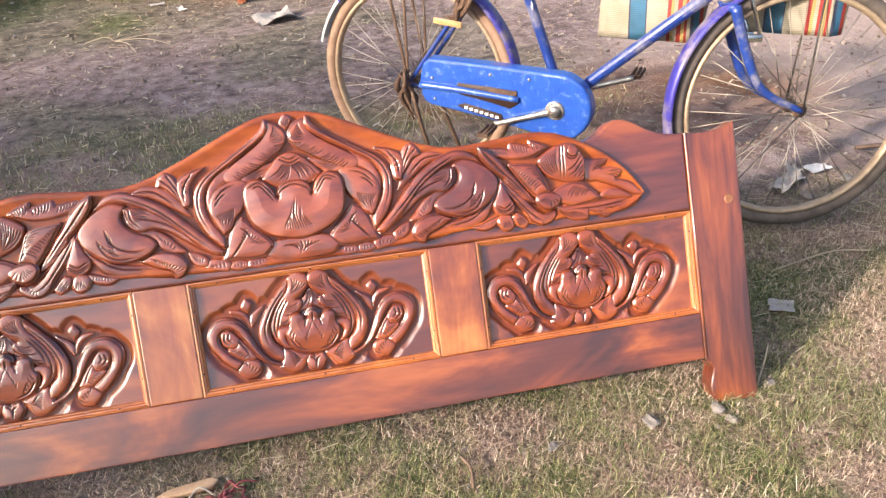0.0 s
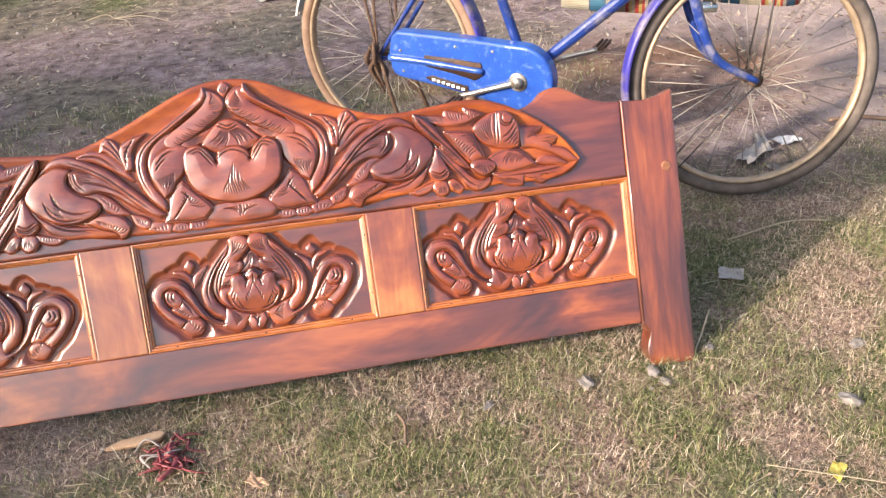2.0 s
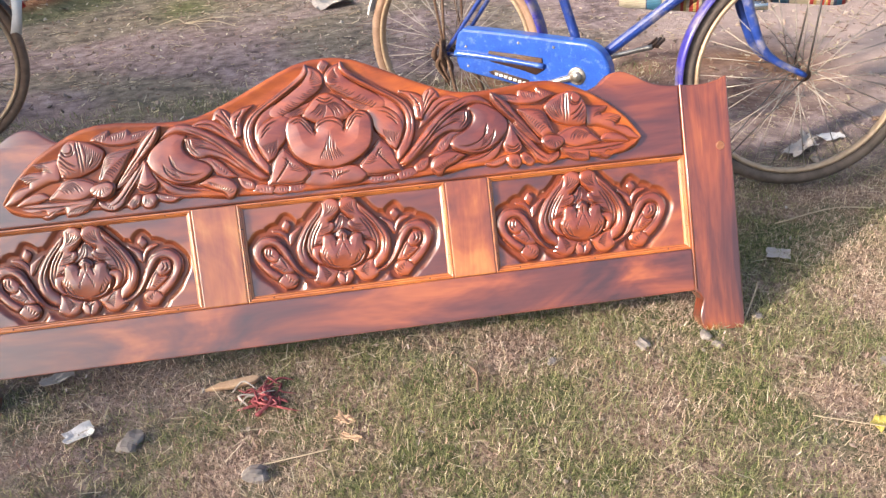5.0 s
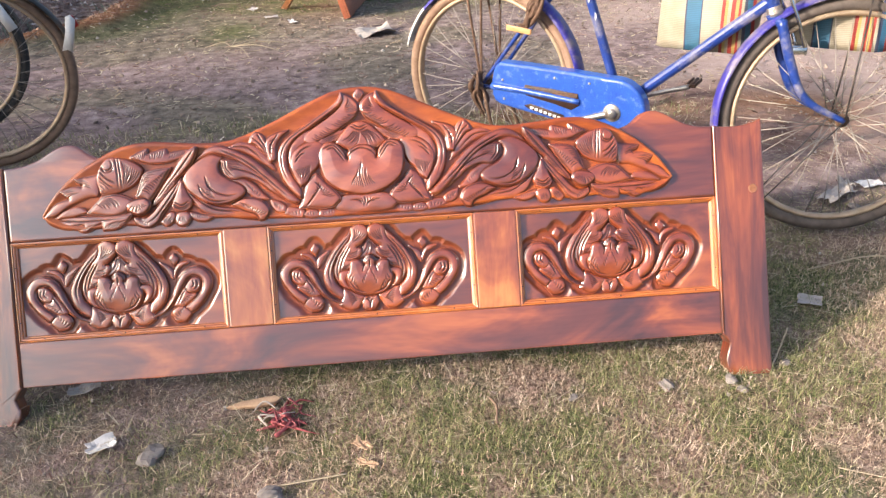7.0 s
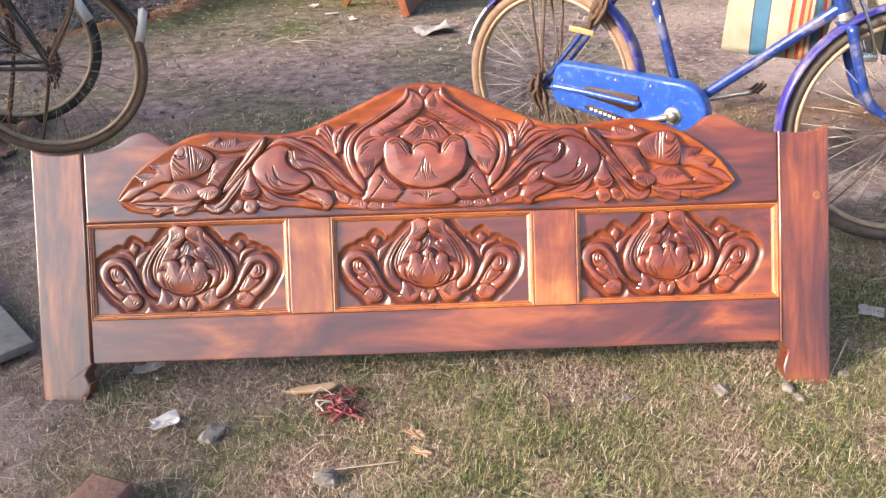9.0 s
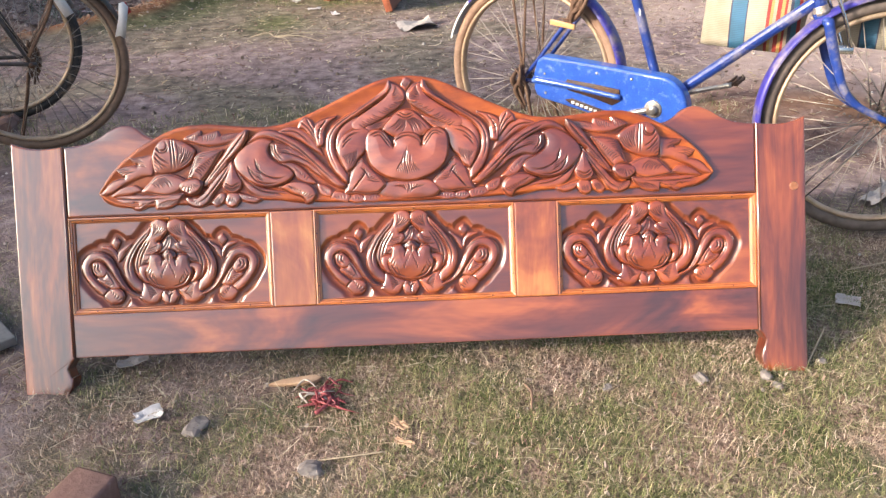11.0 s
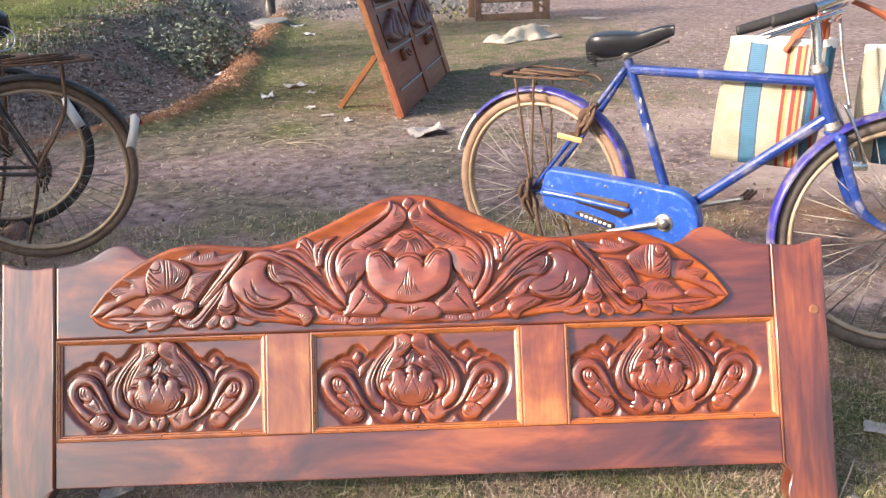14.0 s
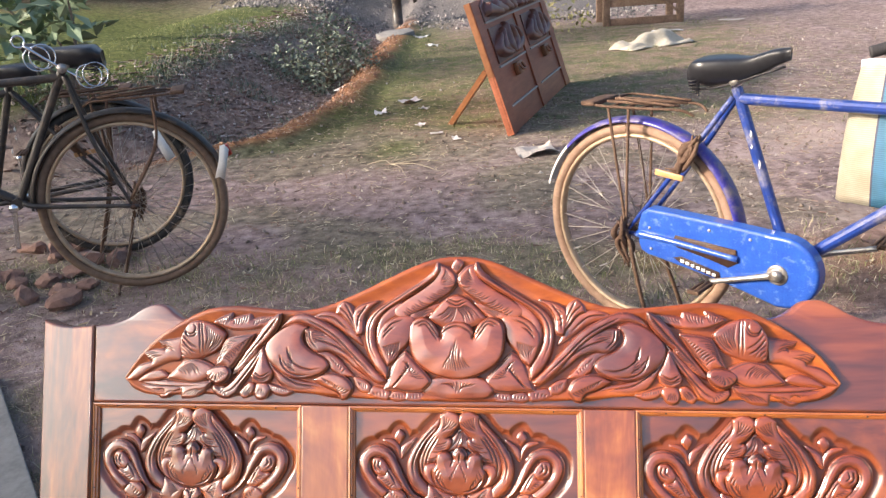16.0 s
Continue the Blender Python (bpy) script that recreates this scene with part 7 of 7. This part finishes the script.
litter("yellow_leaf", "small yellow fallen leaf", (2.98, 0.42, 10), 0.05, 0.025, leaf_yellow, 10.0, 0.2, "leaf")
for i, (x, y, w, d) in enumerate(((-0.72, 6.1, 0.22, 0.16), (0.05, 5.3, 0.25, 0.14), (-0.10, 4.85, 0.16, 0.12), (0.22, 5.0, 0.10, 0.09), (0.45, 4.1, 0.12, 0.05), (0.30, 4.35, 0.12, 0.08), (0.60, 3.95, 0.10, 0.06), (-0.3, 8.9, 0.2, 0.15), (-0.6, 9.9, 0.3, 0.2))):
    litter("paper_scrap", "crumpled white litter by the ditch", (x, y, i * 50), w * 0.75, d * 0.75, paper, 20 + i * 1.7, 0.22, group="litter by the ditch")
litter("cloth_sack", "crumpled cream cloth sack lying on the ground", (2.25, 7.9, 35), 0.85, 0.42, sack_cloth, 31.0, 0.32, "sack", heap=0.11)
litter("paper_scrap", "flat pale scrap beside the trestle", (2.55, 9.0, 0), 0.35, 0.12, paper, 32.0, 0.1)
litter("paper_scrap", "flat pale scrap beside the path", (3.45, 9.8, 0), 0.30, 0.14, brown_paper, 33.0, 0.1)

brick = part("brick", box(-0.112, 0.112, -0.046, 0.046, -0.034, 0.034, 0.007), brick_dusty, None)
brick.matrix_basis = pose(0.425, -0.397, gz(0.42, -0.40) + 0.030, 2, 3, 71)
tagged(brick, "worn dull red brick lying in the grass", "brick")
plank_ob = part("grey_plank", box(-0.16, 0.16, -0.45, 0.45, -0.012, 0.012, 0.004), concrete, None)
plank_ob.matrix_basis = pose(-0.325, 0.425, gz(-0.325, 0.425) + 0.02, 0, 0, 42.5)
tagged(plank_ob, "pale grey flat slab lying beside the headboard", "slab")

chip = part("wood_chip", slab([(-0.062, -0.004), (0.0, -0.013), (0.05, -0.013), (0.066, 0.0), (0.052, 0.012), (-0.03, 0.009)], 0, 0.010, 0.003), pale_wood, None)
chip.matrix_basis = pose(0.80, 0.045, gz(0.8, 0.045) + 0.006, 3, -4, 2)
tagged(chip, "split pale wood chip on the grass", "wood chip")
rag = thing("rag", "crimson shredded rag with white scraps on the grass", "rag", pose(0.872, -0.03, gz(0.872, -0.03)))
rnd = random.Random(5)
for i in range(40):
    a = rnd.gauss(-2.2, 1.3)
    r = rnd.uniform(0.02, 0.065)
    x, y = rnd.gauss(0.004, 0.016), rnd.gauss(0.008, 0.020)
    bx, by = rnd.gauss(0, 0.012), rnd.gauss(0, 0.012)
    p = [(x, y, rnd.uniform(0.006, 0.022)), (x + r * 0.45 * math.cos(a) + bx, y + r * 0.45 * math.sin(a) + by, rnd.uniform(0.006, 0.026)), (x + r * math.cos(a + 0.5), y + r * math.sin(a + 0.5), 0.006)]
    part("strip", tube(p, [0.0014, 0.0024, 0.0008], 6, n=14, flat=rnd.uniform(1.2, 3.4)), brown_paper if i % 9 == 0 else crimson, rag)


straw_stalk = rough_surface("straw_stalk", [(0.3, (0.30, 0.24, 0.16)), (0.7, (0.46, 0.39, 0.28))], 30, 0.8)


def stick(label, pts, r, group="dry twigs"):
    ob = part("twig", tube([(x, y, gz(x, y) + z) for x, y, z in pts], r, 5, n=10), straw_stalk if r < 0.003 else old_wood, None)
    return tagged(ob, label, "twig", group)


stick("pale dry stalk lying under a yellow leaf", [(1.998, -0.322, 0.012), (2.10, -0.372, 0.016), (2.20, -0.418, 0.012)], 0.0013)
stick("pale dry stalk on the grass", [(2.30, 0.40, 0.012), (2.48, 0.42, 0.016), (2.60, 0.40, 0.01)], 0.0022)
stick("dark dry twig lying in the grass", [(1.345, -0.10, 0.008), (1.35, -0.06, 0.02), (1.34, -0.02, 0.015)], 0.0032)
stick("thin pale stalk beside the headboard foot", [(2.02, 0.02, 0.0), (2.05, 0.05, 0.03), (2.085, 0.09, 0.06)], 0.0025)
stick("thin pale stalk on the grass", [(0.88, -0.225, 0.012), (0.96, -0.222, 0.016), (1.02, -0.215, 0.012)], 0.002)
for i in range(6):
    a = -1.4 + i * 0.83
    stick("dry twigs on the bare earth", [(0.30, 3.28, 0.02), (0.36 + 0.12 * math.cos(a), 3.27 + 0.12 * math.sin(a), 0.04), (0.38 + 0.26 * math.cos(a), 3.27 + 0.2 * math.sin(a), 0.01)], 0.0024)
stick("short stick on the earth near the wheel", [(2.95, 0.95, 0.02), (3.05, 0.93, 0.03), (3.15, 0.90, 0.02)], 0.008)

# ---- grass, straw, crumbs and gravel ----


def sampled(fn, region, d):
    """fn(x, y) taken on a grid of that step, as a quick look-up for arrays of places."""
    xs, ys = np.arange(region[0], region[1] + 2 * d, d), np.arange(region[2], region[3] + 2 * d, d)
    g = np.array([[fn(x, y) for x in xs] for y in ys])

    def at(x, y):
        u, v = (x - xs[0]) / d, (y - ys[0]) / d
        i, j = np.minimum(u.astype(int), len(xs) - 2), np.minimum(v.astype(int), len(ys) - 2)
        u, v = u - i, v - j
        return (g[j, i] * (1 - u) + g[j, i + 1] * u) * (1 - v) + (g[j + 1, i] * (1 - u) + g[j + 1, i + 1] * u) * v
    return at


def blades(name, label, count, region, length, width, keep, mat, seed, lean=(0.45, 1.45), grain=0.014):
    """Short bent blades; keep(x, y) is the chance that one grows."""
    rng = np.random.default_rng(seed)
    chance, height = sampled(keep, region, grain), sampled(gz, region, grain)
    px, py = np.zeros(0), np.zeros(0)
    while len(px) < count:
        x, y = rng.uniform(region[0], region[1], count), rng.uniform(region[2], region[3], count)
        ok = rng.random(count) < chance(x, y)
        px, py = np.concatenate([px, x[ok]]), np.concatenate([py, y[ok]])
    x, y = px[:count], py[:count]
    z = height(x, y) - 0.002
    L, w, a = rng.uniform(*length, count), rng.uniform(*width, count), rng.uniform(0, 6.283, count)
    tilt = rng.uniform(*lean, count)
    b = a + rng.uniform(-1.1, 1.1, count)
    dx, dy, ex, ey = np.cos(a), np.sin(a), np.cos(b), np.sin(b)
    h1, r1 = L * 0.55 * np.cos(tilt * 0.75), L * 0.55 * np.sin(tilt * 0.75)
    h2, r2 = np.maximum(h1 + L * 0.45 * np.cos(tilt * 1.25), 0.004), r1 + L * 0.45 * np.sin(tilt * 1.25)
    mx, my = x + dx * r1, y + dy * r1
    v = np.stack([np.stack(q, 1) for q in ((x - dy * w, y + dx * w, z), (x + dy * w, y - dx * w, z), (mx + dy * w * 0.7, my - dx * w * 0.7, z + h1), (mx - dy * w * 0.7, my + dx * w * 0.7, z + h1), (mx + ex * (r2 - r1), my + ey * (r2 - r1), z + h2))], 1).reshape(-1, 3)
    faces = [f for o in range(0, 5 * count, 5) for f in ((o, o + 1, o + 2, o + 3), (o + 3, o + 2, o + 4))]
    return tagged(part(name, (v.tolist(), faces), mat, None, smooth=False), label, "grass", kind="stuff")


def lush(x, y):
    """Where the grass is green rather than withered, 0 to 1."""
    v = noise.noise(Vector((x * 3.1 + 3, y * 3.4, 7))) + 0.45 * noise.noise(Vector((x * 9.5, y * 9.5, 2)))
    return step(-0.26, 0.24, v + 0.14 * step(0.6, 1.6, x))


def edge(x, y):
    """Fades the fine sward out towards its borders."""
    w = 0.25 * noise.noise(Vector((x * 2.3, y * 2.3, 11)))
    return step(-0.5, -0.1, x + w) * step(3.4, 3.05, x + w) * step(-0.85, -0.62, y + 0.4 * w)


def tuft(x, y):
    return step(-0.20, 0.30, noise.noise(Vector((x * 26, y * 26, 4))) + 0.5 * noise.noise(Vector((x * 60, y * 60, 1))))


blades("grass", "short green grass in uneven tufts", 105000, (-0.5, 3.4, -0.85, 1.05), (0.011, 0.035), (0.0003, 0.0008), lambda x, y: edge(x, y) * turf(x, y) * lush(x, y) * (0.25 + 0.75 * tuft(x, y)), grass_green, 1)
blades("grass", "withered dry grass between the green tufts", 105000, (-0.5, 3.4, -0.85, 1.05), (0.009, 0.030), (0.0003, 0.0008), lambda x, y: edge(x, y) * turf(x, y) * (0.95 - 0.6 * lush(x, y)) * (0.35 + 0.65 * tuft(x + 3, y)), grass_dry, 12)
blades("grass", "trodden grass spreading over the rest of the yard", 11000, (-4.0, 7.0, -5.0, 0.9), (0.02, 0.055), (0.0012, 0.003), lambda x, y: (1 - edge(x, y)) * turf(x, y) * (0.15 + 0.85 * lush(x * 0.6, y * 0.6)), grass_mat, 14, grain=0.06)
blades("grass", "thin grass at the foot of the bicycles", 7000, (-1.2, 4.5, 1.0, 2.4), (0.015, 0.05), (0.001, 0.002), turf, grass_mat, 2, grain=0.06)
blades("grass", "rough grass by the ditch and round the door", 16000, (-4.5, 4.0, 3.6, 11.0), (0.015, 0.045), (0.0015, 0.003), turf, grass_green, 3, grain=0.06)
blades("weeds", "sparse weeds growing in the ditch", 5200, (-3.2, 0.2, 3.6, 9.5), (0.03, 0.09), (0.002, 0.005), lambda x, y: 0.9 * step(0.25, 0.5, rim(y) - x) * step(2.4, 1.2, rim(y) - x) * step(-0.1, 0.25, noise.noise(Vector((x * 2.2, y * 2.2, 4)))), leaf_grey, 33, (0.3, 1.2), 0.06)


def flat_bits(name, label, count, region, length, width, keep, mat, seed):
    rng = np.random.default_rng(seed)
    verts, faces = [], []
    n = 0
    while n < count:
        x, y = rng.uniform(region[0], region[1]), rng.uniform(region[2], region[3])
        if rng.random() > keep(x, y):
            continue
        n += 1
        L, w, a = rng.uniform(*length), rng.uniform(*width), rng.uniform(0, 6.283)
        dx, dy = math.cos(a) * L / 2, math.sin(a) * L / 2
        ux, uy = -math.sin(a) * w, math.cos(a) * w
        z = gz(x, y) + rng.uniform(0.002, 0.010)
        t = rng.uniform(-0.006, 0.010)
        o = len(verts)
        verts += [(x - dx - ux, y - dy - uy, z), (x - dx + ux, y - dy + uy, z), (x + dx + ux, y + dy + uy, z + t), (x + dx - ux, y + dy - uy, z + t), (x - dx, y - dy, z - w), (x + dx, y + dy, z + t - w)]
        faces += [(o, o + 3, o + 2, o + 1), (o, o + 4, o + 5, o + 3), (o + 1, o + 2, o + 5, o + 4)]
    return tagged(part(name, (verts, faces), mat, None, smooth=False), label, "straw", kind="stuff")


flat_bits("straw", "loose dry straw on the ground", 9000, (-0.8, 3.6, -0.8, 1.3), (0.012, 0.055), (0.0003, 0.0009), lambda x, y: 0.8, straw_mat, 4)
flat_bits("straw", "loose dry straw and chaff on the bare earth", 3500, (-2.0, 5.0, 1.3, 6.5), (0.02, 0.08), (0.0006, 0.0016), lambda x, y: 0.7, straw_mat, 5)


def crumbs(name, label, count, region, size, keep, mat, seed, category="pebbles"):
    rng = np.random.default_rng(seed)
    verts, faces = [], []
    n = 0
    tri = [(0, 2, 4), (2, 1, 4), (1, 3, 4), (3, 0, 4), (2, 0, 5), (1, 2, 5), (3, 1, 5), (0, 3, 5)]
    while n < count:
        x, y = rng.uniform(region[0], region[1]), rng.uniform(region[2], region[3])
        if rng.random() > keep(x, y):
            continue
        n += 1
        s = size[0] + (size[1] - size[0]) * rng.random() ** 3
        e = Euler(tuple(rng.uniform(0, 6.28, 3))).to_matrix()
        k = rng.uniform(0.45, 1.0, 3) * s
        z = gz(x, y) + s * 0.2
        o = len(verts)
        for p in ((1, 0, 0), (-1, 0, 0), (0, 1, 0), (0, -1, 0), (0, 0, 1), (0, 0, -1)):
            v = e @ Vector((p[0] * k[0], p[1] * k[1], p[2] * k[2]))
            verts.append((x + v.x, y + v.y, z + v.z))
        faces += [tuple(i + o for i in q) for q in tri]
    return tagged(part(name, (verts, faces), mat, None, smooth=False), label, category, kind="stuff")


flat_bits("leaf_litter", "dead leaves strewn in the ditch", 1600, (-3.5, 0.2, 3.4, 10.5), (0.03, 0.09), (0.008, 0.020), lambda x, y: step(0.15, 0.35, rim(y) - x) * step(2.2, 1.3, rim(y) - x), ditch_leaf, 41)
flat_bits("leaf_litter", "brown leaf crumbs and chips on the grass", 5200, (-0.6, 3.4, -0.8, 1.3), (0.004, 0.014), (0.0007, 0.0020), lambda x, y: 0.25 + 0.75 * step(0.55, 0.05, abs(y + 0.02)) * step(2.6, 1.4, x), red_chip, 42)
flat_bits("leaf_litter", "dark twigs and chips on the bare earth", 3200, (-2.0, 5.0, 1.1, 5.5), (0.010, 0.045), (0.0010, 0.0045), lambda x, y: 1 - 0.5 * turf(x, y), red_chip, 43)
flat_bits("straw", "pale wood chips on the bare earth", 1300, (-2.0, 5.0, 1.1, 5.5), (0.008, 0.035), (0.0015, 0.0045), lambda x, y: 0.8, straw_mat, 44)
crumbs("soil_crumbs", "crumbs of earth and grit among the grass", 6000, (-0.9, 3.6, -0.8, 1.4), (0.002, 0.009), lambda x, y: 1 - 0.6 * turf(x, y), crumb_mat, 6)
crumbs("soil_crumbs", "clods and grit on the bare earth", 9000, (-2.5, 5.5, 1.4, 9.0), (0.003, 0.018), lambda x, y: 1 - 0.8 * turf(x, y), crumb_mat, 7)
crumbs("red_clods", "reddish clods along the lip of the ditch", 4000, (-2.2, 0.4, 3.4, 11.0), (0.004, 0.022), lambda x, y: step(-0.16, 0.0, rim(y) - x) * step(0.35, 0.12, rim(y) - x), red_soil_bits, 8)
crumbs("dark_clods", "dark clods and dead leaves in the ditch", 9000, (-3.5, 0.2, 3.6, 11.5), (0.005, 0.026), lambda x, y: step(0.2, 0.4, rim(y) - x) * step(1.9, 1.3, rim(y) - x), ditch_leaf, 9)
crumbs("gravel", "grey crushed gravel on the bank", 22000, (-5.0, 3.2, 10.6, 19.0), (0.015, 0.05), lambda x, y: step(10.6, 11.6, y) * step(3.0, 1.6, x - 0.12 * (y - 11)), gravel_mat, 10, "gravel")
